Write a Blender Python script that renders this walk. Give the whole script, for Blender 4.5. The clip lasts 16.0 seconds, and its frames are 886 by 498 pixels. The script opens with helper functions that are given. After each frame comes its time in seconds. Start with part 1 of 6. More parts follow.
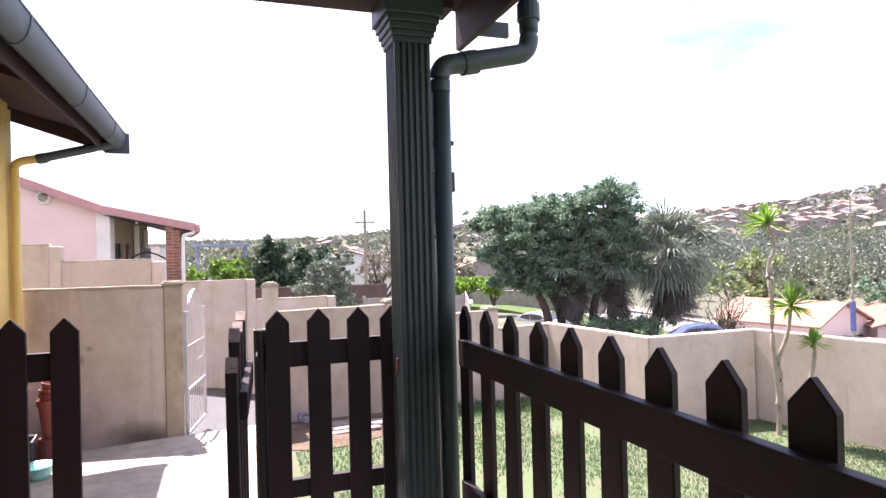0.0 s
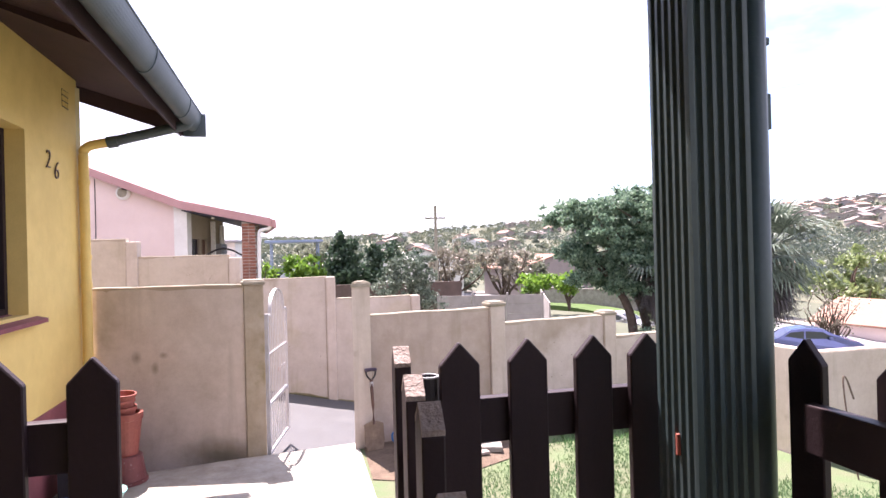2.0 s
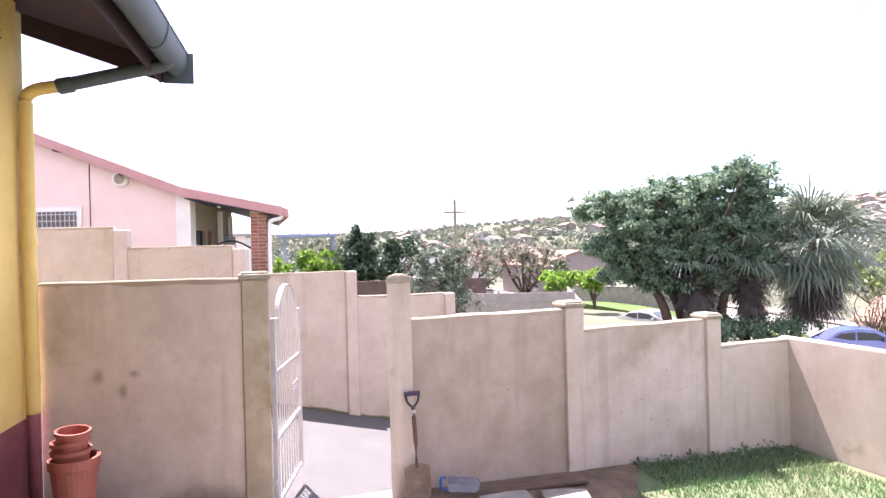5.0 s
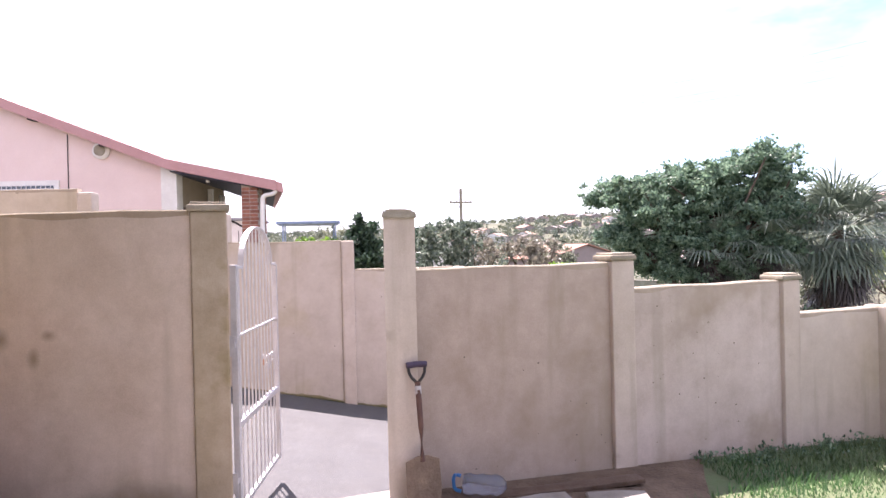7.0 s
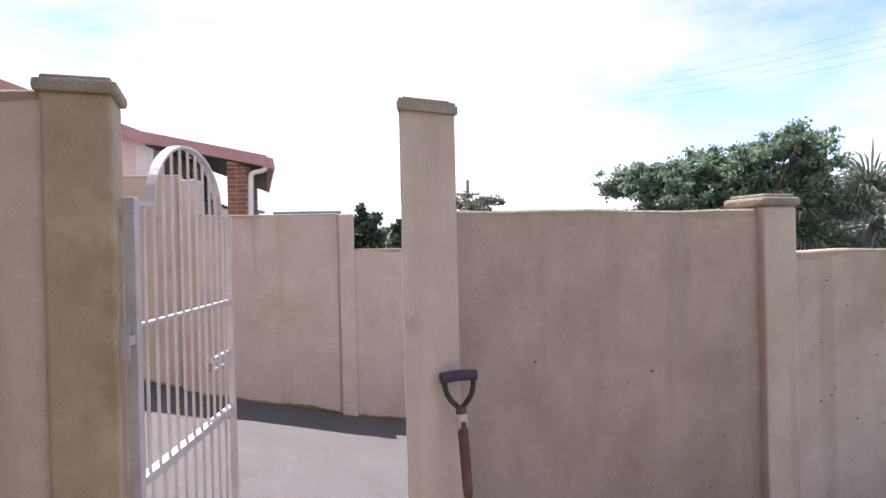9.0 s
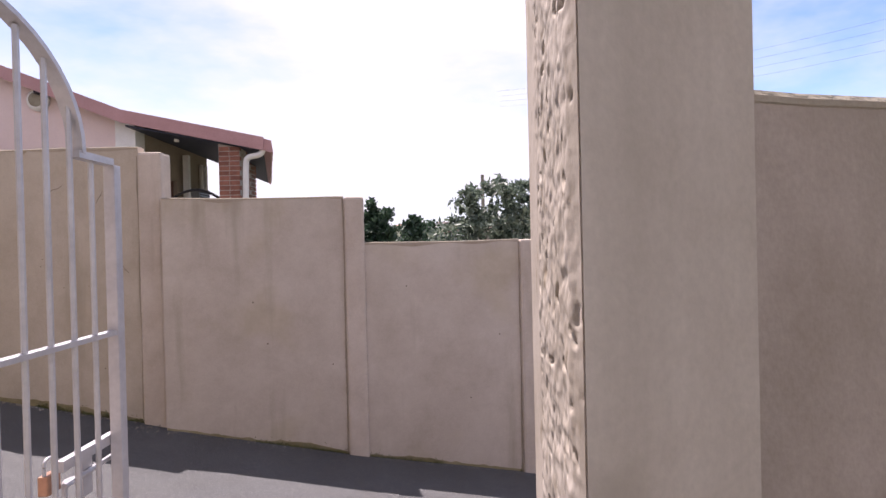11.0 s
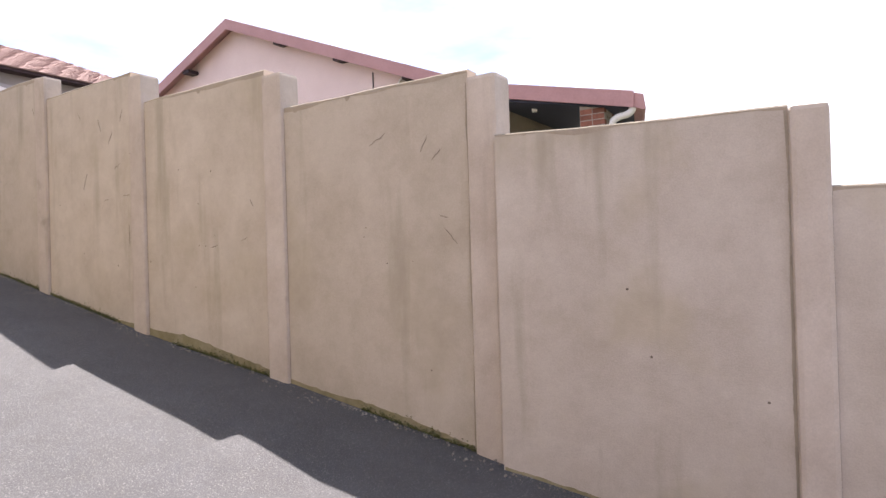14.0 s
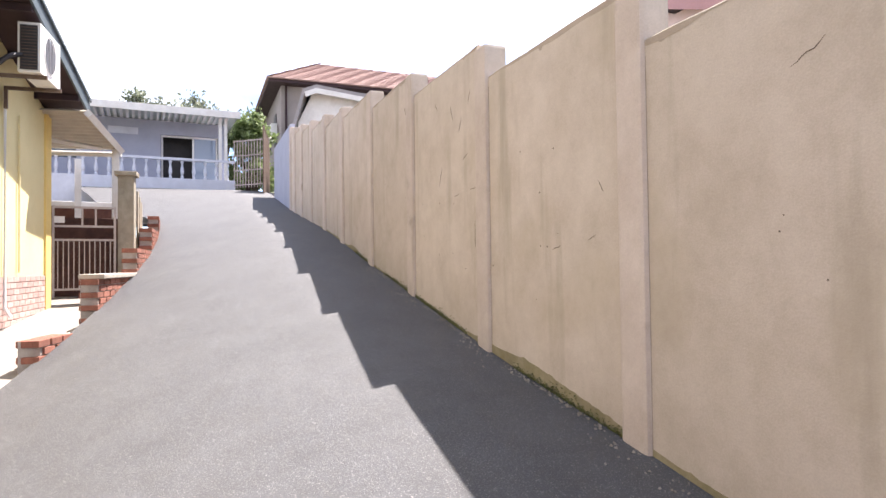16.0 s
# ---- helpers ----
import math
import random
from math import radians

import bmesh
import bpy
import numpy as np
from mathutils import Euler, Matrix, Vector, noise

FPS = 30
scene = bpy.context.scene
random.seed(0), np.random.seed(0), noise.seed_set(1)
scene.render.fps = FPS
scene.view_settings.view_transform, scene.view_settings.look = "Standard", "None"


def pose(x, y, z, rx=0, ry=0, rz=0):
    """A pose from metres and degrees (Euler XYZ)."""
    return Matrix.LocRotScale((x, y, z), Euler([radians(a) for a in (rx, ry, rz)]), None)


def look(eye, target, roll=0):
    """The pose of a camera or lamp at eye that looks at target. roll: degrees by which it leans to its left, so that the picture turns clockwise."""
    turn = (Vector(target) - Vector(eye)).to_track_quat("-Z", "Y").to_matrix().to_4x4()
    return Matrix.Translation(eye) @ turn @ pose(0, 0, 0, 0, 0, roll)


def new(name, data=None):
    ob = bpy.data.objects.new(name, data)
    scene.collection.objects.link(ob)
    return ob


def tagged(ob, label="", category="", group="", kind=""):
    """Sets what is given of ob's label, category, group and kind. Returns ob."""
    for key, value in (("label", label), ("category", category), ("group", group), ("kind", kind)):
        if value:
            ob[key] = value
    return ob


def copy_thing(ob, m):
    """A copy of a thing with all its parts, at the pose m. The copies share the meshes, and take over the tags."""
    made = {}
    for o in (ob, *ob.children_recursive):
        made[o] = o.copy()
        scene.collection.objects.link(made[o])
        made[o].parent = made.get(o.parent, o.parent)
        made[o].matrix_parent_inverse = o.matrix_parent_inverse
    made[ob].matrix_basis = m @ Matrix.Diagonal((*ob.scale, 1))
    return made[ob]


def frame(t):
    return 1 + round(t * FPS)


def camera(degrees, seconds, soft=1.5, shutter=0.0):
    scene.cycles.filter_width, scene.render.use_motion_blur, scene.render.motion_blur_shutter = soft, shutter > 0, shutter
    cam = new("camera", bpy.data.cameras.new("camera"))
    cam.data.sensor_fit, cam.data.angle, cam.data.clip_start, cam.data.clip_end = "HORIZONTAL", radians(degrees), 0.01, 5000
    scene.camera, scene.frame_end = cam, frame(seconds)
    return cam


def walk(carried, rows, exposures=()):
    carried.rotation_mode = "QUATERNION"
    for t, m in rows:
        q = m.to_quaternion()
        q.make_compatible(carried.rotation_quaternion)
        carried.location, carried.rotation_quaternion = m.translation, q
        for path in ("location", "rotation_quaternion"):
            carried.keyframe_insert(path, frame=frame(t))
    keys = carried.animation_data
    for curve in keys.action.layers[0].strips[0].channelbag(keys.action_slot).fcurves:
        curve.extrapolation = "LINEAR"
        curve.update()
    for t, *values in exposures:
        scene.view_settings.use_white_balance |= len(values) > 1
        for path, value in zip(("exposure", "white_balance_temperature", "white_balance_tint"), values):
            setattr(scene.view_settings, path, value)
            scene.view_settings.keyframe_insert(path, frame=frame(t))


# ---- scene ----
cam = camera(70.8, 16.0)
METRES, EYE, TILT, LEAN, TURN = 12.0, 2.21, 0.0, 0.0, -19.4
ROWS = [
    (0.0, 0.0, 0.0, 0.0, 0.01, 0.28, 1.47),
    (0.5, -0.0135, 0.026, -0.0004, 1.89, 0.22, 1.46),
    (1.0, -0.0257, 0.0497, -0.0004, 3.78, 0.18, 1.44),
    (1.5, -0.0401, 0.0742, 0.0006, 5.17, 0.2, 1.48),
    (2.0, -0.0499, 0.0989, -0.0008, 5.9, 0.14, 1.47),
    (2.5, -0.0599, 0.1264, -0.0003, 6.5, 0.13, 1.48),
    (3.0, -0.0726, 0.1505, -0.001, 6.97, 0.08, 1.47),
    (5.5, -0.108, 0.2692, -0.0185, 7.2, -0.09, 1.44),
    (6.0, -0.1122, 0.2941, -0.03, 7.48, -0.09, 1.39),
    (6.5, -0.1174, 0.3213, -0.0396, 7.5, -0.16, 1.4),
    (7.0, -0.1217, 0.3482, -0.0486, 7.54, -0.24, 1.34),
    (7.5, -0.1306, 0.3824, -0.0647, 7.48, -0.34, 1.34),
    (8.0, -0.1376, 0.4229, -0.0683, 7.47, -0.35, 1.32),
    (8.5, -0.1489, 0.4577, -0.0705, 7.65, -0.35, 1.34),
    (11.0, -0.1978, 0.6252, -0.0766, 8.69, -0.49, 1.36),
    (11.5, -0.2105, 0.6602, -0.0808, 9.55, -0.45, 1.46),
    (12.0, -0.2219, 0.6916, -0.0857, 11.3, -0.25, 1.56),
    (12.5, -0.233, 0.7186, -0.089, 15.35, -0.22, 1.63),
    (13.0, -0.2446, 0.7461, -0.0933, 21.41, -0.08, 1.7),
    (13.5, -0.2595, 0.7712, -0.0949, 30.04, 0.15, 1.8),
    (14.0, -0.2817, 0.7886, -0.0978, 41.29, 0.36, 1.67),
    (14.5, -0.3035, 0.8094, -0.0972, 52.48, 0.56, 1.62),
    (15.0, -0.3281, 0.8324, -0.0974, 63.64, 0.95, 1.3),
    (15.5, -0.3557, 0.8565, -0.0984, 71.86, 1.26, 0.98),
    (16.0, -0.3862, 0.8821, -0.0963, 77.04, 1.33, 0.71),
]
walk(cam, [(t, pose(0, 0, EYE, TILT, LEAN, TURN) @ pose(METRES * x, METRES * y, METRES * z, 90 + pitch, roll, yaw)) for t, x, y, z, yaw, pitch, roll in ROWS],
     exposures=[(0, 1.96, 6620, 29), (1.0, 1.75, 6620, 29), (2.0, 2.0, 6620, 29), (3.0, 2.34, 6620, 29), (5.5, 2.2, 6620, 29), (7.0, 1.93, 6620, 29), (8.5, 1.48, 6620, 28), (11.0, 0.98, 6620, 26), (12.5, 1.37, 6620, 23), (13.5, 1.46, 6620, 21), (14.5, 1.78, 6620, 19), (15.0, 1.98, 6620, 18), (16.0, 1.89, 6620, 17)])

# ---- daylight ----
SUN = Vector((-0.14, 0.465, 1.0)).normalized()
sky_world = bpy.data.worlds.new("sky")
scene.world = sky_world
sky_world.use_nodes = True
wn = sky_world.node_tree
sky = wn.nodes.new("ShaderNodeTexSky")
sky.sky_type, sky.sun_disc = "NISHITA", False
sky.sun_elevation = math.asin(SUN.z)
sky.sun_rotation = math.atan2(SUN.x, SUN.y)
sky.air_density, sky.dust_density, sky.ozone_density = 0.7, 0.0, 2.4
# thin broken cloud drifting over the blue
coord = wn.nodes.new("ShaderNodeTexCoord")
cmap = wn.nodes.new("ShaderNodeMapping")
cmap.inputs["Scale"].default_value = (1.0, 1.0, 2.6)
cmap.inputs["Location"].default_value = (0.35, 0.0, 0.2)
cloud = wn.nodes.new("ShaderNodeTexNoise")
cloud.inputs["Scale"].default_value, cloud.inputs["Detail"].default_value, cloud.inputs["Roughness"].default_value = 1.5, 7, 0.55
crange = wn.nodes.new("ShaderNodeMapRange")
crange.inputs["From Min"].default_value, crange.inputs["From Max"].default_value = 0.38, 0.58
cmix = wn.nodes.new("ShaderNodeMix")
cmix.data_type = "RGBA"
cmix.inputs["B"].default_value = (4.2, 4.4, 4.75, 1)
wn.links.new(coord.outputs["Generated"], cmap.inputs["Vector"])
wn.links.new(cmap.outputs[0], cloud.inputs["Vector"])
wn.links.new(cloud.outputs["Fac"], crange.inputs[0])
wn.links.new(crange.outputs[0], cmix.inputs["Factor"])
wn.links.new(sky.outputs[0], cmix.inputs["A"])
wn.links.new(cmix.outputs["Result"], wn.nodes["Background"].inputs[0])
wn.nodes["Background"].inputs[1].default_value = 0.125
sun = new("sun", bpy.data.lights.new("sun", "SUN"))
sun.data.energy, sun.data.angle, sun.data.color = 5.0, radians(0.6), (1.0, 0.96, 0.9)
sun.matrix_world = look((0, 0, 30), Vector((0, 0, 30)) - SUN)


# ---- materials ----
def surf(name, base, dark, scale=3.0, rough=0.8, bump=0.15, grain=60.0, metal=0.0, stretch=(1, 1, 1), speck=None, amount=0.5, vary=0.0, spec=0.3, streak=None, stains=(), blotch=0.0):
    """A painted or mineral surface: two tones by large noise, a finer grain, specks, relief."""
    m = bpy.data.materials.new(name)
    m.use_nodes = True
    nt = m.node_tree
    n, lk = nt.nodes, nt.links
    b = n["Principled BSDF"]
    geo = n.new("ShaderNodeNewGeometry")
    mp = n.new("ShaderNodeMapping")
    mp.inputs["Scale"].default_value = stretch
    lk.new(geo.outputs["Position"], mp.inputs["Vector"])
    big = n.new("ShaderNodeTexNoise")
    big.inputs["Scale"].default_value, big.inputs["Detail"].default_value, big.inputs["Roughness"].default_value = scale, 6, 0.62
    lk.new(mp.outputs[0], big.inputs["Vector"])
    ramp = n.new("ShaderNodeValToRGB")
    ramp.color_ramp.elements[0].position, ramp.color_ramp.elements[1].position = 0.5 - 0.28 * (1 - amount), 0.5 + 0.28
    ramp.color_ramp.elements[0].color, ramp.color_ramp.elements[1].color = (*dark, 1), (*base, 1)
    lk.new(big.outputs["Fac"], ramp.inputs[0])
    fine = n.new("ShaderNodeTexNoise")
    fine.inputs["Scale"].default_value, fine.inputs["Detail"].default_value = grain, 3
    lk.new(geo.outputs["Position"], fine.inputs["Vector"])
    mul = n.new("ShaderNodeMix")
    mul.data_type, mul.blend_type = "RGBA", "MULTIPLY"
    mul.inputs["Factor"].default_value = 0.35
    gr = n.new("ShaderNodeValToRGB")
    gr.color_ramp.elements[0].color, gr.color_ramp.elements[1].color = (0.55, 0.55, 0.55, 1), (1.25, 1.25, 1.25, 1)
    lk.new(fine.outputs["Fac"], gr.inputs[0])
    lk.new(ramp.outputs[0], mul.inputs["A"])
    lk.new(gr.outputs[0], mul.inputs["B"])
    out = mul.outputs["Result"]
    if speck:
        vor = n.new("ShaderNodeTexNoise")
        vor.inputs["Scale"].default_value, vor.inputs["Detail"].default_value = speck[1], 4
        lk.new(geo.outputs["Position"], vor.inputs["Vector"])
        sr = n.new("ShaderNodeValToRGB")
        sr.color_ramp.elements[0].position, sr.color_ramp.elements[1].position = speck[2], speck[2] + 0.12
        lk.new(vor.outputs["Fac"], sr.inputs[0])
        mx = n.new("ShaderNodeMix")
        mx.data_type = "RGBA"
        lk.new(sr.outputs[0], mx.inputs["Factor"])
        lk.new(out, mx.inputs["A"])
        mx.inputs["B"].default_value = (*speck[0], 1)
        out = mx.outputs["Result"]
    if blotch:
        bl = n.new("ShaderNodeTexNoise")
        bl.inputs["Scale"].default_value, bl.inputs["Detail"].default_value, bl.inputs["Roughness"].default_value = 3.3, 9, 0.72
        lk.new(geo.outputs["Position"], bl.inputs["Vector"])
        br_ = n.new("ShaderNodeValToRGB")
        br_.color_ramp.elements[0].position, br_.color_ramp.elements[1].position = 0.34, 0.62
        br_.color_ramp.elements[0].color, br_.color_ramp.elements[1].color = (0.70, 0.66, 0.60, 1), (1.06, 1.06, 1.06, 1)
        lk.new(bl.outputs["Fac"], br_.inputs[0])
        bx = n.new("ShaderNodeMix")
        bx.data_type, bx.blend_type = "RGBA", "MULTIPLY"
        bx.inputs["Factor"].default_value = blotch
        lk.new(out, bx.inputs["A"])
        lk.new(br_.outputs[0], bx.inputs["B"])
        out = bx.outputs["Result"]
    if streak:
        mp2 = n.new("ShaderNodeMapping")
        mp2.inputs["Scale"].default_value = (1, 1, 0.10)
        lk.new(geo.outputs["Position"], mp2.inputs["Vector"])
        sn = n.new("ShaderNodeTexNoise")
        sn.inputs["Scale"].default_value, sn.inputs["Detail"].default_value = streak[1], 5
        lk.new(mp2.outputs[0], sn.inputs["Vector"])
        sr2 = n.new("ShaderNodeValToRGB")
        sr2.color_ramp.elements[0].position, sr2.color_ramp.elements[1].position = streak[2], streak[2] + 0.22
        sr2.color_ramp.elements[1].color = (0.7, 0.7, 0.7, 1)
        lk.new(sn.outputs["Fac"], sr2.inputs[0])
        mx = n.new("ShaderNodeMix")
        mx.data_type = "RGBA"
        lk.new(sr2.outputs[0], mx.inputs["Factor"])
        lk.new(out, mx.inputs["A"])
        mx.inputs["B"].default_value = (*streak[0], 1)
        out = mx.outputs["Result"]
    for place, size, tone in stains:
        sub = n.new("ShaderNodeVectorMath")
        sub.operation = "SUBTRACT"
        sub.inputs[1].default_value = place
        lk.new(geo.outputs["Position"], sub.inputs[0])
        sc = n.new("ShaderNodeVectorMath")
        sc.operation = "DIVIDE"
        sc.inputs[1].default_value = size
        lk.new(sub.outputs[0], sc.inputs[0])
        ln = n.new("ShaderNodeVectorMath")
        ln.operation = "LENGTH"
        lk.new(sc.outputs[0], ln.inputs[0])
        wob = n.new("ShaderNodeMath")
        wob.operation = "MULTIPLY_ADD"
        wob.inputs[1].default_value = 1.6
        lk.new(big.outputs["Fac"], wob.inputs[0])
        lk.new(ln.outputs["Value"], wob.inputs[2])
        mr2 = n.new("ShaderNodeMapRange")
        mr2.inputs["From Min"].default_value, mr2.inputs["From Max"].default_value = 2.1, 1.0
        mr2.inputs["To Max"].default_value = 0.75
        lk.new(wob.outputs[0], mr2.inputs[0])
        mx = n.new("ShaderNodeMix")
        mx.data_type = "RGBA"
        lk.new(mr2.outputs[0], mx.inputs["Factor"])
        lk.new(out, mx.inputs["A"])
        mx.inputs["B"].default_value = (*tone, 1)
        out = mx.outputs["Result"]
    if vary:
        info = n.new("ShaderNodeObjectInfo")
        mr = n.new("ShaderNodeMapRange")
        mr.inputs["To Min"].default_value, mr.inputs["To Max"].default_value = 1 - vary, 1 + vary
        lk.new(info.outputs["Random"], mr.inputs[0])
        hv = n.new("ShaderNodeHueSaturation")
        lk.new(mr.outputs[0], hv.inputs["Value"])
        lk.new(out, hv.inputs["Color"])
        out = hv.outputs[0]
    lk.new(out, b.inputs["Base Color"])
    b.inputs["Roughness"].default_value, b.inputs["Metallic"].default_value = rough, metal
    b.inputs["Specular IOR Level"].default_value = spec
    if bump:
        bp = n.new("ShaderNodeBump")
        bp.inputs["Strength"].default_value, bp.inputs["Distance"].default_value = bump, 0.02
        lk.new(fine.outputs["Fac"], bp.inputs["Height"])
        lk.new(bp.outputs[0], b.inputs["Normal"])
    return m


def leafy(name, base, dark, through_light=0.35, drift=None):
    """Leaves: colour varies from leaf to leaf, some light comes through; drift (tone, scale) varies it from plant to plant."""
    m = bpy.data.materials.new(name)
    m.use_nodes = True
    n, lk = m.node_tree.nodes, m.node_tree.links
    b = n["Principled BSDF"]
    geo = n.new("ShaderNodeNewGeometry")
    ramp = n.new("ShaderNodeValToRGB")
    ramp.color_ramp.elements[0].color, ramp.color_ramp.elements[1].color = (*dark, 1), (*base, 1)
    lk.new(geo.outputs["Random Per Island"], ramp.inputs[0])
    col = ramp.outputs[0]
    if drift:
        nz = n.new("ShaderNodeTexNoise")
        nz.inputs["Scale"].default_value, nz.inputs["Detail"].default_value = drift[1], 1.0
        lk.new(geo.outputs["Position"], nz.inputs["Vector"])
        rg = n.new("ShaderNodeMapRange")
        rg.inputs["From Min"].default_value, rg.inputs["From Max"].default_value = 0.38, 0.62
        lk.new(nz.outputs["Fac"], rg.inputs[0])
        mx = n.new("ShaderNodeMix")
        mx.data_type = "RGBA"
        lk.new(rg.outputs[0], mx.inputs["Factor"])
        lk.new(col, mx.inputs["A"])
        mx.inputs["B"].default_value = (*drift[0], 1)
        col = mx.outputs["Result"]
    lk.new(col, b.inputs["Base Color"])
    b.inputs["Roughness"].default_value = 0.45
    tr = n.new("ShaderNodeBsdfTranslucent")
    lk.new(col, tr.inputs["Color"])
    mix = n.new("ShaderNodeMixShader")
    mix.inputs[0].default_value = through_light
    lk.new(b.outputs[0], mix.inputs[1])
    lk.new(tr.outputs[0], mix.inputs[2])
    lk.new(mix.outputs[0], n["Material Output"].inputs[0])
    return m


def glassy(name, tint=(0.05, 0.06, 0.07)):
    m = bpy.data.materials.new(name)
    m.use_nodes = True
    b = m.node_tree.nodes["Principled BSDF"]
    b.inputs["Base Color"].default_value = (*tint, 1)
    b.inputs["Roughness"].default_value = 0.05
    b.inputs["Specular IOR Level"].default_value = 0.7
    return m


STREAK = ((0.30, 0.25, 0.18), 5.0, 0.56)
PLASTER = surf("beige_plaster", (0.595, 0.52, 0.46), (0.50, 0.43, 0.37), 1.1, 0.9, 0.09, 110, stretch=(1, 1, 0.7), speck=((0.475, 0.405, 0.325), 1.3, 0.54), streak=STREAK, blotch=.42, vary=0.05)
PLASTER_OCHRE = surf("ochre_beige_plaster", (0.60, 0.52, 0.445), (0.50, 0.428, 0.352), 1.1, 0.9, 0.09, 110, stretch=(1, 1, 0.7), speck=((0.475, 0.405, 0.325), 1.3, 0.54), streak=STREAK, blotch=.42, vary=0.05)
PLASTER_WEST = surf("stained_beige_plaster", (0.66, 0.575, 0.52), (0.55, 0.47, 0.41), 1.3, 0.9, 0.09, 110, stretch=(1, 1, 0.7), speck=((0.42, 0.355, 0.29), 1.6, 0.58), streak=((0.36, 0.31, 0.25), 5.0, 0.58), stains=[((-1.85, 8.6, 1.12), (0.05, 0.5, 0.07), (0.22, 0.18, 0.13)), ((-1.66, 8.6, 1.0), (0.035, 0.5, 0.06), (0.24, 0.2, 0.14)), ((-1.57, 8.6, 1.14), (0.045, 0.5, 0.035), (0.25, 0.2, 0.15)), ((-0.98, 8.5, 0.03), (0.45, 0.6, 0.17), (0.10, 0.085, 0.055)), ((-1.95, 8.6, 0.1), (0.3, 0.6, 0.35), (0.24, 0.2, 0.17))], blotch=.5)
PLASTER_PALE = surf("pale_pillar_plaster", (0.62, 0.535, 0.475), (0.51, 0.43, 0.365), 2.0, 0.9, 0.03, 110, stretch=(1, 1, 0.4), speck=((0.37, 0.31, 0.255), 3.0, 0.64), streak=((0.36, 0.30, 0.245), 7.0, 0.58), blotch=.45)
PLASTER_YARD = surf("mottled_beige_plaster", (0.63, 0.54, 0.50), (0.49, 0.41, 0.36), 0.9, 0.9, 0.09, 110, stretch=(1, 1, 0.8), speck=((0.41, 0.335, 0.275), 1.4, 0.55), streak=((0.31, 0.26, 0.195), 4.0, 0.56), blotch=.55)
PLASTER_STAINED = surf("stained_pillar_plaster", (0.46, 0.39, 0.32), (0.35, 0.29, 0.21), 3.0, 0.9, 0.10, 110, stretch=(1, 1, 0.25), speck=((0.26, 0.215, 0.13), 3.5, 0.6), blotch=0.7)
PLASTER_BROWN = surf("old_brown_plaster", (0.53, 0.435, 0.385), (0.41, 0.33, 0.28), 0.9, 0.9, 0.09, 110, stretch=(1, 1, 0.8), speck=((0.36, 0.285, 0.23), 1.4, 0.55), streak=((0.29, 0.235, 0.175), 6.0, 0.53), blotch=.55)
TOPSTAIN = surf("top_edge_stain", (0.46, 0.385, 0.315), (0.37, 0.305, 0.24), 4, 0.95, 0.1, 90, blotch=0.4)
ROUGHCAST = surf("broken_plaster", (0.60, 0.535, 0.475), (0.47, 0.41, 0.345), 9, 0.95, 0.03, 160, speck=((0.34, 0.28, 0.21), 22, 0.60), blotch=0.4)
CAPSTONE = surf("weathered_cap", (0.40, 0.36, 0.29), (0.24, 0.21, 0.16), 5, 0.95, 0.4, 70)
ASPHALT = surf("worn_asphalt", (0.086, 0.087, 0.092), (0.064, 0.065, 0.07), 1.6, 0.66, 0.6, 230, speck=((0.25, 0.246, 0.24), 125, 0.57), blotch=0.4, spec=0.5)
CONCRETE = surf("pale_concrete", (0.34, 0.315, 0.29), (0.25, 0.23, 0.205), 1.6, 0.9, 0.2, 80, speck=((0.28, 0.25, 0.2), 3, 0.67), blotch=0.9)
PAVING = surf("yard_concrete", (0.50, 0.465, 0.42), (0.37, 0.34, 0.30), 1.6, 0.9, 0.2, 80, speck=((0.33, 0.30, 0.245), 3, 0.66), blotch=0.9)
EARTH = surf("bare_earth", (0.20, 0.145, 0.105), (0.105, 0.075, 0.055), 5, 0.95, 0.7, 40, blotch=0.5)
LAWN = surf("lawn_soil", (0.085, 0.15, 0.06), (0.125, 0.135, 0.08), 2.2, 0.95, 0.6, 50)
YELLOW = surf("yellow_paint", (0.80, 0.60, 0.22), (0.70, 0.51, 0.18), 1.5, 0.75, 0.15, 100, blotch=0.25)
MAROON = surf("maroon_paint", (0.30, 0.10, 0.11), (0.21, 0.065, 0.075), 3, 0.6, 0.2, 60, blotch=0.5)
DARKWOOD = surf("dark_stained_timber", (0.036, 0.020, 0.024), (0.021, 0.012, 0.015), 6, 0.55, 0.06, 90, stretch=(1, 1, 0.15))
RAWWOOD = surf("grey_end_grain", (0.40, 0.34, 0.31), (0.24, 0.19, 0.17), 18, 0.9, 0.4, 120)
GREENPAINT = surf("dark_green_paint", (0.066, 0.098, 0.102), (0.046, 0.072, 0.076), 4, 0.42, 0.03, 60, stretch=(1, 1, 0.2))
GUTTERGREEN = surf("grey_green_gutter", (0.085, 0.11, 0.125), (0.06, 0.08, 0.092), 3, 0.55, 0.1, 60, spec=0.4)
SOFFIT = surf("dark_brown_soffit", (0.055, 0.030, 0.033), (0.036, 0.019, 0.022), 3, 0.7, 0.2, 60)
WHITEPAINT = surf("white_paint", (0.78, 0.77, 0.75), (0.66, 0.64, 0.62), 4, 0.5, 0.1, 60)
PINK = surf("pink_plaster", (0.74, 0.595, 0.57), (0.68, 0.535, 0.51), 1.2, 0.85, 0.15, 60)
PINKROOF = surf("faded_red_roof_paint", (0.47, 0.27, 0.27), (0.40, 0.22, 0.22), 2, 0.6, 0.1, 40)
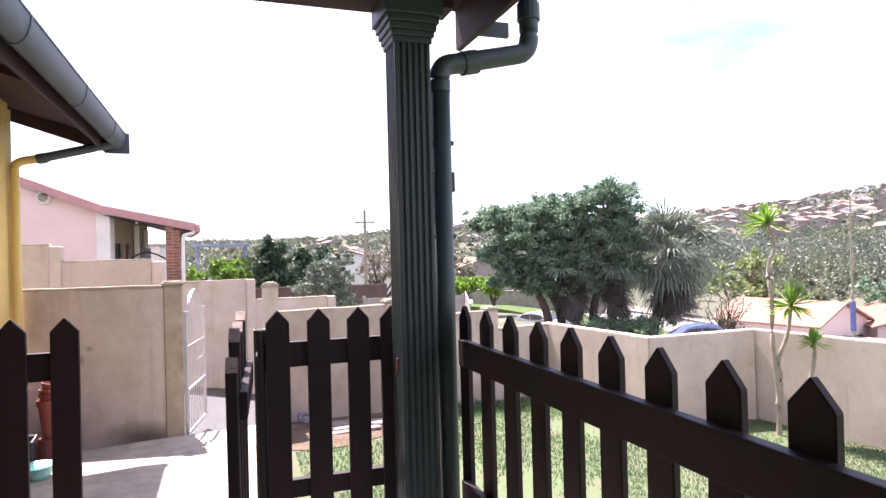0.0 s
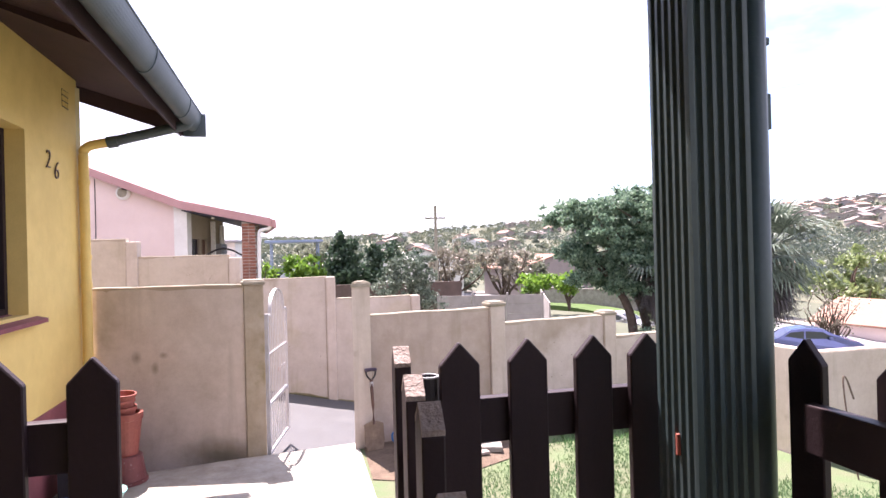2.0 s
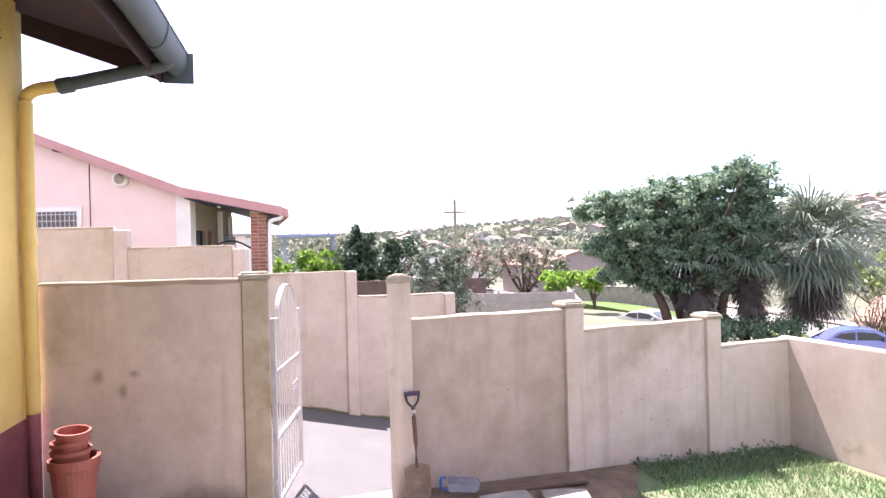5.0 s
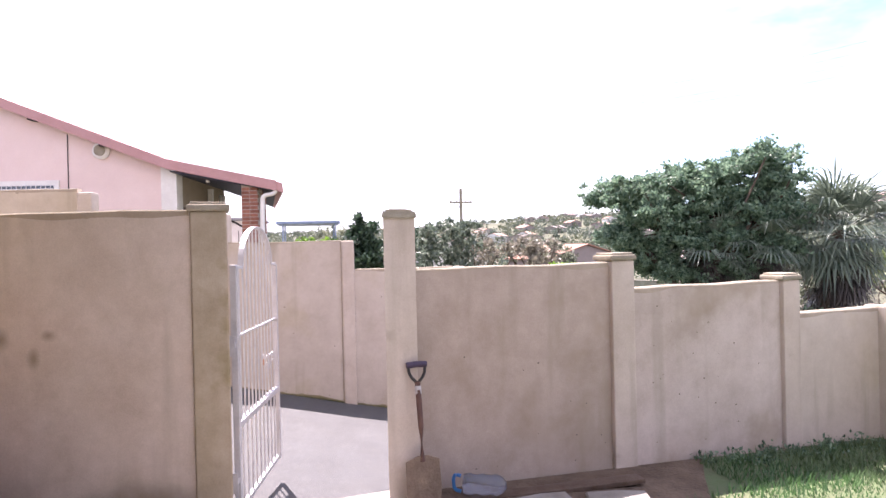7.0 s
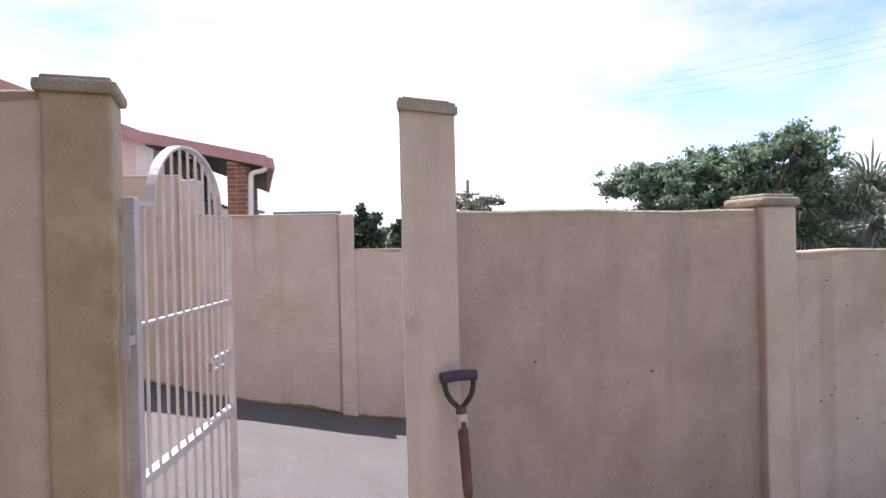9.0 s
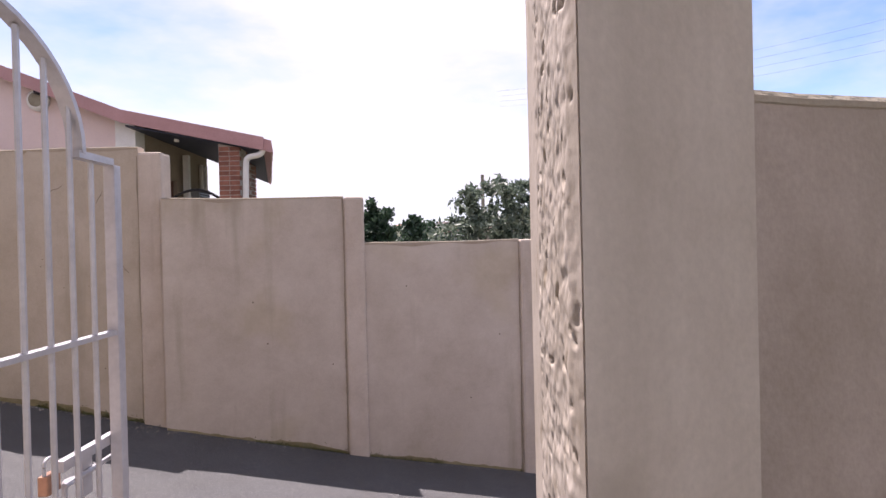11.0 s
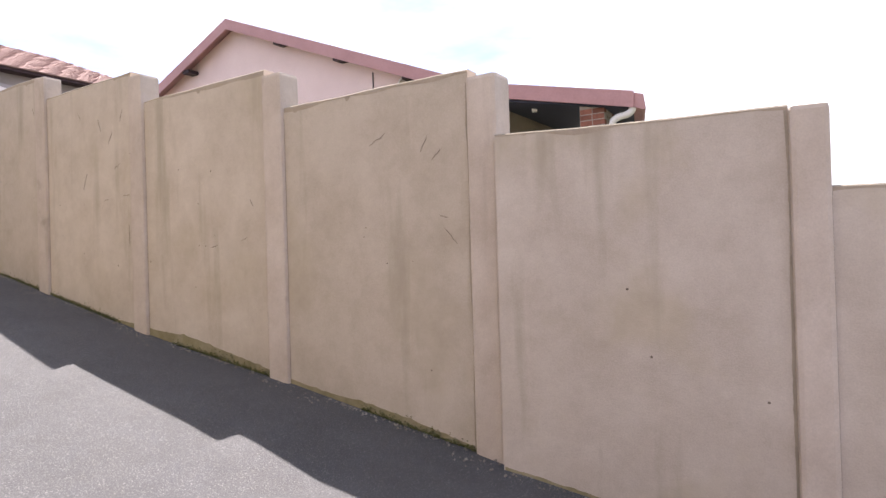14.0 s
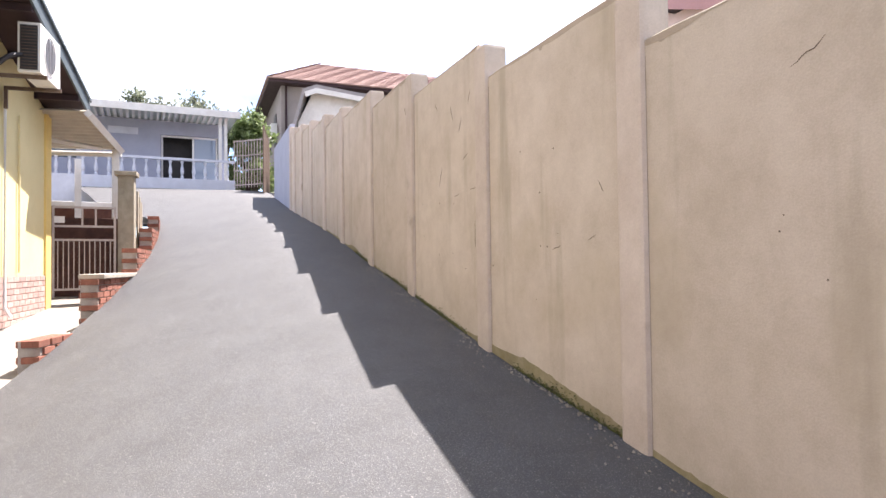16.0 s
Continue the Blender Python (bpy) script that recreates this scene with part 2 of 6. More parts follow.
BRICK = surf("face_brick", (0.32, 0.135, 0.095), (0.20, 0.085, 0.062), 9, 0.9, 0.4, 60, vary=0.3)
MORTAR = surf("mortar", (0.42, 0.38, 0.34), (0.32, 0.28, 0.25), 9, 0.95, 0.3, 60)
TERRACOTTA = surf("terracotta_plastic", (0.33, 0.10, 0.075), (0.24, 0.07, 0.055), 5, 0.45, 0.08, 40)
GALV = surf("silver_paint", (0.60, 0.59, 0.60), (0.46, 0.45, 0.47), 7, 0.4, 0.1, 60, metal=0.3)
STEEL = surf("rusty_steel", (0.20, 0.15, 0.12), (0.12, 0.08, 0.06), 12, 0.6, 0.2, 80, metal=0.5)
BLUEGREY = surf("blue_grey_plaster", (0.40, 0.42, 0.52), (0.34, 0.36, 0.45), 1.5, 0.85, 0.1, 50)
TAUPE = surf("taupe_plaster", (0.30, 0.26, 0.25), (0.25, 0.215, 0.205), 1.5, 0.85, 0.1, 50)
REDTILE = surf("red_roof_tile", (0.36, 0.235, 0.205), (0.28, 0.175, 0.15), 5, 0.8, 0.3, 30)
GLASS = glassy("dark_window_glass")
TRUNK = surf("bark", (0.13, 0.095, 0.07), (0.07, 0.05, 0.04), 6, 0.9, 0.6, 30)
DARKMETAL = surf("dark_metal", (0.045, 0.04, 0.042), (0.03, 0.027, 0.03), 5, 0.5, 0.1, 60)
ROADWAY = surf("pale_road", (0.34, 0.33, 0.32), (0.27, 0.265, 0.26), 0.5, 0.9, 0.1, 20)
HILLSIDE = surf("hillside_scrub", (0.125, 0.125, 0.085), (0.085, 0.095, 0.065), 0.05, 0.95, 0.0, 0.8, speck=((0.18, 0.165, 0.11), 0.1, 0.6))


# ---- shape helpers ----
def link(name, bm, material, parent=None, label="", m=None, smooth=False):
    me = bpy.data.meshes.new(name)
    bmesh.ops.recalc_face_normals(bm, faces=bm.faces)
    bm.to_mesh(me)
    bm.free()
    me.materials.append(material)
    if smooth:
        me.shade_smooth()
    ob = new(name, me)
    if m is not None:
        ob.matrix_basis = m
    if parent is not None:
        ob.parent = parent
    if label:
        tagged(ob, label)
    return ob


def part(name, bm, material, parent, label="", m=None, smooth=False):
    return link(name, bm, material, parent, label, m, smooth)


def thing(name, m, label, category, group="", kind=""):
    ob = new(name)
    ob.matrix_basis = m
    ob.empty_display_size = 0.2
    return tagged(ob, label, category, group, kind)


def box(x0, x1, y0, y1, z0, z1, bevel=0.0, bm=None):
    bm = bm or bmesh.new()
    made = bmesh.ops.create_cube(bm, size=1)["verts"]
    for v in made:
        v.co = (x0 + (v.co.x + 0.5) * (x1 - x0), y0 + (v.co.y + 0.5) * (y1 - y0), z0 + (v.co.z + 0.5) * (z1 - z0))
    if bevel:
        es = list({e for v in made for e in v.link_edges})
        bmesh.ops.bevel(bm, geom=es, offset=bevel, segments=2, profile=0.6, affect="EDGES")
    return bm


def prism(outline, z0, z1, bm=None, bevel=0.0):
    """A flat outline of (x, y) drawn up from z0 to z1."""
    bm = bm or bmesh.new()
    lo = [bm.verts.new((x, y, z0)) for x, y in outline]
    hi = [bm.verts.new((x, y, z1)) for x, y in outline]
    k = len(lo)
    bm.faces.new(lo)
    bm.faces.new(hi[::-1])
    sides = [bm.faces.new((lo[i], lo[(i + 1) % k], hi[(i + 1) % k], hi[i])) for i in range(k)]
    if bevel:
        es = list({e for f in sides for e in f.edges})
        bmesh.ops.bevel(bm, geom=es, offset=bevel, segments=2, affect="EDGES")
    return bm


def upright(outline, y0, y1, bm=None):
    """An outline of (x, z) drawn from y0 to y1."""
    bm = bm or bmesh.new()
    a = [bm.verts.new((x, y0, z)) for x, z in outline]
    b = [bm.verts.new((x, y1, z)) for x, z in outline]
    k = len(a)
    bm.faces.new(a)
    bm.faces.new(b[::-1])
    for i in range(k):
        bm.faces.new((a[i], a[(i + 1) % k], b[(i + 1) % k], b[i]))
    return bm


def tube(points, radius, seg=10, bm=None, ends=True):
    """A pipe along points; radius is one number or one for each point."""
    bm = bm or bmesh.new()
    pts = [Vector(p) for p in points]
    rads = [radius] * len(pts) if isinstance(radius, (int, float)) else radius
    rings = []
    for i, p in enumerate(pts):
        d = (pts[min(i + 1, len(pts) - 1)] - pts[max(i - 1, 0)]).normalized()
        q = d.to_track_quat("Z", "Y")
        rings.append([bm.verts.new(p + q @ Vector((rads[i] * math.cos(2 * math.pi * k / seg), rads[i] * math.sin(2 * math.pi * k / seg), 0))) for k in range(seg)])
    for a, b in zip(rings, rings[1:]):
        for k in range(seg):
            bm.faces.new((a[k], a[(k + 1) % seg], b[(k + 1) % seg], b[k]))
    if ends:
        bm.faces.new(rings[0][::-1])
        bm.faces.new(rings[-1])
    return bm


def turned(profile, seg=24, bm=None, closed=True):
    """A body turned about z from (radius, z) pairs."""
    bm = bm or bmesh.new()
    rings = [[bm.verts.new((r * math.cos(2 * math.pi * k / seg), r * math.sin(2 * math.pi * k / seg), z)) for k in range(seg)] for r, z in profile]
    for a, b in zip(rings, rings[1:]):
        for k in range(seg):
            bm.faces.new((a[k], a[(k + 1) % seg], b[(k + 1) % seg], b[k]))
    if closed:
        bm.faces.new(rings[0][::-1])
        bm.faces.new(rings[-1])
    return bm


def bend(points, rounds=3):
    """Rounds the corners of a run of points."""
    pts = [Vector(p) for p in points]
    for _ in range(rounds):
        out = [pts[0]]
        for a, b in zip(pts, pts[1:]):
            out += [a.lerp(b, 0.25), a.lerp(b, 0.75)]
        pts = out + [pts[-1]]
    return pts


def sheet(xs, ys, height, bm=None):
    bm = bm or bmesh.new()
    grid = [[bm.verts.new((x, y, height(x, y))) for x in xs] for y in ys]
    for r0, r1 in zip(grid, grid[1:]):
        for i in range(len(xs) - 1):
            bm.faces.new((r0[i], r0[i + 1], r1[i + 1], r1[i]))
    return bm


def lerp_table(table, v):
    for (a, za), (b, zb) in zip(table, table[1:]):
        if v <= b:
            return za + (zb - za) * max(0.0, (v - a) / (b - a))
    return table[-1][1]


# ---- the lie of the land ----
DRIVE_P, DRIVE_A = Vector((-0.6, 13.72, 0)), -11.0
DRIVE_BASE = [(-34, 4.3), (-28, 4.25), (-24, 3.85), (-20, 3.2), (-16, 2.45), (-11.3, 1.68), (-8.0, 1.02), (-6.2, 0.68), (-4.3, 0.31), (-2.4, 0.02), (-0.6, -0.29), (1.1, -0.66), (3.2, -1.05), (5.5, -1.5), (9, -2.1), (14, -2.6)]
CROSS = [(-27, -0.01), (-20, -0.08), (-13, -0.19), (-5, -0.17), (-4, -0.14), (-2.9, -0.10), (-2, -0.03), (-0.5, 0.06), (1.0, 0.09), (6, 0.10)]


def wall_line(x):
    """y of the driveway wall's foot."""
    return DRIVE_P.y + (x - DRIVE_P.x) * (math.tan(radians(DRIVE_A)) if x < DRIVE_P.x else 0.0)


def drive_z(x, y):
    d = wall_line(x) - y
    return lerp_table(DRIVE_BASE, (x - DRIVE_P.x) / math.cos(radians(DRIVE_A))) + max(0.0, d - 1.0 * (x < -2)) * lerp_table(CROSS, x) * (1.2 + 0.2 * max(0.0, d - 1.0) if x < -2 else 1.0) + 0.012 * noise.noise((x * 0.7, y * 0.7, 0))


GATE_P, GATE_A = Vector((0.47, 8.515, 0)), 8.0


def gate_line(x):
    return GATE_P.y + (x - GATE_P.x) * math.tan(radians(GATE_A))


def yard_z(x, y):
    return -0.045 * max(0.0, x - 0.6) + 0.01 * noise.noise((x, y, 3))


def hill_height(az):
    """Height of the skyline, 620 m off, by the bearing from +y towards +x in degrees."""
    return lerp_table([(-90, 14), (0, 17), (8, 18), (18, 26), (24, 28), (38, 29), (45, 35), (55, 46), (70, 54), (120, 40)], az)


def land_z(x, y):
    r = math.hypot(x, y)
    az = math.degrees(math.atan2(x, y))
    near = lerp_table([(0, -0.75), (12, -1.2), (25, -2.3), (45, -2.7), (110, -4.0), (200, -7.0), (330, -5.0), (620, -1.0), (900, 4.0), (3000, 4.0)], r)
    near -= 1.6 * max(0.0, min(1.0, (az - 28) / 18)) * max(0.0, min(1.0, (r - 15) / 15)) * max(0.0, min(1.0, (140 - r) / 60))
    if r > 200:
        near += hill_height(az) * min(1.0, ((r - 200) / 420)) ** 1.2 * (1.0 + 0.05 * noise.noise((x * 0.01, y * 0.01, 0)))
    if x < 0:
        near = max(near, min(3.0, lerp_table(DRIVE_BASE, x) - 2.0)) if r < 110 else near
    return near


ring = [0, 6, 12, 18, 24, 30, 38, 48, 60, 80, 110, 150, 200, 250, 300, 360, 430, 500, 560, 620, 700, 900, 1500, 3000]
bm = bmesh.new()
rows = [[bm.verts.new((r * math.sin(radians(a)), 10 + r * math.cos(radians(a)), land_z(r * math.sin(radians(a)), 10 + r * math.cos(radians(a))))) for a in range(-180, 180, 4)] for r in ring[1:]]
mid = bm.verts.new((0, 10, land_z(0, 10) - 0.3))
for k in range(90):
    bm.faces.new((mid, rows[0][k], rows[0][(k + 1) % 90]))
for a, b in zip(rows, rows[1:]):
    for k in range(90):
        bm.faces.new((a[k], b[k], b[(k + 1) % 90], a[(k + 1) % 90]))
tagged(link("ground", bm, HILLSIDE, smooth=True), "dry green valley and hillside ground", "ground", kind="structure")

# asphalt drive, from below the gate up to the house at its head
xs = [-33 + 0.5 * i for i in range(92)]
bm = bmesh.new()
cols = []
for x in xs:
    top = wall_line(x) + 0.1
    low = max(gate_line(x) - 0.05, lerp_table([(-33, 12.0), (-20, 12.9), (-18.1, 13.6), (-15.4, 13.55), (-13.7, 13.15), (-11.6, 12.65), (-10.4, 12.25), (-9.5, 11.94), (-8.75, 11.6), (-7.84, 11.15), (-7, 10.65), (-6, 10.0), (-5, 9.4), (-3, 8.4), (14, 8.0)], x))
    cols.append([bm.verts.new((x, low + (top - low) * j / 14, drive_z(x, low + (top - low) * j / 14))) for j in range(15)])
for a, b in zip(cols, cols[1:]):
    for j in range(14):
        bm.faces.new((a[j], b[j], b[j + 1], a[j + 1]))
tagged(link("driveway", bm, ASPHALT, smooth=True), "steep worn grey asphalt driveway beside the wall", "driveway", kind="structure")

# concrete path beside the yellow house
xs = [-30 + 0.5 * i for i in range(60)]
bm = sheet(xs, [8.3 + 0.45 * j for j in range(12)], lambda x, y: min(lerp_table([(-30, 3.6), (-20, 1.9), (-14, 0.5), (-12, 0.36), (-9, 0.1), (-8, -0.08), (-7, -0.4), (-5.5, -0.8), (0, -1.0)], x), drive_z(x, max(y, 11.2)) - 0.02 if y > 11 and x > -7 else 9))
tagged(link("path", bm, CONCRETE, smooth=True), "pale concrete side path below the driveway", "path", kind="structure")

# yard paving and lawn
def bed(name, xs_, y0, mat, lift, label, category):
    bm_ = bmesh.new()
    cols_ = []
    for x in xs_:
        y1 = gate_line(x) + 0.06 if x < 5.05 else 7.02
        cols_.append([bm_.verts.new((x, y0 + (y1 - y0) * k / 24, yard_z(x, y0 + (y1 - y0) * k / 24) + lift)) for k in range(25)])
    for a_, b_ in zip(cols_, cols_[1:]):
        for k in range(24):
            bm_.faces.new((a_[k], b_[k], b_[k + 1], a_[k + 1]))
    tagged(link(name, bm_, mat, smooth=True), label, category, kind="structure")


bed("yard_paving", [-2.5 + 0.25 * i for i in range(13)], 2.9, PAVING, 0.004, "sunlit worn concrete yard paving", "paving")
bed("lawn", [0.5 + 0.3 * i for i in range(29)], -3.0, LAWN, -0.004, "short patchy green lawn with bare spots", "lawn")


# ---- boundary walls ----
def pillar(parent, x0, x1, y0, y1, z0, z1, material, cap=0.0, round_top=0.03):
    bm = box(x0, x1, y0, y1, z0, z1, 0.012 if cap else 0.028)
    ob = part("pillar", bm, material, parent)
    if cap:
        w = cap
        bm = box(x0 - w, x1 + w, y0 - w, y1 + w, z1, z1 + 0.042, 0.014)
        box(x0 - w + 0.02, x1 + w - 0.02, y0 - w + 0.02, y1 + w - 0.02, z1 + 0.038, z1 + 0.058, 0.009, bm)
        part("cap", bm, CAPSTONE, ob, "weathered rounded cement cap")
    return ob


def panel(parent, x0, x1, y0, y1, z0, z1, material, sag=0.0, flip=False):
    """One bay of a plastered wall, slightly uneven along its top."""
    bm = bmesh.new()
    k = max(4, int((x1 - x0) / 0.2))
    seed = random.random() * 50
    face_y = y1 + 0.0015 if flip else y0 - 0.0015
    prof = [(x0 + (x1 - x0) * i / k, z1 + 0.010 * noise.noise((i * 0.5 + seed, 0, 0)) - sag * math.sin(math.pi * i / k)) for i in range(k + 1)]
    ring = []
    for x, z in prof:
        ring.append([bm.verts.new(p) for p in ((x, y0, z0), (x, y0, z - 0.008), (x, y0 + 0.008, z), (x, y1 - 0.008, z), (x, y1, z - 0.008), (x, y1, z0))])
    for a, b in zip(ring, ring[1:]):
        for i in range(5):
            bm.faces.new((a[i], b[i], b[i + 1], a[i + 1])).material_index = int(0 < i < 4)
    bm.faces.new(ring[0])
    bm.faces.new(ring[-1][::-1])
    slab = part("wall_panel", bm, material, parent, smooth=False)
    slab.data.materials.append(CAPSTONE)
    # rain-washed dirt along the top edge, running down in places
    bm = bmesh.new()
    last = None
    n_st = int((x1 - x0) / 0.02)
    for i in range(n_st + 1):
        x = x0 + 0.004 + (x1 - x0 - 0.008) * i / n_st
        f = (x - x0) / (x1 - x0) * k
        a_ = min(k - 1, int(f))
        zt = prof[a_][1] + (prof[a_ + 1][1] - prof[a_][1]) * (f - a_) - 0.009
        drop = 0.008 + 0.05 * max(0.0, noise.noise((x * 2.3 + seed, 1.7, 0)) + 0.1) + 0.10 * max(0.0, noise.noise((x * 13 + seed, 6.1, 0)) - 0.36)
        pair = [bm.verts.new((x, face_y, zt)), bm.verts.new((x, face_y, zt - drop))]
        if last:
            bm.faces.new((last[0], pair[0], pair[1], last[1]))
        last = pair
    part("stain", bm, TOPSTAIN, slab)
    return slab


# dirt and the shade of the pillar gaps in one dark colour
JOINT = surf("dirty_shaded_joint", (0.40, 0.335, 0.275), (0.30, 0.25, 0.195), 5, 0.95, 0.2, 60)


def seam(parent, x, z0, z1):
    """The joint between a pillar and its panel, a ragged strip of uneven width; its dark colour holds dirt and the
    gap's shade.
    """
    bm_ = bmesh.new()
    kk = int((z1 - z0) / 0.03)
    side = -1 if noise.noise((x * 3, 0, 1)) < 0.25 else 1
    rows_ = []
    for i in range(kk + 1):
        z = z0 + (z1 - z0) * i / kk
        w = 0.006 + 0.022 * max(0.0, noise.noise((x, z * 1.3, 9)) + 0.25) + 0.008 * abs(noise.noise((x, z * 9, 2)))
        rows_.append([bm_.verts.new((x, 0.003, z)), bm_.verts.new((x, -0.0022, z)), bm_.verts.new((x + side * w, -0.0022, z)), bm_.verts.new((x + side * w, 0.003, z))])
    for a_, b_ in zip(rows_, rows_[1:]):
        for k_ in range(3):
            bm_.faces.new((a_[k_], a_[k_ + 1], b_[k_ + 1], b_[k_]))
    part("joint", bm_, JOINT, parent)


# the stepped wall along the drive
wall_drive = thing("wall_north", pose(*DRIVE_P, 0, 0, DRIVE_A), "stepped beige plastered boundary wall along the driveway", "wall", kind="structure")
EDGES = [-16.0, -15.25, -14.15, -12.85, -11.38, -9.85, -8.03, -6.28, -4.4, -2.49, -0.57]
TOPS = [4.60, 4.44, 4.27, 4.08, 3.87, 3.64, 3.43, 3.16, 2.85, 2.52, 2.17]
for k, (e, top) in enumerate(zip(EDGES, TOPS)):
    foot = min(lerp_table(DRIVE_BASE, e - 0.3), lerp_table(DRIVE_BASE, e)) - 0.25
    pillar(wall_drive, e - 0.22, e, -0.035, 0.17, foot, top, PLASTER_PALE)
    if k:
        if e > -12:
            seam(wall_drive, e - 0.222, foot + 0.2, top - 0.03)
            seam(wall_drive, EDGES[k - 1] + 0.002, foot + 0.5, top - 0.03)
        panel(wall_drive, EDGES[k - 1], e - 0.22, 0.0, 0.12, foot, top - 0.005 + 0.035 * (k > 5) + 0.03 * (k > 7), PLASTER_OCHRE)
wall_low = thing("wall_north_lower", pose(*DRIVE_P), "lower end of the stepped beige plastered boundary wall", "wall", kind="structure")
E2, T2 = [-0.57, 1.215, 2.90, 4.465, 6.1, 7.7, 9.3, 10.9], [2.17, 1.745, 1.315, 0.93, 0.57, 0.2, -0.2, -0.6]
for k in range(1, len(E2)):
    foot = lerp_table(DRIVE_BASE, E2[k]) - 0.35
    pillar(wall_low, E2[k] - 0.185, E2[k], -0.035, 0.17, foot, T2[k], PLASTER_PALE)
    seam(wall_low, E2[k] - 0.187, foot + 0.3, T2[k] - 0.02)
    if k > 1:
        seam(wall_low, E2[k - 1] + 0.002, foot + 0.4, T2[k] - 0.02)
    panel(wall_low, E2[k - 1] + 0.012 * (k == 1), E2[k] - 0.185, 0.0, 0.12, foot, T2[k] + 0.01, PLASTER, 0.008)
upper = thing("wall_upper", pose(*DRIVE_P, 0, 0, DRIVE_A), "blue-grey plastered end of the boundary wall", "wall", kind="structure")
part("wall_panel", box(-19.9, -16.21, 0.0, 0.12, 2.0, 4.72, 0.01), BLUEGREY, upper)

# damp green-brown stain creeping up from the foot of the drive wall
FOOTSTAIN = surf("damp_foot_stain", (0.37, 0.315, 0.215), (0.25, 0.215, 0.12), 6, 0.95, 0.2, 80, blotch=0.6)
for owner, s0, s1 in ((wall_drive, -12.0, -0.57), (wall_low, -0.55, 4.4)):
    bm = bmesh.new()
    last = None
    for i in range(int((s1 - s0) / 0.03)):
        sx = s0 + 0.03 * i
        foot = lerp_table(DRIVE_BASE, sx)
        h = 0.02 + 0.085 * max(0.0, noise.noise((sx * 1.2, 4.4, 0)) + 0.2) + 0.03 * max(0.0, noise.noise((sx * 11, 2.1, 0)))
        pair = [bm.verts.new((sx, -0.0016, foot - 0.06)), bm.verts.new((sx, -0.0016, foot + h))]
        if last:
            bm.faces.new((last[0], pair[0], pair[1], last[1]))
        last = pair
    part("stain", bm, FOOTSTAIN, owner, "damp green-brown stain along the foot")

# the yard's front wall with the gate opening
wall_gate = thing("wall_gate", pose(*GATE_P, 0, 0, GATE_A), "beige plastered yard wall with capped pillars and a gate opening", "wall", kind="structure")
pillar(wall_gate, -1.18, -0.97, 0.075, 0.30, -0.4, 1.875, PLASTER_STAINED, 0.02)
GATE_POST = [(-0.046, -0.185), (0.172, -0.145), (0.195, 0.14), (0.095, 0.17)]
post_ob = part("pillar", prism(GATE_POST, -0.5, 1.815, bevel=0.002), PLASTER_PALE, wall_gate)
mid_x, mid_y = 0.097, -0.005
bm = bmesh.new()
for grow, z0, z1 in ((1.10, 1.815, 1.842), (1.04, 1.842, 1.856), (0.86, 1.856, 1.868), (0.6, 1.868, 1.875)):
    prism([(mid_x + (x - mid_x) * grow, mid_y + (y - mid_y) * grow) for x, y in GATE_POST], z0, z1, bm)
part("cap", bm, CAPSTONE, post_ob, "weathered rounded cement cap")
panel(wall_gate, 0.18, 1.735, 0.0, 0.12, -0.6, 1.478, PLASTER_BROWN)
pillar(wall_gate, 1.735, 1.935, -0.04, 0.18, -0.7, 1.49, PLASTER_PALE, 0.015)
panel(wall_gate, 1.935, 3.425, 0.0, 0.12, -0.7, 1.275, PLASTER_YARD)
pillar(wall_gate, 3.425, 3.61, -0.04, 0.18, -0.8, 1.275, PLASTER_PALE, 0.015)
panel(wall_gate, 3.61, 4.63, 0.0, 0.12, -0.9, 0.985, PLASTER)

left = thing("wall_gate_side", pose(-0.715, 8.45, 0, 0, 0, 168.5), "beige plastered wall between the gate and the house", "wall", kind="structure")
panel(left, 0.0, 1.62, -0.12, 0.0, -0.4, 1.89, PLASTER_WEST, flip=True)

# hacked plaster on the reveal of the gate post, smooth only along its far edge
def hacked(u, z):
    """Relief of the reveal: 0 at the front edge of the post, 1 at the back."""
    edge = max(0.0, min(1.0, (0.78 + 0.06 * noise.noise((0, z * 6, 4)) - u) * 14))
    lump = 0.35 * noise.noise((u * 9, z * 12, 1.3)) + 0.35 * noise.noise((u * 24, z * 45, 5.1)) + 0.3 * noise.noise((u * 44, z * 95, 2.2))
    pit = min(1.0, max(0.0, noise.noise((u * 20 + 7, z * 70, 8.4)) - 0.5) * 7.0)
    return 0.0012 * noise.noise((u * 7, z * 9, 3)) + edge * (0.0055 * lump - 0.0055 * pit)


bm = bmesh.new()
(fx, fy), (bx_, by_) = GATE_POST[0], GATE_POST[3]
grid = []
for j in range(641):
    z = -0.1 + 0.003 * j
    row = []
    for i in range(97):
        u = i / 96
        h = 0.005 * min(1.0, 12 * u) + hacked(u, z) * min(1.0, 8 * min(u, 1 - u) + 0.12)
        row.append(bm.verts.new((fx + (bx_ - fx) * u - 0.939 * h, fy + (by_ - fy) * u + 0.344 * h, z)))
    grid.append(row)
for r0_, r1_ in zip(grid, grid[1:]):
    for i in range(96):
        bm.faces.new((r0_[i], r0_[i + 1], r1_[i + 1], r1_[i]))
part("broken_edge", bm, ROUGHCAST, post_ob, "rough hacked plaster on the gate pillar", smooth=True)

# low garden wall with its two corners
wall_east = thing("wall_east", pose(0, 0, 0), "low beige garden wall with a pale rounded top", "wall", kind="structure")


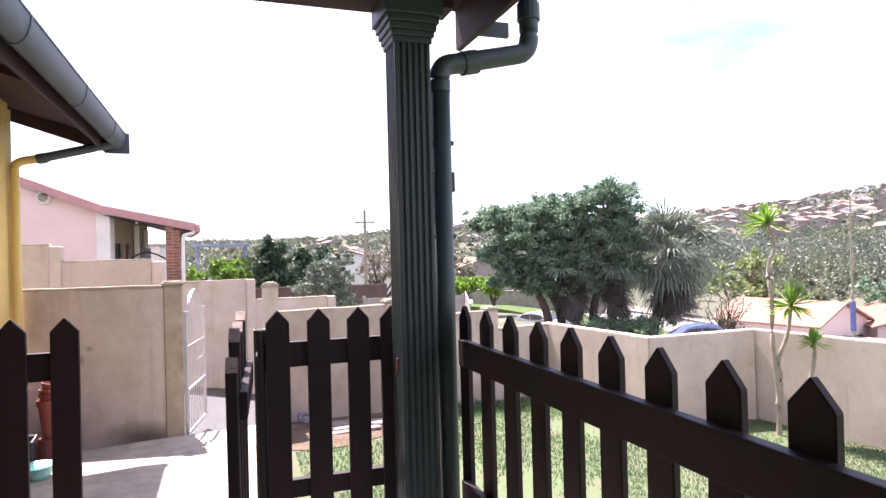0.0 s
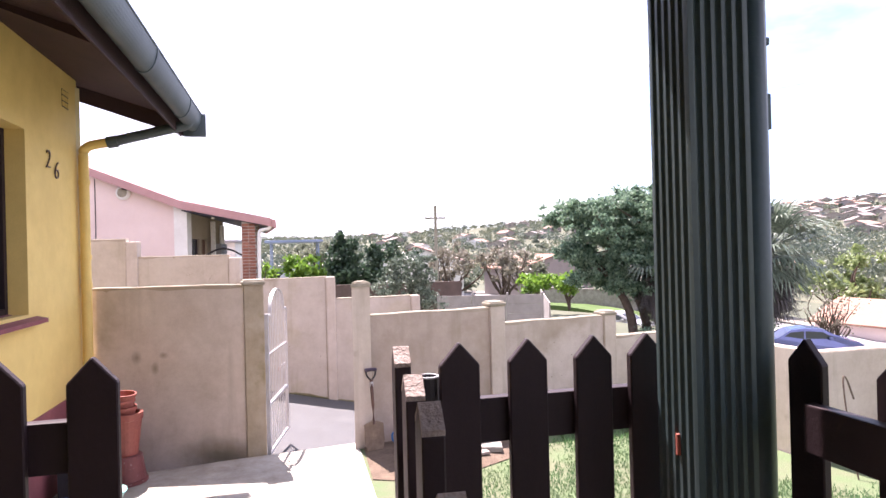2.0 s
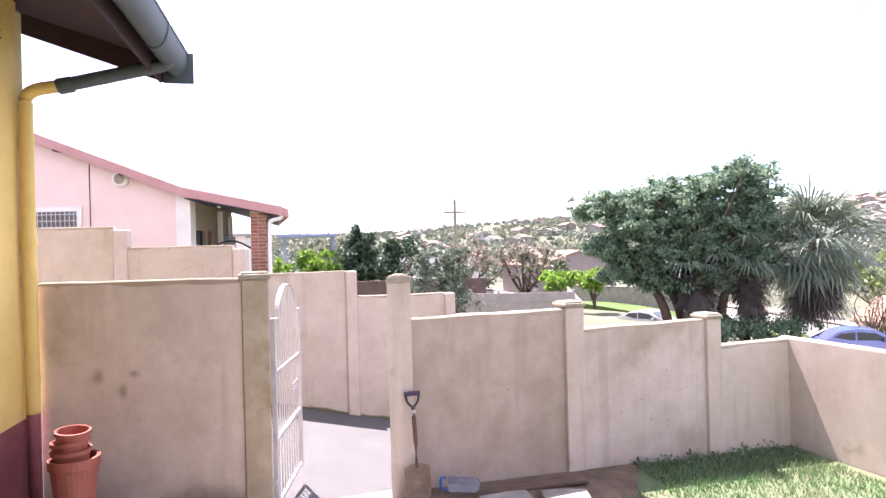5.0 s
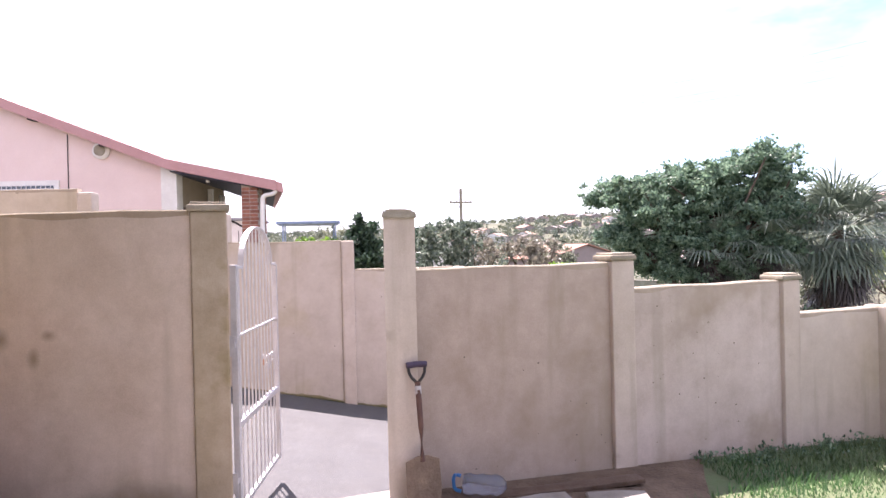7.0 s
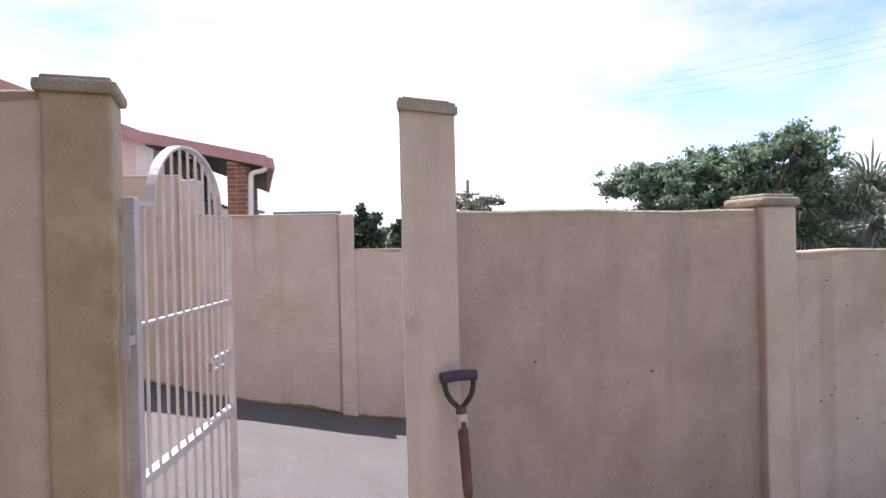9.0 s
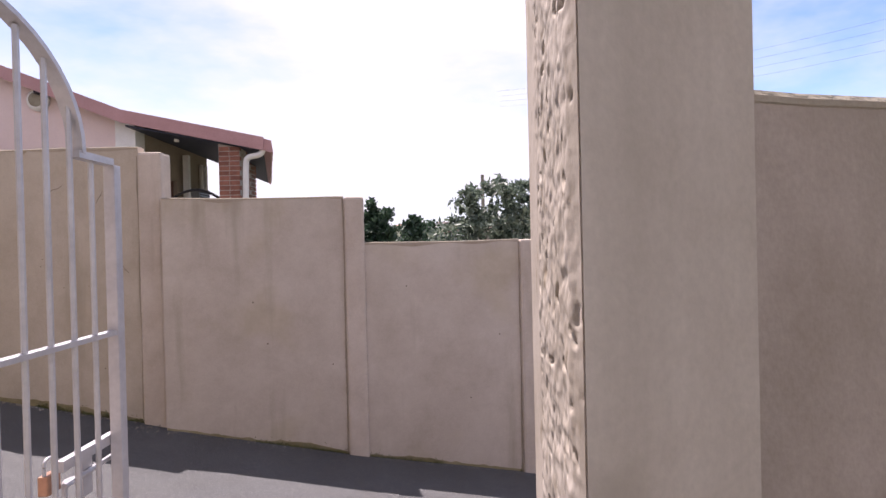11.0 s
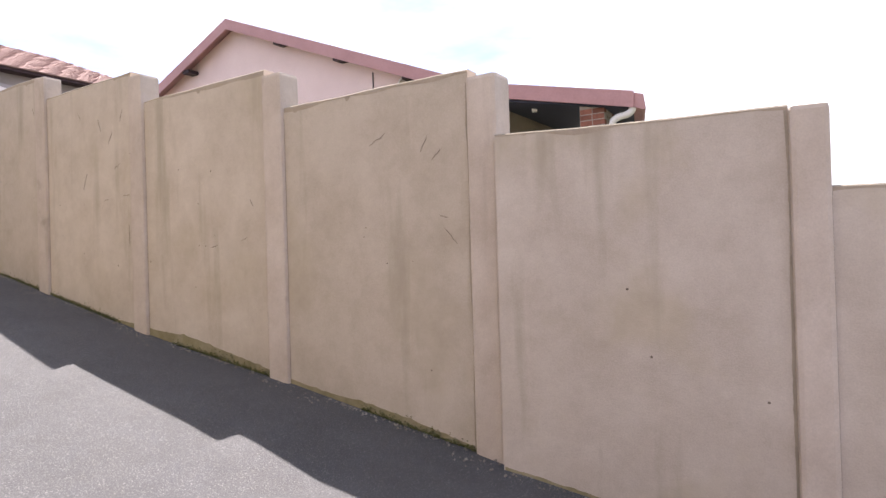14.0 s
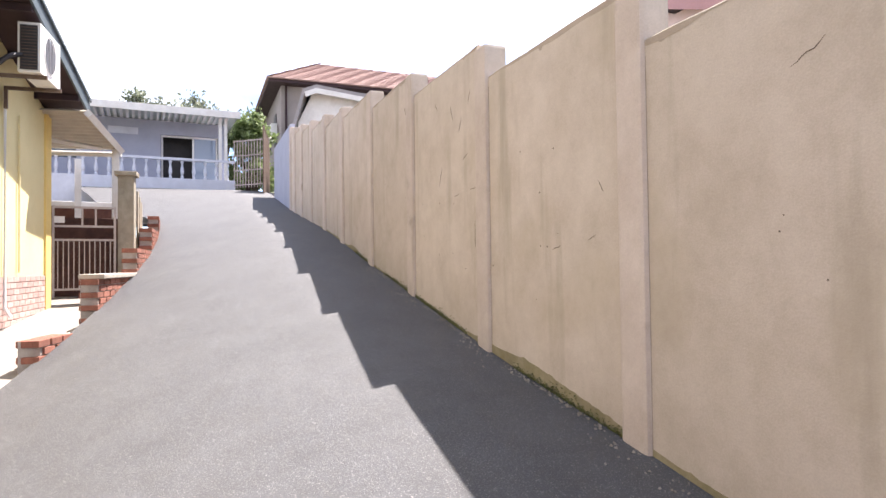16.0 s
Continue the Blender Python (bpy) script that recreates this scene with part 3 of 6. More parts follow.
def wall_run(parent, a, b, z0, z1, w=0.14):
    a, b = Vector((*a, 0)), Vector((*b, 0))
    d = (b - a).normalized()
    s = Vector((-d.y, d.x, 0)) * w
    part("wall_panel", prism([(p.x, p.y) for p in (a, b, b + s, a + s)], z0, z1, bevel=0.012), PLASTER_PALE, parent)


wall_run(wall_east, (5.0, 9.3), (5.335, 6.97), -1.4, 0.995)
wall_run(wall_east, (5.337, 6.968), (7.14, 6.945), -1.5, 0.992)
wall_run(wall_east, (7.142, 7.08), (8.9, -2.0), -1.6, 0.985)

# verandah platform, steps, house walls behind
floor = thing("verandah_floor", pose(0, 0, 0), "raised verandah floor slab with front steps", "floor", kind="structure")
part("slab", box(-2.4, 1.12, -2.6, 2.95, -0.9, 0.84, 0.01), CONCRETE, floor)
for k in range(4):
    part("step", box(-0.75, 0.3, 2.95 + 0.34 * k, 2.95 + 0.34 * (k + 1), -0.5, 0.84 - 0.168 * (k + 1), 0.008), CONCRETE, floor)
tagged(link("wall_south", box(-2.6, 1.3, -2.85, -2.6, -0.9, 3.6), YELLOW), "plain yellow house wall behind the verandah", "wall", kind="structure")


# ---- verandah: fence, column, roof edge, downpipe ----
def picket_bm(w=0.099, t=0.022, h=1.0, point=0.055):
    """A sharp-topped board, standing on its foot, its face towards -y."""
    bm = upright([(-w / 2, 0), (w / 2, 0), (w / 2, h - point), (0.0, h), (-w / 2, h - point)], -t / 2, t / 2)
    bmesh.ops.bevel(bm, geom=list(bm.edges), offset=0.003, segments=1, affect="EDGES")
    return bm


PICKET = bpy.data.meshes.new("picket")
bm = picket_bm(h=0.99)
bmesh.ops.recalc_face_normals(bm, faces=bm.faces)
bm.to_mesh(PICKET)
bm.free()
PICKET.materials.append(DARKWOOD)


def picket_fence(name, m, length, spots, label, category="fence", rails=((0.315, 0.395), (0.885, 0.995)), inner=False):
    """Pickets at the given spots along x, nailed on two rails behind them."""
    fence = thing(name, m, label, category)
    for z0, z1 in rails:
        part("rail", box(0, length, *((-0.047, -0.012) if inner else (0.012, 0.047)), z0, z1, 0.004), DARKWOOD, fence)
    for k, s in enumerate(spots):
        p = new("picket", PICKET)
        p.parent = fence
        p.matrix_basis = pose(s, 0, 0.985 + 0.012 * noise.noise((s * 9, length, 2)) - 0.84, 0, 0.3 * noise.noise((s * 5, 1, length)), 0)
    return fence


# fence foot level is carried by the slab; pickets end 1.13 m above it
BASE = 0.84
picket_fence("picket_fence", pose(-2.28, 2.775, BASE + 0.024), 1.73, [1.69 - 0.175 * k for k in range(10)], "dark brown stained picket fence on the verandah edge")
middle = picket_fence("picket_fence", pose(0.12, 2.775, BASE), 0.6, [0.09, 0.265, 0.44, 0.595], "dark brown stained picket fence beside the green column")
post = part("post", tube([(0.02, 0.03, 0.0), (0.02, 0.03, 1.055)], 0.027, 16, ends=False), DARKMETAL, middle, "dark open-topped pipe gatepost")
part("inner_wall", tube([(0.02, 0.03, 0.9), (0.02, 0.03, 1.055)], 0.0225, 16, ends=False), DARKMETAL, post)
part("rim", turned([(0.0222, 1.053), (0.0278, 1.053), (0.0278, 1.057), (0.0222, 1.057), (0.0222, 1.053)], 16, closed=False), GALV, post, "scuffed bare rim", pose(0.02, 0.03, 0))
latch = part("latch_plate", box(0.575, 0.645, -0.16, -0.15, 0.865, 0.915, 0.002), surf("red_oxide", (0.45, 0.13, 0.09), (0.3, 0.09, 0.07), 20, 0.5, 0.1, 60), middle, "small red-painted latch plate")
part("latch_ring", tube([(0.622 + 0.012 * math.cos(a), -0.164, 0.888 + 0.012 * math.sin(a)) for a in [i * 0.6 for i in range(10)]], 0.0035, 6), DARKMETAL, latch)
side = picket_fence("picket_fence", pose(0.985, 2.5, BASE, 0, 0, -90), 4.6, [-0.03, 0.2, 0.425] + [0.638 + 0.206 * k for k in range(19)], "dark brown stained picket fence along the lawn side", inner=True)

# the gate of the fence, swung in towards the house
leaf_gate = thing("picket_gate", pose(0.075, 2.755, BASE, 0, 0, -94), "open dark picket gate with bare sawn tops", "gate")
for k, (s, dz) in enumerate(((0.07, 0.04), (0.27, 0.02), (0.46, 0.02), (0.62, -0.05))):
    hh_ = 1.10 + dz
    bm = picket_bm(w=0.085, t=0.036, h=hh_, point=0.035)
    board = part("picket", bm, DARKWOOD, leaf_gate, m=pose(s, -0.012, 0.0, 0, -1.5 + 1.5 * k, 0))
    part("sawn_top", upright([(-0.042, hh_ - 0.035), (0, hh_), (0.042, hh_ - 0.035), (0.042, hh_ - 0.026), (0, hh_ + 0.007), (-0.042, hh_ - 0.026)], -0.018, 0.018), RAWWOOD, board, "pale weathered sawn top")
for z0, z1 in ((0.315, 0.395), (0.885, 0.995)):
    part("rail", box(0.0, 0.64, 0.006, 0.032, z0 - 0.04, z1 - 0.06, 0.004), DARKWOOD, leaf_gate)
part("hinge", box(-0.03, 0.1, 0.045, 0.052, 0.93, 0.965, 0.001), DARKMETAL, leaf_gate)

# fluted corner column
column = thing("column", pose(0.782, 2.628, BASE), "dark green painted fluted square column", "column")
n_fl, half = 5, 0.080
ol = []
for s in range(4):
    a = s * math.pi / 2
    for i in range(n_fl):
        w = 2 * half * 0.86 / n_fl
        x0 = -half * 0.86 + i * w
        pts = [(x0, -half)] + [(x0 + w * (0.18 + 0.64 * j / 4), -half + 0.009 * math.sin(math.pi * j / 4)) for j in range(5)]
        ol += [(x * math.cos(a) - y * math.sin(a), x * math.sin(a) + y * math.cos(a)) for x, y in pts]
    ol += [(x * math.cos(a) - y * math.sin(a), x * math.sin(a) + y * math.cos(a)) for x, y in [(half * 0.86, -half), (half * 0.985, -half * 0.985)]]
part("shaft", prism(ol, 0.12, 2.27), GREENPAINT, column)
part("plinth_block", box(-0.105, 0.105, -0.105, 0.105, 0.0, 0.12, 0.012), GREENPAINT, column)
cap_bm = bmesh.new()
for r, z0, z1 in ((0.088, 2.27, 2.295), (0.096, 2.295, 2.32), (0.105, 2.32, 2.35), (0.115, 2.35, 2.38), (0.128, 2.38, 2.46)):
    box(-r, r, -r, r, z0, z1, 0.006, cap_bm)
part("capital", cap_bm, GREENPAINT, column, "stepped dark green capital")

# verandah roof edge
roof = thing("verandah_roof", pose(0, 0, 0), "dark brown boarded verandah roof with timber edge beams", "ceiling", kind="structure")
part("beam", box(-2.3, 1.0, 2.60, 2.76, 3.30, 3.46, 0.006), SOFFIT, roof)
part("beam", box(0.74, 0.90, -2.6, 2.598, 3.302, 3.458, 0.006), SOFFIT, roof)
bm = bmesh.new()
for k in range(24):
    box(-2.3, 1.168, -2.6 + 0.235 * k, -2.6 + 0.235 * k + 0.228, 3.462, 3.478, 0, bm)
part("boards", bm, SOFFIT, roof)
part("roof_sheet", box(-2.3, 1.40, -2.7, 3.06, 3.60, 3.64, 0.004), GUTTERGREEN, roof)
part("fascia", box(1.17, 1.20, -2.6, 3.04, 3.26, 3.59, 0.003), SOFFIT, roof)
part("end_board", box(1.202, 1.47, 3.02, 3.045, 3.35, 3.43, 0.003), GUTTERGREEN, roof, "grey-green barge end board")


def gutter_bm(length, w=0.13, h=0.10, t=0.006):
    """A half-round gutter along y, its rim at z 0, with end plates."""
    bm = bmesh.new()
    outer = [(w / 2 * math.cos(math.pi + math.pi * k / 22), h * math.sin(math.pi + math.pi * k / 22)) for k in range(23)]
    inner = [((w / 2 - t) * math.cos(2 * math.pi - math.pi * k / 22), (h - t) * math.sin(2 * math.pi - math.pi * k / 22)) for k in range(23)]
    upright(outer + inner, 0, length, bm)
    for y in (0, length - t):
        upright([(-w / 2 - 0.004, 0.012)] + [(x * 1.05, z * 1.05) for x, z in outer] + [(w / 2 + 0.004, 0.012)], y, y + t, bm)
    tube([(w / 2, 0, 0), (w / 2, length, 0)], 0.009, 8, bm)
    return bm


gut = thing("gutter", pose(1.42, -2.6, 3.60), "dark grey-green half-round roof gutter", "gutter")
part("channel", gutter_bm(5.66), GUTTERGREEN, gut, smooth=False)

pipe = thing("downpipe", pose(0, 0, 0), "dark green rain downpipe beside the column", "downpipe")
PX, PY = 0.937, 2.645
part("pipe", tube([(PX, PY, BASE), (PX, PY, 2.98)], 0.044, 16), GREENPAINT, pipe, smooth=True)
elbow = bend([(PX, PY, 2.93), (PX, PY, 3.05), (1.05, 2.66, 3.075), (1.29, 2.69, 3.135), (1.42, 2.70, 3.165), (1.42, 2.70, 3.34), (1.42, 2.70, 3.54)])
part("elbow", tube(elbow, 0.047, 16), GREENPAINT, pipe, smooth=True)
for p, q in (((1.05, 2.662, 3.072), (1.125, 2.671, 3.091)), ((1.42, 2.70, 3.32), (1.42, 2.70, 3.40))):
    part("collar", tube([p, q], 0.056, 16), GREENPAINT, pipe, smooth=False)
for z, h in ((2.69, 0.02), (2.48, 0.09), (2.27, 0.02)):
    part("bracket", box(PX - 0.05, PX + 0.056, PY - 0.015, PY + 0.015, z, z + h, 0.004), GREENPAINT, pipe)

# ---- the yellow house ----
# lit copy of the yellow paint, sun glare mixed into its colour
YELLOW_SUNLIT = surf("sunlit_yellow_paint", (0.74, 0.64, 0.36), (0.66, 0.56, 0.30), 1.5, 0.75, 0.15, 90)
house = thing("house", pose(0, 0, 0), "yellow plastered house with maroon plinth and dark eaves", "house")
FOOT = [(-2.3, 8.95), (-12.79, 11.57), (-14.0, 6.5), (-14.0, -2.85), (-2.6, -2.85), (-2.6, 2.9), (-2.3, 2.9)]
# side wall towards the yard, left open for the window
wx = -2.4
part("wall", box(wx - 0.24, wx, 7.38, 8.74, 0.82, 4.14), YELLOW, house)
part("wall", box(wx - 0.24, wx, -2.6, 5.55, 0.82, 4.14), YELLOW, house)
part("wall", box(wx - 0.24, wx, 5.55, 7.38, 0.82, 1.74), YELLOW, house)
part("wall", box(wx - 0.24, wx, 5.55, 7.38, 3.34, 4.14), YELLOW, house)
part("plinth", box(wx - 0.24, wx + 0.012, 2.96, 8.745, -0.6, 0.82, 0.004), MAROON, house, "maroon painted plinth")
win = part("window", box(wx - 0.23, wx - 0.15, 5.55, 5.61, 1.74, 3.34), DARKWOOD, house)
for b in ((7.32, 7.38, 1.74, 3.34), (5.61, 7.32, 1.74, 1.80), (5.61, 7.32, 3.28, 3.34), (6.32, 6.37, 1.80, 3.28)):
    part("frame", box(wx - 0.22, wx - 0.155, *b, 0.004), DARKWOOD, win)
part("pane", box(wx - 0.20, wx - 0.194, 5.61, 7.32, 1.80, 3.28), GLASS, win)
part("curtain", sheet([wx - 0.235, wx - 0.23], [5.6 + 0.05 * i for i in range(35)], lambda x, y: 1.8 if x < wx - 0.232 else 3.3), WHITEPAINT, win)
part("sill", upright([(wx - 0.2, 1.72), (wx + 0.09, 1.655), (wx + 0.09, 1.69), (wx - 0.2, 1.76)], 5.4, 7.56), MAROON, win, "sloping maroon tiled sill")
part("room_back", box(-4.2, -4.0, 4.5, 8.0, 0.9, 4.0), TAUPE, house)
# driveway side: the same yellow, with the sun's glare put into a paler colour
NW = pose(-2.38, 8.78, 0, 0, 0, 165.2)
part("wall", upright([(0.0, 0.95), (0.0, 4.05), (5.2, 4.98), (10.81, 3.62), (10.81, 0.95)], 0.0, 0.24), YELLOW_SUNLIT, house, "yellow side wall in a sun-bleached bright tone", NW)
brick_wall = part("plinth", box(0.02, 10.79, -0.004, 0.236, -1.0, 0.95), MORTAR, house, "pink painted brick plinth", NW)
part("wall", box(-14.0, -13.8, -2.8, 6.6, -0.5, 4.1), YELLOW, house)
part("wall", prism([(-12.79, 11.57), (-14.0, 6.6), (-13.78, 6.6), (-12.55, 11.5)], -0.5, 4.1), YELLOW, house)
# eaves: boarded soffit sloping down to the gutter, rafter ends under it
GX, GZ = -1.28, 3.86
part("soffit", upright([(-2.55, 4.17), (GX - 0.112, 3.80), (GX - 0.112, 3.83), (-2.55, 4.20)], 2.6, 9.05), SOFFIT, house)
part("roof_sheet", upright([(-2.55, 4.21), (-7.4, 5.12), (-7.4, 5.18), (GX - 0.02, 3.90), (GX - 0.02, 3.86)], 2.55, 9.08), GUTTERGREEN, house)
part("fascia", box(GX - 0.134, GX - 0.112, 2.6, 9.05, 3.60, 3.88, 0.003), SOFFIT, house)
for y in (4.2, 6.3):
    part("rafter", upright([(-2.3, 4.125), (-2.3, 4.05), (GX - 0.14, 3.72), (GX - 0.14, 3.80)], y, y + 0.05), SOFFIT, house)
part("verge_board", upright([(-2.6, 4.20), (-2.6, 4.02), (GX - 0.1, 3.61), (GX - 0.1, 3.81)], 9.052, 9.075), SOFFIT, house)
g2 = part("gutter", gutter_bm(6.45, 0.21, 0.20), GUTTERGREEN, house, "weathered grey-green gutter", pose(GX, 2.6, GZ))
for y in (4.8, 6.6, 8.25):
    part("joint", upright([(0.114 * math.cos(math.pi + math.pi * k / 10), 0.212 * math.sin(math.pi + math.pi * k / 10)) for k in range(11)], y - 2.6, y - 2.56), GUTTERGREEN, g2)
part("stop_end", box(GX - 0.1, GX + 0.15, 9.052, 9.064, 3.60, 3.87, 0.002), GUTTERGREEN, house)
dp = part("downpipe", tube(bend([(GX, 8.72, 3.74), (GX, 8.72, 3.67), (GX - 0.14, 8.72, 3.635), (-2.1, 8.70, 3.455)]), 0.055, 14), GUTTERGREEN, house, "grey-green swan neck pipe", smooth=True)
part("lower_pipe", tube(bend([(-2.05, 8.70, 3.467), (-2.33, 8.70, 3.415), (-2.33, 8.70, 3.26), (-2.33, 8.70, 0.86)]), 0.05, 14), YELLOW, dp, "yellow painted lower pipe", smooth=True)
part("foot_pipe", tube([(-2.33, 8.70, 0.86), (-2.33, 8.70, 0.0)], 0.05, 14), MAROON, dp, "maroon painted pipe foot", smooth=True)
for z in (3.0, 2.2, 1.9):
    part("collar", tube([(-2.33, 8.70, z), (-2.33, 8.70, z + 0.05)], 0.057, 14), YELLOW, dp)
part("collar", tube([(-2.09, 8.70, 3.457), (-1.99, 8.70, 3.478)], 0.064, 14), GUTTERGREEN, dp)
vent = part("air_brick", box(wx - 0.02, wx + 0.004, 8.30, 8.48, 3.75, 3.93), DARKWOOD, house, "slotted air brick")
for r in range(3):
    for c in range(4):
        part("slot_bar", box(wx, wx + 0.010, 8.30 + 0.047 * c, 8.33 + 0.047 * c, 3.76 + 0.058 * r, 3.805 + 0.058 * r), YELLOW, vent)


def digit(txt, y, z, h, parent):
    cu = bpy.data.curves.new("house_number", "FONT")
    cu.body, cu.size, cu.extrude, cu.align_x, cu.offset, cu.shear = txt, h * 1.35, 0.006, "CENTER", -0.006, 0.15
    tmp = new("house_number", cu)
    me = bpy.data.meshes.new_from_object(tmp.evaluated_get(bpy.context.evaluated_depsgraph_get()))
    bpy.data.objects.remove(tmp)
    me.materials.clear()
    me.materials.append(STEEL)
    ob = new("house_number", me)
    ob.parent = parent
    ob.matrix_basis = pose(wx + 0.014, y, z, 90, 0, 90)
    tagged(ob, "metal house number " + txt)


digit("2", 7.86, 3.07, 0.19, house)
digit("6", 8.07, 2.99, 0.19, house)

# the driveway eaves, air conditioner, bracket and conduits
VERGE = [(0.6, 4.06), (5.2, 4.88), (10.6, 3.58)]
part("soffit", upright(VERGE + [(x, z + 0.03) for x, z in VERGE[::-1]], -0.60, 0.0), SOFFIT, house, "dark boarded soffit", NW)
part("barge_board", upright([(x, z - 0.03) for x, z in VERGE] + [(x, z + 0.16) for x, z in VERGE[::-1]], -0.63, -0.602), GUTTERGREEN, house, "grey-green barge board", NW)
for k in range(9):
    x = 1.2 + 1.1 * k
    part("rafter", box(x, x + 0.06, -0.60, -0.005, lerp_table(VERGE, x) - 0.10, lerp_table(VERGE, x) - 0.012), SOFFIT, house, "", NW)
part("roof_sheet", upright([(x, z + 0.17) for x, z in VERGE] + [(x, z + 0.21) for x, z in VERGE[::-1]], -0.66, 1.5), GUTTERGREEN, house, "", NW)
part("conduit", tube([(8.75, -0.03, 3.4), (8.75, -0.03, 0.55), (8.75, -0.10, 0.42)], 0.022, 8), WHITEPAINT, house, "thin white waste pipe", NW)
part("conduit", tube([(9.3, -0.03, 3.2), (9.3, -0.03, 1.0)], 0.014, 8), YELLOW_SUNLIT, house, "", NW)

ac = thing("air_conditioner", NW @ pose(7.97, -0.65, 3.46), "white outdoor air conditioner unit on steel wall brackets", "air conditioner")
part("casing", box(0, 0.85, 0, 0.25, 0, 0.62, 0.012), WHITEPAINT, ac)
coil = part("coil", box(-0.012, -0.002, 0.03, 0.22, 0.03, 0.58), DARKMETAL, ac, "dark finned coil side")
for k in range(14):
    part("fin", box(-0.018, -0.011, 0.035, 0.215, 0.05 + 0.038 * k, 0.056 + 0.038 * k), STEEL, coil)
gr = part("fan_grille", tube([(0.36 + 0.24 * math.cos(a), -0.012, 0.31 + 0.24 * math.sin(a)) for a in [i * math.pi / 14 for i in range(29)]], 0.008, 6), WHITEPAINT, ac)
for k in range(7):
    x = -0.2 + 0.066 * k
    h = math.sqrt(max(0.01, 0.0576 - x * x))
    part("grille_bar", box(0.356 + x, 0.364 + x, -0.012, -0.004, 0.31 - h, 0.31 + h), GALV, gr)
# flat dark disc on the casing, its colour gives the shade behind the grille
part("fan_shadow_disc", turned([(0.22, 0), (0.22, 0.004)], 28), DARKMETAL, ac, "dark disc painted as the fan opening's shade", pose(0.36, -0.001, 0.31, 90, 0, 0))
for x in (0.10, 0.72):
    br = part("bracket", box(x, x + 0.04, -0.04, 0.62, -0.05, -0.004), STEEL, ac)
    part("bracket_arm", box(x, x + 0.04, 0.58, 0.62, -0.30, -0.05), STEEL, br)
part("pipe_bundle", tube(bend([(-0.02, 0.2, 0.2), (-0.16, 0.3, 0.15), (-0.2, 0.58, -0.2), (-0.2, 0.60, -1.8)]), 0.03, 8), DARKMETAL, ac)

# ---- yard things ----
def plant_pot(name, m, r, h, label, mat):
    pot = thing(name, m, label, "plant pot", "stacked plant pots")
    part("body", turned([(r * 0.70, 0), (r * 0.95, h * 0.86), (r * 0.94, h * 0.86), (r * 0.93, h), (r * 0.88, h), (r * 0.66, 0.02)], 28), mat, pot, smooth=False)
    part("rim", turned([(r * 0.95, h * 0.84), (r * 1.02, h * 0.85), (r * 1.02, h), (r * 0.955, h * 1.005), (r * 0.955, h * 0.86)], 28, closed=False), mat, pot)
    return pot


DARKPOT = surf("dark_red_pot", (0.20, 0.065, 0.06), (0.13, 0.04, 0.04), 4, 0.5, 0.1, 40, speck=((0.42, 0.36, 0.32), 45, 0.66))
base_pot = thing("plant_pot", pose(-1.83, 8.04, 0.004), "dark red upturned plastic pot spattered with cement", "plant pot", "stacked plant pots")
part("body", turned([(0.205, 0), (0.205, 0.03), (0.19, 0.035), (0.155, 0.26), (0.145, 0.268)], 28), DARKPOT, base_pot)
plant_pot("plant_pot", pose(-1.828, 8.05, 0.272), 0.163, 0.41, "large terracotta plastic pot standing on an upturned pot", TERRACOTTA)
plant_pot("plant_pot", pose(-1.845, 8.05, 0.56, 2, 0, 0), 0.128, 0.185, "terracotta plastic pot nested in the stack", TERRACOTTA)
plant_pot("plant_pot", pose(-1.845, 8.05, 0.64, 0, -3, 0), 0.122, 0.165, "terracotta plastic pot nested in the stack", TERRACOTTA)
plant_pot("plant_pot", pose(-1.84, 8.05, 0.71, 4, 4, 0), 0.113, 0.165, "small faded terracotta pot topping the stack", TERRACOTTA)

TEAL = surf("turquoise_plastic", (0.36, 0.74, 0.68), (0.30, 0.66, 0.60), 3, 0.35, 0.05, 30)
BLUEPL = surf("blue_plastic", (0.05, 0.22, 0.50), (0.04, 0.16, 0.40), 3, 0.35, 0.05, 30)
CLEARBLUE = surf("clear_blue_plastic", (0.72, 0.80, 0.95), (0.60, 0.70, 0.92), 9, 0.08, 0.3, 20, spec=0.6)
CLEARBLUE.node_tree.nodes["Principled BSDF"].inputs["Transmission Weight"].default_value = 0.92


def basin(m, r, h, mat, label):
    b = thing("basin", m, label, "basin")
    part("bowl", turned([(r * 0.55, 0), (r * 0.8, h * 0.4), (r, h), (r * 1.06, h), (r * 1.06, h - 0.012), (r * 1.0, h - 0.008), (r * 0.97, h - 0.006), (r * 0.76, h * 0.42), (r * 0.5, 0.012)], 28), mat, b, smooth=True)


basin(pose(-1.84, 7.40, 0.004), 0.165, 0.14, TEAL, "turquoise plastic basin on the paving")
basin(pose(-2.16, 7.28, 0.004), 0.12, 0.12, BLUEPL, "blue plastic basin on the paving")
crate = thing("storage_crate", pose(-2.12, 7.72, 0.004, 0, 0, 6), "dark grey open plastic crate by the plinth", "crate")
for b in ((-0.17, 0.17, -0.14, -0.125, 0, 0.33), (-0.17, 0.17, 0.125, 0.14, 0, 0.33), (-0.17, -0.155, -0.125, 0.125, 0, 0.33), (0.155, 0.17, -0.125, 0.125, 0, 0.33)):
    part("side", box(*b, 0.004), DARKMETAL, crate)
part("bottom", box(-0.155, 0.155, -0.125, 0.125, 0.004, 0.02), DARKMETAL, crate)
part("rim", tube([(-0.175, -0.145, 0.33), (0.175, -0.145, 0.33), (0.175, 0.145, 0.33), (-0.175, 0.145, 0.33), (-0.175, -0.145, 0.33)], 0.009, 6), GALV, crate, "pale scuffed rim")

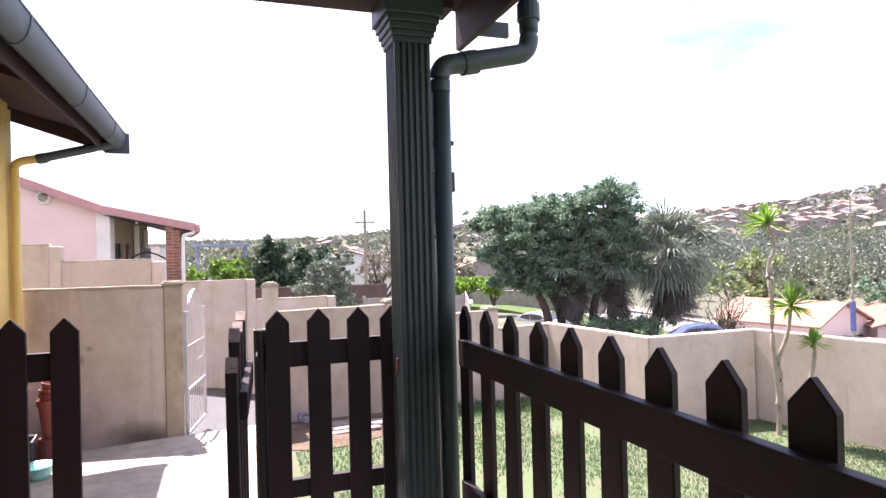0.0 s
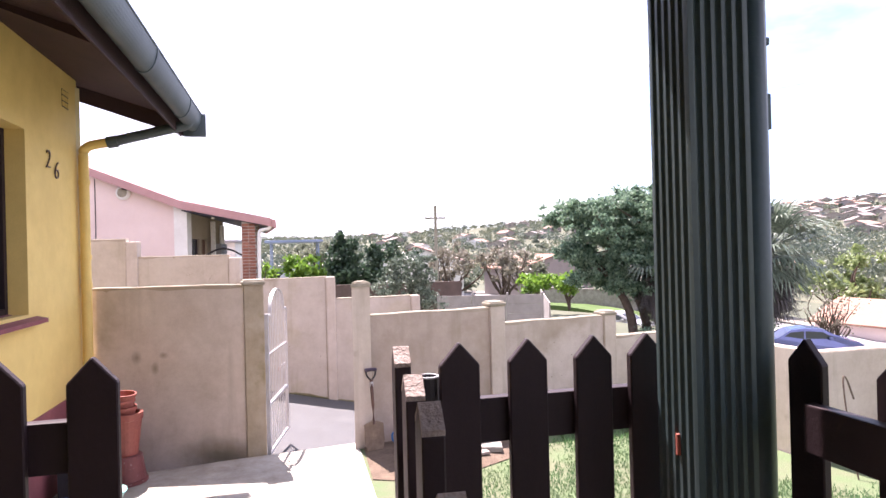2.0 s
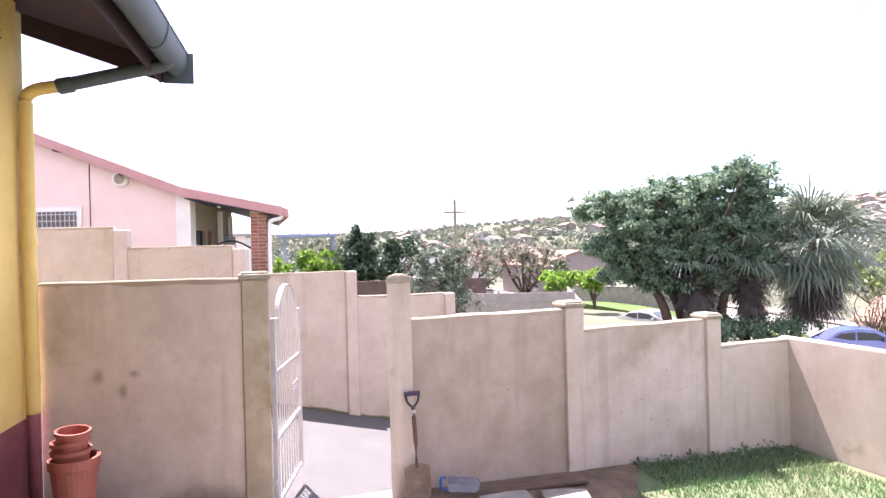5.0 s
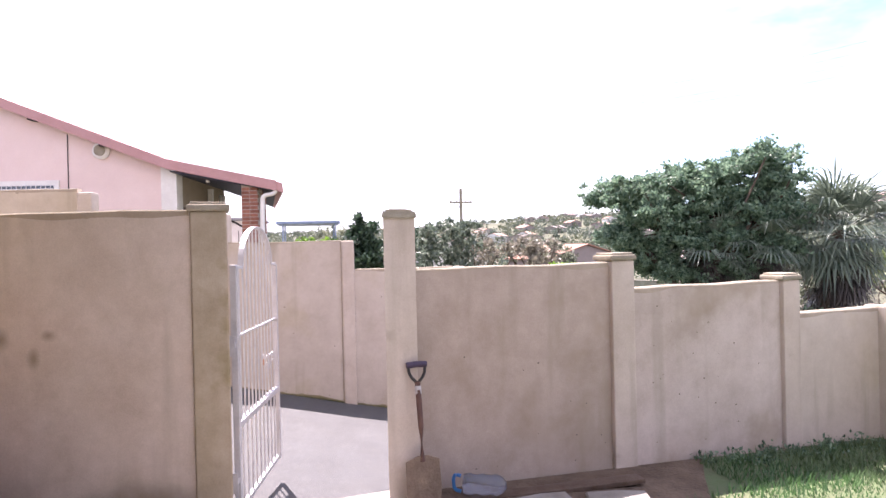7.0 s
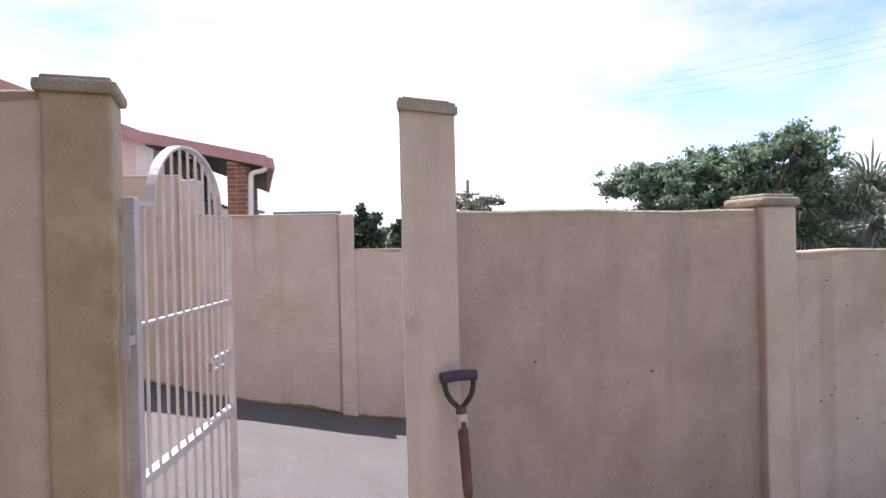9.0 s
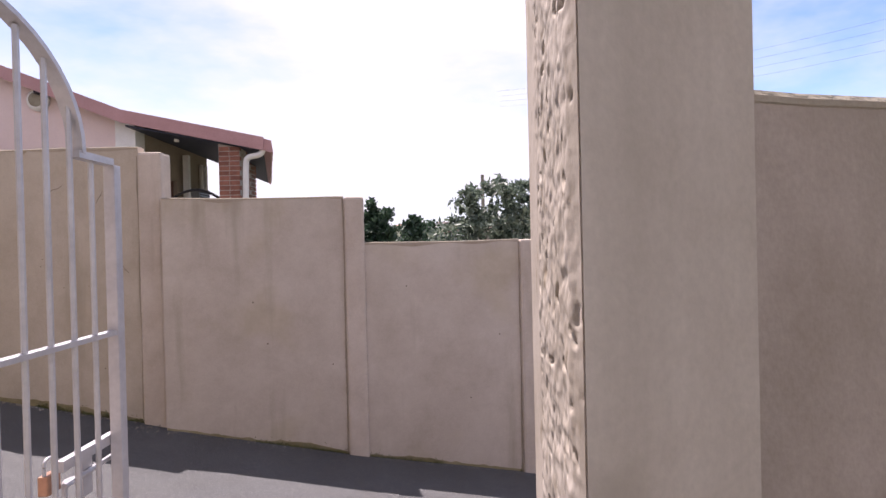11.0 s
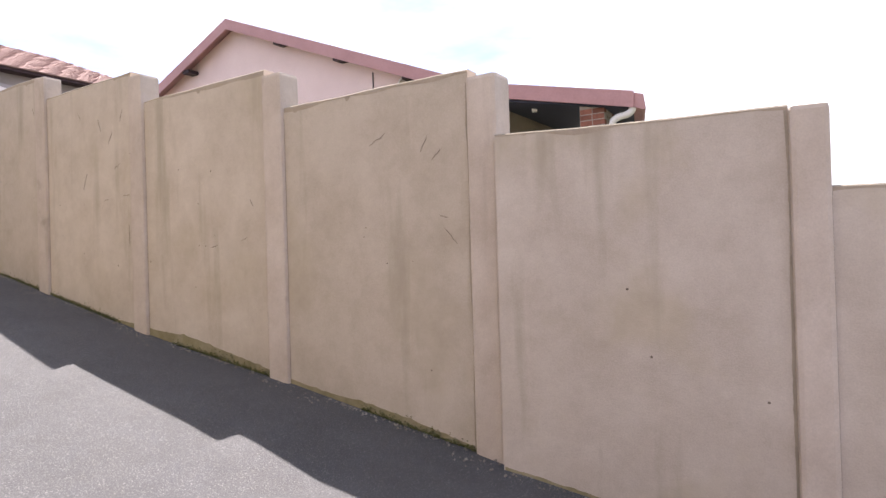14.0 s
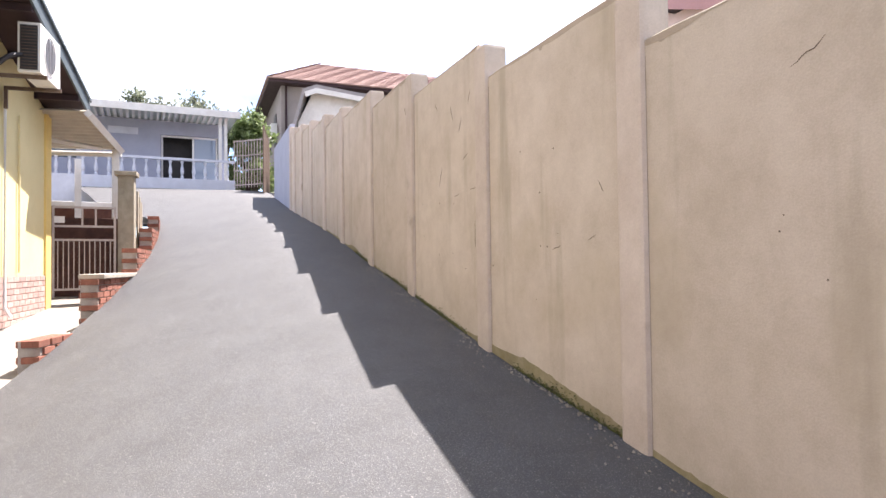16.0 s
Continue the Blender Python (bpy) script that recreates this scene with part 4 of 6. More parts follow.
shovel = thing("shovel", Matrix.Translation((0.66, 8.225, 0.0)) @ pose(0, 0, 0, -8, 0, 8), "worn D-handled digging shovel leaning on the pillar", "shovel")
EARTHY = surf("earth_caked_steel", (0.27, 0.20, 0.15), (0.16, 0.115, 0.085), 14, 0.85, 0.4, 70)
part("blade", upright([(-0.108, 0.295), (-0.112, 0.10), (-0.085, 0.0), (0.085, 0.0), (0.112, 0.10), (0.108, 0.295), (0.03, 0.325), (-0.03, 0.325)], -0.008, 0.004), EARTHY, shovel, "rusty earth-caked blade")
part("shaft", tube([(0, 0, 0.29), (0, -0.012, 0.5), (0, 0, 0.78)], [0.02, 0.018, 0.019], 12), surf("worn_shaft", (0.17, 0.09, 0.07), (0.09, 0.05, 0.045), 12, 0.6, 0.2, 80), shovel)
part("sleeve", tube([(0, 0, 0.70), (0, 0, 0.755)], 0.021, 12), GALV, shovel, "silver worn label band")
grip = part("yoke", tube(bend([(0, 0, 0.77), (-0.05, 0, 0.82), (-0.056, 0, 0.885)]), 0.010, 8), DARKMETAL, shovel)
part("yoke_arm", tube(bend([(0, 0, 0.77), (0.05, 0, 0.82), (0.056, 0, 0.885)]), 0.010, 8), DARKMETAL, shovel)
part("grip", tube([(-0.066, 0, 0.885), (0, 0, 0.889), (0.066, 0, 0.885)], 0.020, 12), surf("purple_grip", (0.07, 0.05, 0.09), (0.05, 0.035, 0.06), 6, 0.5, 0.1, 50), shovel, "dark purple plastic grip")

bottle = thing("water_bottle", pose(0.93, 8.36, 0.085, 0, 90, -22), "crumpled clear blue plastic water bottle lying on earth", "bottle")
part("body", turned([(0.02, 0.0), (0.062, 0.01), (0.068, 0.05), (0.058, 0.09), (0.068, 0.13), (0.060, 0.18), (0.068, 0.22), (0.05, 0.26), (0.02, 0.285)], 20), CLEARBLUE, bottle, smooth=True)
part("handle", tube(bend([(-0.05, 0, -0.01), (-0.06, 0, -0.06), (0.04, 0, -0.06), (0.05, 0, -0.01)]), 0.012, 8), BLUEPL, bottle, "blue carrying handle")

for k, (x, y, rz, w, d, h, lab) in enumerate(((1.36, 8.08, 6, 0.44, 0.22, 0.05, "broken grey concrete slab on the earth"), (1.86, 8.02, -10, 0.40, 0.26, 0.06, "pale worn concrete slab on the earth"), (1.42, 7.92, 12, 0.36, 0.16, 0.04, "broken concrete slab lying on the ground"))):
    s = prism([(-w / 2, -d / 2), (w / 2 * 0.9, -d / 2 * 1.1), (w / 2, d / 2 * 0.8), (0.1 * w, d / 2), (-w / 2 * 0.95, d / 2 * 0.9)], 0, h, bevel=0.008)
    tagged(link("paving_slab", s, CONCRETE, m=pose(x, y, yard_z(x, y) + 0.022, 0, 0, rz)), lab, "paving slab", "loose slabs")
for k, (x, y, rz, L) in enumerate(((1.68, 8.36, 2, 1.05), (1.5, 7.80, 8, 0.7))):
    tagged(link("plank", box(-L / 2, L / 2, -0.06, 0.06, 0, 0.03, 0.004), RAWWOOD if k else STEEL, m=pose(x, y, yard_z(x, y) + 0.02, 0, 0, rz)), "weathered timber plank lying along the wall", "plank", "loose planks")

# bare earth beside the paving and under the wall
bm = bmesh.new()
spread = [(0.55, 8.5), (0.52, 7.35), (0.95, 7.2), (1.4, 7.3), (1.95, 7.65), (2.5, 8.0), (2.75, 8.45), (3.0, 8.85), (0.55, 8.5)]
cx, cy = 1.3, 7.9
fan = []
for j in range(9):
    f = j / 8
    fan.append([bm.verts.new((cx + (x - cx) * f, cy + (y - cy) * f, yard_z(cx + (x - cx) * f, cy + (y - cy) * f) + 0.022 * (1 - f ** 3) + 0.006)) for x, y in spread[:-1]])
for a, b in zip(fan, fan[1:]):
    for k in range(8):
        if a is fan[0]:
            if len({v for v in (a[k], b[k], b[(k + 1) % 8])}) == 3:
                bm.faces.new((a[0], b[k], b[(k + 1) % 8]))
        else:
            bm.faces.new((a[k], b[k], b[(k + 1) % 8], a[(k + 1) % 8]))
tagged(link("earth_bed", bm, EARTH, smooth=True), "bare reddish earth strip below the yard wall", "earth", kind="structure")

# ---- the silver gate in the yard wall ----
gate = thing("metal_gate", pose(-0.485, 8.56, 0.0, 0, 0, math.degrees(math.atan2(1.09, 0.20))) @ Matrix.Diagonal((1.1, 1, 1, 1)), "open silver painted steel gate with arched top", "gate")
GW, GT = 1.0, 1.525
part("stile", box(0.0, 0.035, -0.02, 0.02, -0.05, GT + 0.015, 0.003), GALV, gate)
part("stile", box(GW - 0.03, GW, -0.015, 0.015, -0.05, GT - 0.01, 0.003), GALV, gate)
arch = [(0.50 + 0.345 * math.cos(a), 0, GT + 0.27 * math.sin(a)) for a in [math.pi * k / 22 for k in range(23)]]
bm = bmesh.new()
ra = [[bm.verts.new((x + (x - 0.5) * o, y, z + (z - GT) * o)) for o, y in ((0.02, -0.018), (0.02, 0.018), (-0.02, 0.018), (-0.02, -0.018))] for x, _, z in arch]
for a, b in zip(ra, ra[1:]):
    for k in range(4):
        bm.faces.new((a[k], a[(k + 1) % 4], b[(k + 1) % 4], b[k]))
bm.faces.new(ra[0])
bm.faces.new(ra[-1][::-1])
part("arch", bm, GALV, gate, "flat-bar arch")
part("shoulder", box(0.035, 0.17, -0.015, 0.015, GT - 0.012, GT + 0.005), GALV, gate)
part("shoulder", box(0.83, GW - 0.03, -0.015, 0.015, GT - 0.012, GT + 0.005), GALV, gate)
part("rail", box(0.035, GW - 0.03, -0.012, 0.012, 1.075, 1.087), GALV, gate)
part("rail", box(0.035, GW - 0.03, -0.02, 0.02, 0.50, 0.535, 0.002), GALV, gate)
part("rail", box(0.035, GW - 0.03, -0.015, 0.015, -0.04, -0.01, 0.002), GALV, gate)
for k in range(11):
    x = 0.105 + 0.079 * k
    top = GT + 0.26 * math.sqrt(max(0.0, 1 - ((x - 0.5) / 0.345) ** 2)) if abs(x - 0.5) < 0.345 else GT - 0.01
    part("bar", tube([(x, 0, 0.53), (x, 0, top)], 0.0065, 6), GALV, gate)
for k in range(9):
    x = 0.125 + 0.094 * k
    part("bar", tube([(x, 0, -0.02), (x, 0, 0.51)], 0.0065, 6), GALV, gate)
lk_ = part("latch", box(0.79, GW + 0.01, 0.016, 0.034, 0.79, 0.815), GALV, gate)
part("bolt", tube([(0.81, 0.03, 0.75), (1.0, 0.03, 0.75)], 0.007, 8), GALV, lk_)
part("bolt_loop", tube(bend([(0.82, 0.03, 0.64), (0.81, 0.03, 0.75), (0.83, 0.04, 0.755), (0.86, 0.03, 0.75)]), 0.006, 8), GALV, lk_)
part("keeper", box(0.885, 0.925, 0.035, 0.040, 0.69, 0.80), GALV, lk_)
pad = part("padlock", box(0.765, 0.81, 0.036, 0.06, 0.745, 0.79, 0.004), surf("brass", (0.55, 0.32, 0.22), (0.4, 0.22, 0.15), 20, 0.35, 0.05, 60, metal=0.6), gate, "small brass padlock")
part("shackle", tube(bend([(0.772, 0.048, 0.79), (0.772, 0.048, 0.825), (0.803, 0.048, 0.825), (0.803, 0.048, 0.79)]), 0.004, 8), GALV, pad)
for z in (1.02, 0.16):
    h = part("hinge", box(-0.05, 0.0, -0.012, 0.012, z, z + 0.035, 0.002), GALV, gate)
    part("hinge_plate", box(-0.056, -0.05, -0.02, 0.02, z - 0.05, z + 0.08), GALV, h)


# ---- along the drive: plinth bricks, carport, small gate, brick edging ----
def brick_mesh(name, L, D, H, mat, bevel=0.004):
    me = bpy.data.meshes.new(name)
    bm = box(-L / 2, L / 2, -D / 2, D / 2, 0, H, bevel)
    bmesh.ops.recalc_face_normals(bm, faces=bm.faces)
    bm.to_mesh(me)
    bm.free()
    me.materials.append(mat)
    return me


carport = thing("carport", pose(0, 0, 0), "lean-to carport with white beams and ribbed metal roof", "carport")
A, B, C, D = Vector((-12.0, 12.05, 3.50)), Vector((-14.35, 12.72, 3.34)), Vector((-16.4, 9.6, 3.5)), Vector((-13.6, 8.8, 3.64))
bm = bmesh.new()
rib = []
N = 44
for i in range(N + 1):
    f = i / N
    dz = 0.035 if i % 4 in (1, 2) else 0.0
    rib.append([bm.verts.new(A.lerp(B, f) + Vector((0, 0, dz))), bm.verts.new(D.lerp(C, f) + Vector((0, 0, dz)))])
for a, b in zip(rib, rib[1:]):
    bm.faces.new((a[0], b[0], b[1], a[1]))
roof_s = part("roof_sheet", bm, surf("old_metal_sheet", (0.52, 0.47, 0.41), (0.40, 0.36, 0.31), 3, 0.5, 0.1, 50, metal=0.2), carport)
roof_s.modifiers.new("thick", "SOLIDIFY").thickness = 0.012
part("beam", tube([A - Vector((0, 0, 0.03)), B - Vector((0, 0, 0.03))], 0.07, 4), WHITEPAINT, carport, "white timber edge beam")
part("beam", tube([B - Vector((0, 0, 0.1)), C - Vector((0, 0, 0.1))], 0.05, 4), WHITEPAINT, carport)
part("beam", tube([A.lerp(B, 0.9) - Vector((-0.1, 0.3, 0.08)), Vector((-13.2, 11.3, 3.25))], 0.045, 4), WHITEPAINT, carport)
for x, y in ((-14.3, 12.62), (-15.84, 12.05)):
    part("post", box(x - 0.06, x + 0.06, y - 0.06, y + 0.06, 1.2, 3.32, 0.006), WHITEPAINT, carport)
retain = thing("wall_retaining", pose(0, 0, 0), "dark brown brick retaining wall under the carport", "wall", kind="structure")
part("wall_panel", box(-16.3, -16.05, 8.5, 12.9, -0.5, 2.35, 0.01), surf("dark_brick", (0.16, 0.07, 0.05), (0.09, 0.04, 0.03), 8, 0.9, 0.4, 40), retain)
# darker copy of the brick, the shade of the carport void in its colour
part("wall_panel", box(-14.3, -14.15, 11.25, 12.75, -0.2, 1.98, 0.01), surf("shaded_void_brick", (0.10, 0.05, 0.04), (0.06, 0.03, 0.025), 8, 0.9, 0.4, 40), retain)
part("coping", box(-16.33, -16.02, 8.5, 12.95, 2.352, 2.45, 0.01), WHITEPAINT, retain)

gp = thing("gate_pillar", pose(-13.3, 12.72, 0.6, 0, 0, -14), "weathered concrete gate pillar with flat cap", "pillar")
part("shaft", box(-0.13, 0.13, -0.13, 0.13, 0, 2.08, 0.01), CAPSTONE, gp)
part("cap", box(-0.18, 0.18, -0.18, 0.18, 2.08, 2.16, 0.012), CAPSTONE, gp)
for k in range(3):
    part("paling", box(-0.5 - 0.22 * k, -0.36 - 0.22 * k, 0.1, 0.13, 0.5, 1.86 - 0.08 * k, 0.003), CAPSTONE, gp)

sg = thing("metal_gate", pose(-13.03, 11.58, 0.56, 0, 0, 88), "low white and brown painted steel garden gate", "gate")
PALEMETAL = surf("pale_brown_paint", (0.50, 0.44, 0.41), (0.38, 0.33, 0.31), 6, 0.5, 0.1, 50)
for z in (0.12, 0.95, 1.18, 1.50):
    part("rail", box(0, 0.94, -0.015, 0.015, z, z + 0.035), PALEMETAL, sg)
for x in (0.0, 0.905):
    part("stile", box(x, x + 0.035, -0.0155, 0.0155, 0.0, 1.54), PALEMETAL, sg)
for k in range(11):
    part("bar", box(0.075 + 0.077 * k, 0.09 + 0.077 * k, -0.008, 0.008, 0.15, 0.95), PALEMETAL, sg)
for x in (0.42, 0.62):
    part("bar", box(x, x + 0.03, -0.012, 0.012, 1.215, 1.50), PALEMETAL, sg)
part("lock_plate", box(0.03, 0.18, -0.02, -0.0155, 1.25, 1.36), WHITEPAINT, sg)

edging = thing("brick_edging", pose(0, 0, 0), "stepped red brick edging along the driveway", "edging")
EDGE = [(-16.6, 13.62), (-14.6, 13.3), (-12.9, 12.92), (-11.6, 12.6), (-10.2, 12.12), (-9.0, 11.66), (-8.2, 11.28)]
BR_WIDE = brick_mesh("brick", 0.215, 0.22, 0.068, BRICK)
for xa, xb, foot, top in ((-16.6, -15.2, 1.2, 2.14), (-15.2, -13.4, 0.85, 1.78), (-13.4, -11.55, 0.5, 1.36), (-11.5, -9.75, 0.28, 0.92), (-9.15, -8.35, -0.05, 0.34)):
    core = [(x, lerp_table(EDGE, x)) for x in (xa + 0.03, (xa + xb) / 2, xb - 0.03)]
    part("mortar", prism([(x, y - 0.095) for x, y in core] + [(x, y + 0.095) for x, y in core[::-1]], foot - 0.1, top - 0.015), MORTAR, edging)
    for r in range(int((top - foot) / 0.08)):
        x = xb - 0.1 - 0.1 * (r % 2)
        while x > xa + 0.08:
            y, y2 = lerp_table(EDGE, x), lerp_table(EDGE, x + 0.1)
            b = new("brick", BR_WIDE)
            b.parent = edging
            b.matrix_basis = pose(x, y + 0.008 * noise.noise((x * 7, r, 0)), top - 0.08 * (r + 1), 0, 0, math.degrees(math.atan2(y2 - y, 0.1)) + 2 * noise.noise((x * 3, r, 1)))
            x -= 0.228
slab_e = link("coping_slab", box(-0.86, 0.86, -0.15, 0.15, 0, 0.06, 0.012), PAVING, m=pose(-10.6, 12.26, 0.914, 0, 0, -18.9))
tagged(slab_e, "pale cement coping slab on the brick edging", "coping")

# ---- house at the head of the drive ----
BH = pose(-27.15, 17.85, 4.22, 0, 0, -96.5)
bh = thing("house", BH, "blue-grey house with white verandah roof and balustrade", "house")
WHITEBLUE = surf("bluish_white_paint", (0.62, 0.64, 0.72), (0.52, 0.54, 0.62), 3, 0.6, 0.05, 40)
part("wall", box(2.55, 15, -1.85, -1.6, -1, 2.95), BLUEGREY, bh)
part("wall", box(0.0, 0.28, -1.85, -1.6, -1, 2.95), BLUEGREY, bh)
part("wall", box(0.28, 2.55, -1.85, -1.6, 2.38, 2.95), BLUEGREY, bh)
part("wall", box(-0.0, 0.25, -9, -1.85, -1, 2.95), BLUEGREY, bh)
dr = part("door", box(0.30, 2.53, -1.80, -1.74, 2.30, 2.38), WHITEPAINT, bh, "white framed sliding glass door, half open")
for x0, x1 in ((0.30, 0.36), (1.25, 1.32), (2.46, 2.53)):
    part("frame", box(x0, x1, -1.80, -1.72, 0.1, 2.30), WHITEPAINT, dr)
part("pane", box(0.36, 1.25, -1.78, -1.77, 0.1, 2.30), glassy("curtained_glass", (0.22, 0.27, 0.36)), dr)
for k in range(5):
    part("curtain_fold", tube([(0.46 + 0.16 * k, -1.9, 0.1), (0.46 + 0.16 * k, -1.9, 2.3)], 0.06, 8), WHITEBLUE, dr)
# near-black sheet added just behind the door for the darkness of the room
part("room_back", box(0.26, 2.57, -2.6, -2.5, -0.5, 2.6), DARKMETAL, bh)
part("room_ceiling", box(0.0, 15, -9, -1.9, 2.96, 3.01), TAUPE, bh)
part("vent", box(3.4, 4.5, -1.6, -1.57, 2.3, 2.58, 0.005), WHITEBLUE, bh)
part("window", box(5.6, 6.6, -1.6, -1.57, 1.2, 2.3, 0.005), GLASS, bh)
part("roof", upright([(-0.35, 3.02), (15, 3.02), (15, 3.12), (-0.35, 3.12)], -9, 0.35), surf("pale_green_sheet", (0.55, 0.60, 0.57), (0.46, 0.51, 0.48), 2, 0.5, 0.1, 40), bh)
part("fascia", box(-0.38, 15, 0.352, 0.40, 2.86, 3.14, 0.006), WHITEPAINT, bh, "white fascia board")
for k in range(34):
    part("rib", box(0.0 + 0.22 * k, 0.10 + 0.22 * k, -1.6, 0.35, 2.94, 3.018), WHITEPAINT, bh)
part("floor_edge", box(-0.2, 15, -1.6, 0.12, -1.5, 0.34, 0.01), WHITEBLUE, bh)
part("rail_top", box(-0.2, 15, -0.08, 0.10, 1.06, 1.16, 0.012), WHITEBLUE, bh, "balustrade handrail")
bal = bpy.data.meshes.new("baluster")
bm = turned([(0.06, 0), (0.06, 0.08), (0.035, 0.12), (0.075, 0.26), (0.06, 0.40), (0.03, 0.55), (0.06, 0.64), (0.06, 0.72)], 10)
bmesh.ops.recalc_face_normals(bm, faces=bm.faces)
bm.to_mesh(bal)
bm.free()
bal.materials.append(WHITEBLUE)
for k in range(28):
    b = new("baluster", bal)
    b.parent = bh
    b.matrix_basis = pose(0.1 + 0.43 * k, 0.01, 0.34)
for x in (0.10, 0.32):
    part("post", box(x, x + 0.12, -0.05, 0.07, 0.34, 2.9, 0.008), WHITEPAINT, bh, "white verandah post")

eg = thing("metal_gate", pose(-27.05, 17.98, 4.2, 0, 0, 38), "tall grey barred steel driveway gate", "gate")
for z in (0.15, 0.75, 1.35, 1.95):
    part("rail", box(0, 1.75, -0.02, 0.02, z, z + 0.04), PALEMETAL, eg)
for k in range(13):
    part("bar", box(0.02 + 0.14 * k, 0.045 + 0.14 * k, -0.012, 0.012, 0.05, 2.02), PALEMETAL, eg)
fence = thing("timber_fence", pose(-25.6, 19.0, 4.1, 0, 0, -20), "dark close-boarded fence beside the end gate", "fence")
for k in range(14):
    part("board", box(0.26 * k, 0.24 + 0.26 * k, 0, 0.03, -0.5, 1.7 + 0.1 * (k % 3), 0.003), STEEL, fence)

# ---- two-storey house with tiled hip roof ----
bw = thing("house", pose(-33.0, 21.9, 3.5, 0, 0, 79.0), "two-storey taupe house with red tiled hip roof", "house")
part("wall", box(0, 18, 0.0, 10, -1, 7.05), TAUPE, bw)
for x0, x1, z0, z1 in ((1.4, 3.3, 4.35, 6.25), (7.5, 9.3, 4.35, 6.25), (12.5, 14.5, 4.35, 6.25)):
    w = part("window", box(x0, x1, -0.05, -0.002, z0, z1, 0.01), WHITEPAINT, bw)
    # left panes: the reflected sky is put into a blue base colour
    part("pane", box(x0 + 0.1, (x0 + x1) / 2 - 0.04, -0.06, -0.052, z0 + 0.1, z1 - 0.1), glassy("sky_reflection_glass", (0.10, 0.14, 0.20)), w)
    part("pane", box((x0 + x1) / 2 + 0.04, x1 - 0.1, -0.06, -0.052, z0 + 0.1, z1 - 0.1), GLASS, w)
for y in (2.5, 5.5, 8):
    part("window", box(-0.05, -0.002, y - 0.5, y + 0.5, 4.3, 6.0, 0.01), DARKMETAL, bw)
    part("window", box(-0.05, -0.002, y - 0.5, y + 0.5, 1.3, 2.8, 0.01), DARKMETAL, bw)
part("air_conditioner", box(-0.4, -0.06, 1.2, 1.8, 4.6, 5.3, 0.02), WHITEPAINT, bw)
part("soffit", box(-0.7, 18.7, -0.7, 10.7, 7.05, 7.2), SOFFIT, bw)
part("downpipe", tube([(0.25, -0.08, -0.5), (0.25, -0.08, 7.05)], 0.06, 8), SOFFIT, bw)
bm = bmesh.new()
e = [bm.verts.new(p) for p in ((-0.8, -0.8, 7.2), (18.8, -0.8, 7.2), (18.8, 10.8, 7.2), (-0.8, 10.8, 7.2))]
r0, r1 = bm.verts.new((2.9, 5, 10.0)), bm.verts.new((13.2, 5, 9.9))
for f in ((e[0], e[1], r1, r0), (e[2], e[3], r0, r1), (e[3], e[0], r0), (e[1], e[2], r1), (e[0], e[3], e[2], e[1])):
    bm.faces.new(f)
part("roof", bm, REDTILE, bw, "red clay tiled roof")
tile_bm = bmesh.new()
for r in range(17):
    f0, f1 = r / 17, (r + 1) / 17
    for side in (0, 1):
        a0 = Vector((-0.8, -0.8, 7.2)).lerp(Vector((2.9, 5, 10.0)), f0)
        a1 = Vector((18.8, -0.8, 7.2)).lerp(Vector((13.2, 5, 9.9)), f0)
        if side:
            a0, a1 = Vector((-0.8, 10.8, 7.2)).lerp(Vector((2.9, 5, 10.0)), f0), Vector((-0.8, -0.8, 7.2)).lerp(Vector((2.9, 5, 10.0)), f0)
        up = Vector((0, 0.34 / 2, 0.16 / 2)) if not side else Vector((0.33 / 2, 0, 0.16 / 2))
        nn = int((a1 - a0).length / 0.3)
        for k in range(nn):
            p, q = a0.lerp(a1, k / nn), a0.lerp(a1, (k + 0.92) / nn)
            lift = Vector((0, 0, 0.06 + 0.015 * ((k * 7 + r * 3) % 3)))
            v = [tile_bm.verts.new(c) for c in (p + lift, q + lift, q + up * 1.9 + lift * 0.5, p + up * 1.9 + lift * 0.5, p, q)]
            tile_bm.faces.new(v[:4])
            tile_bm.faces.new((v[0], v[4], v[5], v[1]))
tagged(part("tiles", tile_bm, REDTILE, bw, "rows of red clay tiles"), kind="stuff")

wg = thing("house", pose(-24.68, 19.7, 2.5, 0, 0, 62.0), "small white gabled house behind the boundary wall", "house")
part("wall", upright([(0.2, -1), (0.2, 4.2), (0.75, 5.35), (1.0, 5.4), (7.5, 4.2), (7.5, -1)], 0, 6), WHITEPAINT, wg)
part("roof", upright([(-0.1, 3.6), (0.42, 5.45), (0.95, 5.62), (8.0, 4.3), (8.0, 4.16), (0.95, 5.47), (0.5, 5.3), (0.02, 3.6)], -0.35, 6.3), surf("grey_roof", (0.35, 0.33, 0.33), (0.28, 0.26, 0.26), 2, 0.7, 0.1, 30), wg)
part("fascia", upright([(0.5, 5.32), (0.95, 5.47), (8.0, 4.16), (8.0, 3.98), (0.95, 5.27), (0.55, 5.12)], -0.4, -0.352), WHITEPAINT, wg)

GREYSHEET = surf("grey_sheet_roof", (0.33, 0.33, 0.35), (0.26, 0.26, 0.28), 2, 0.6, 0.1, 30)

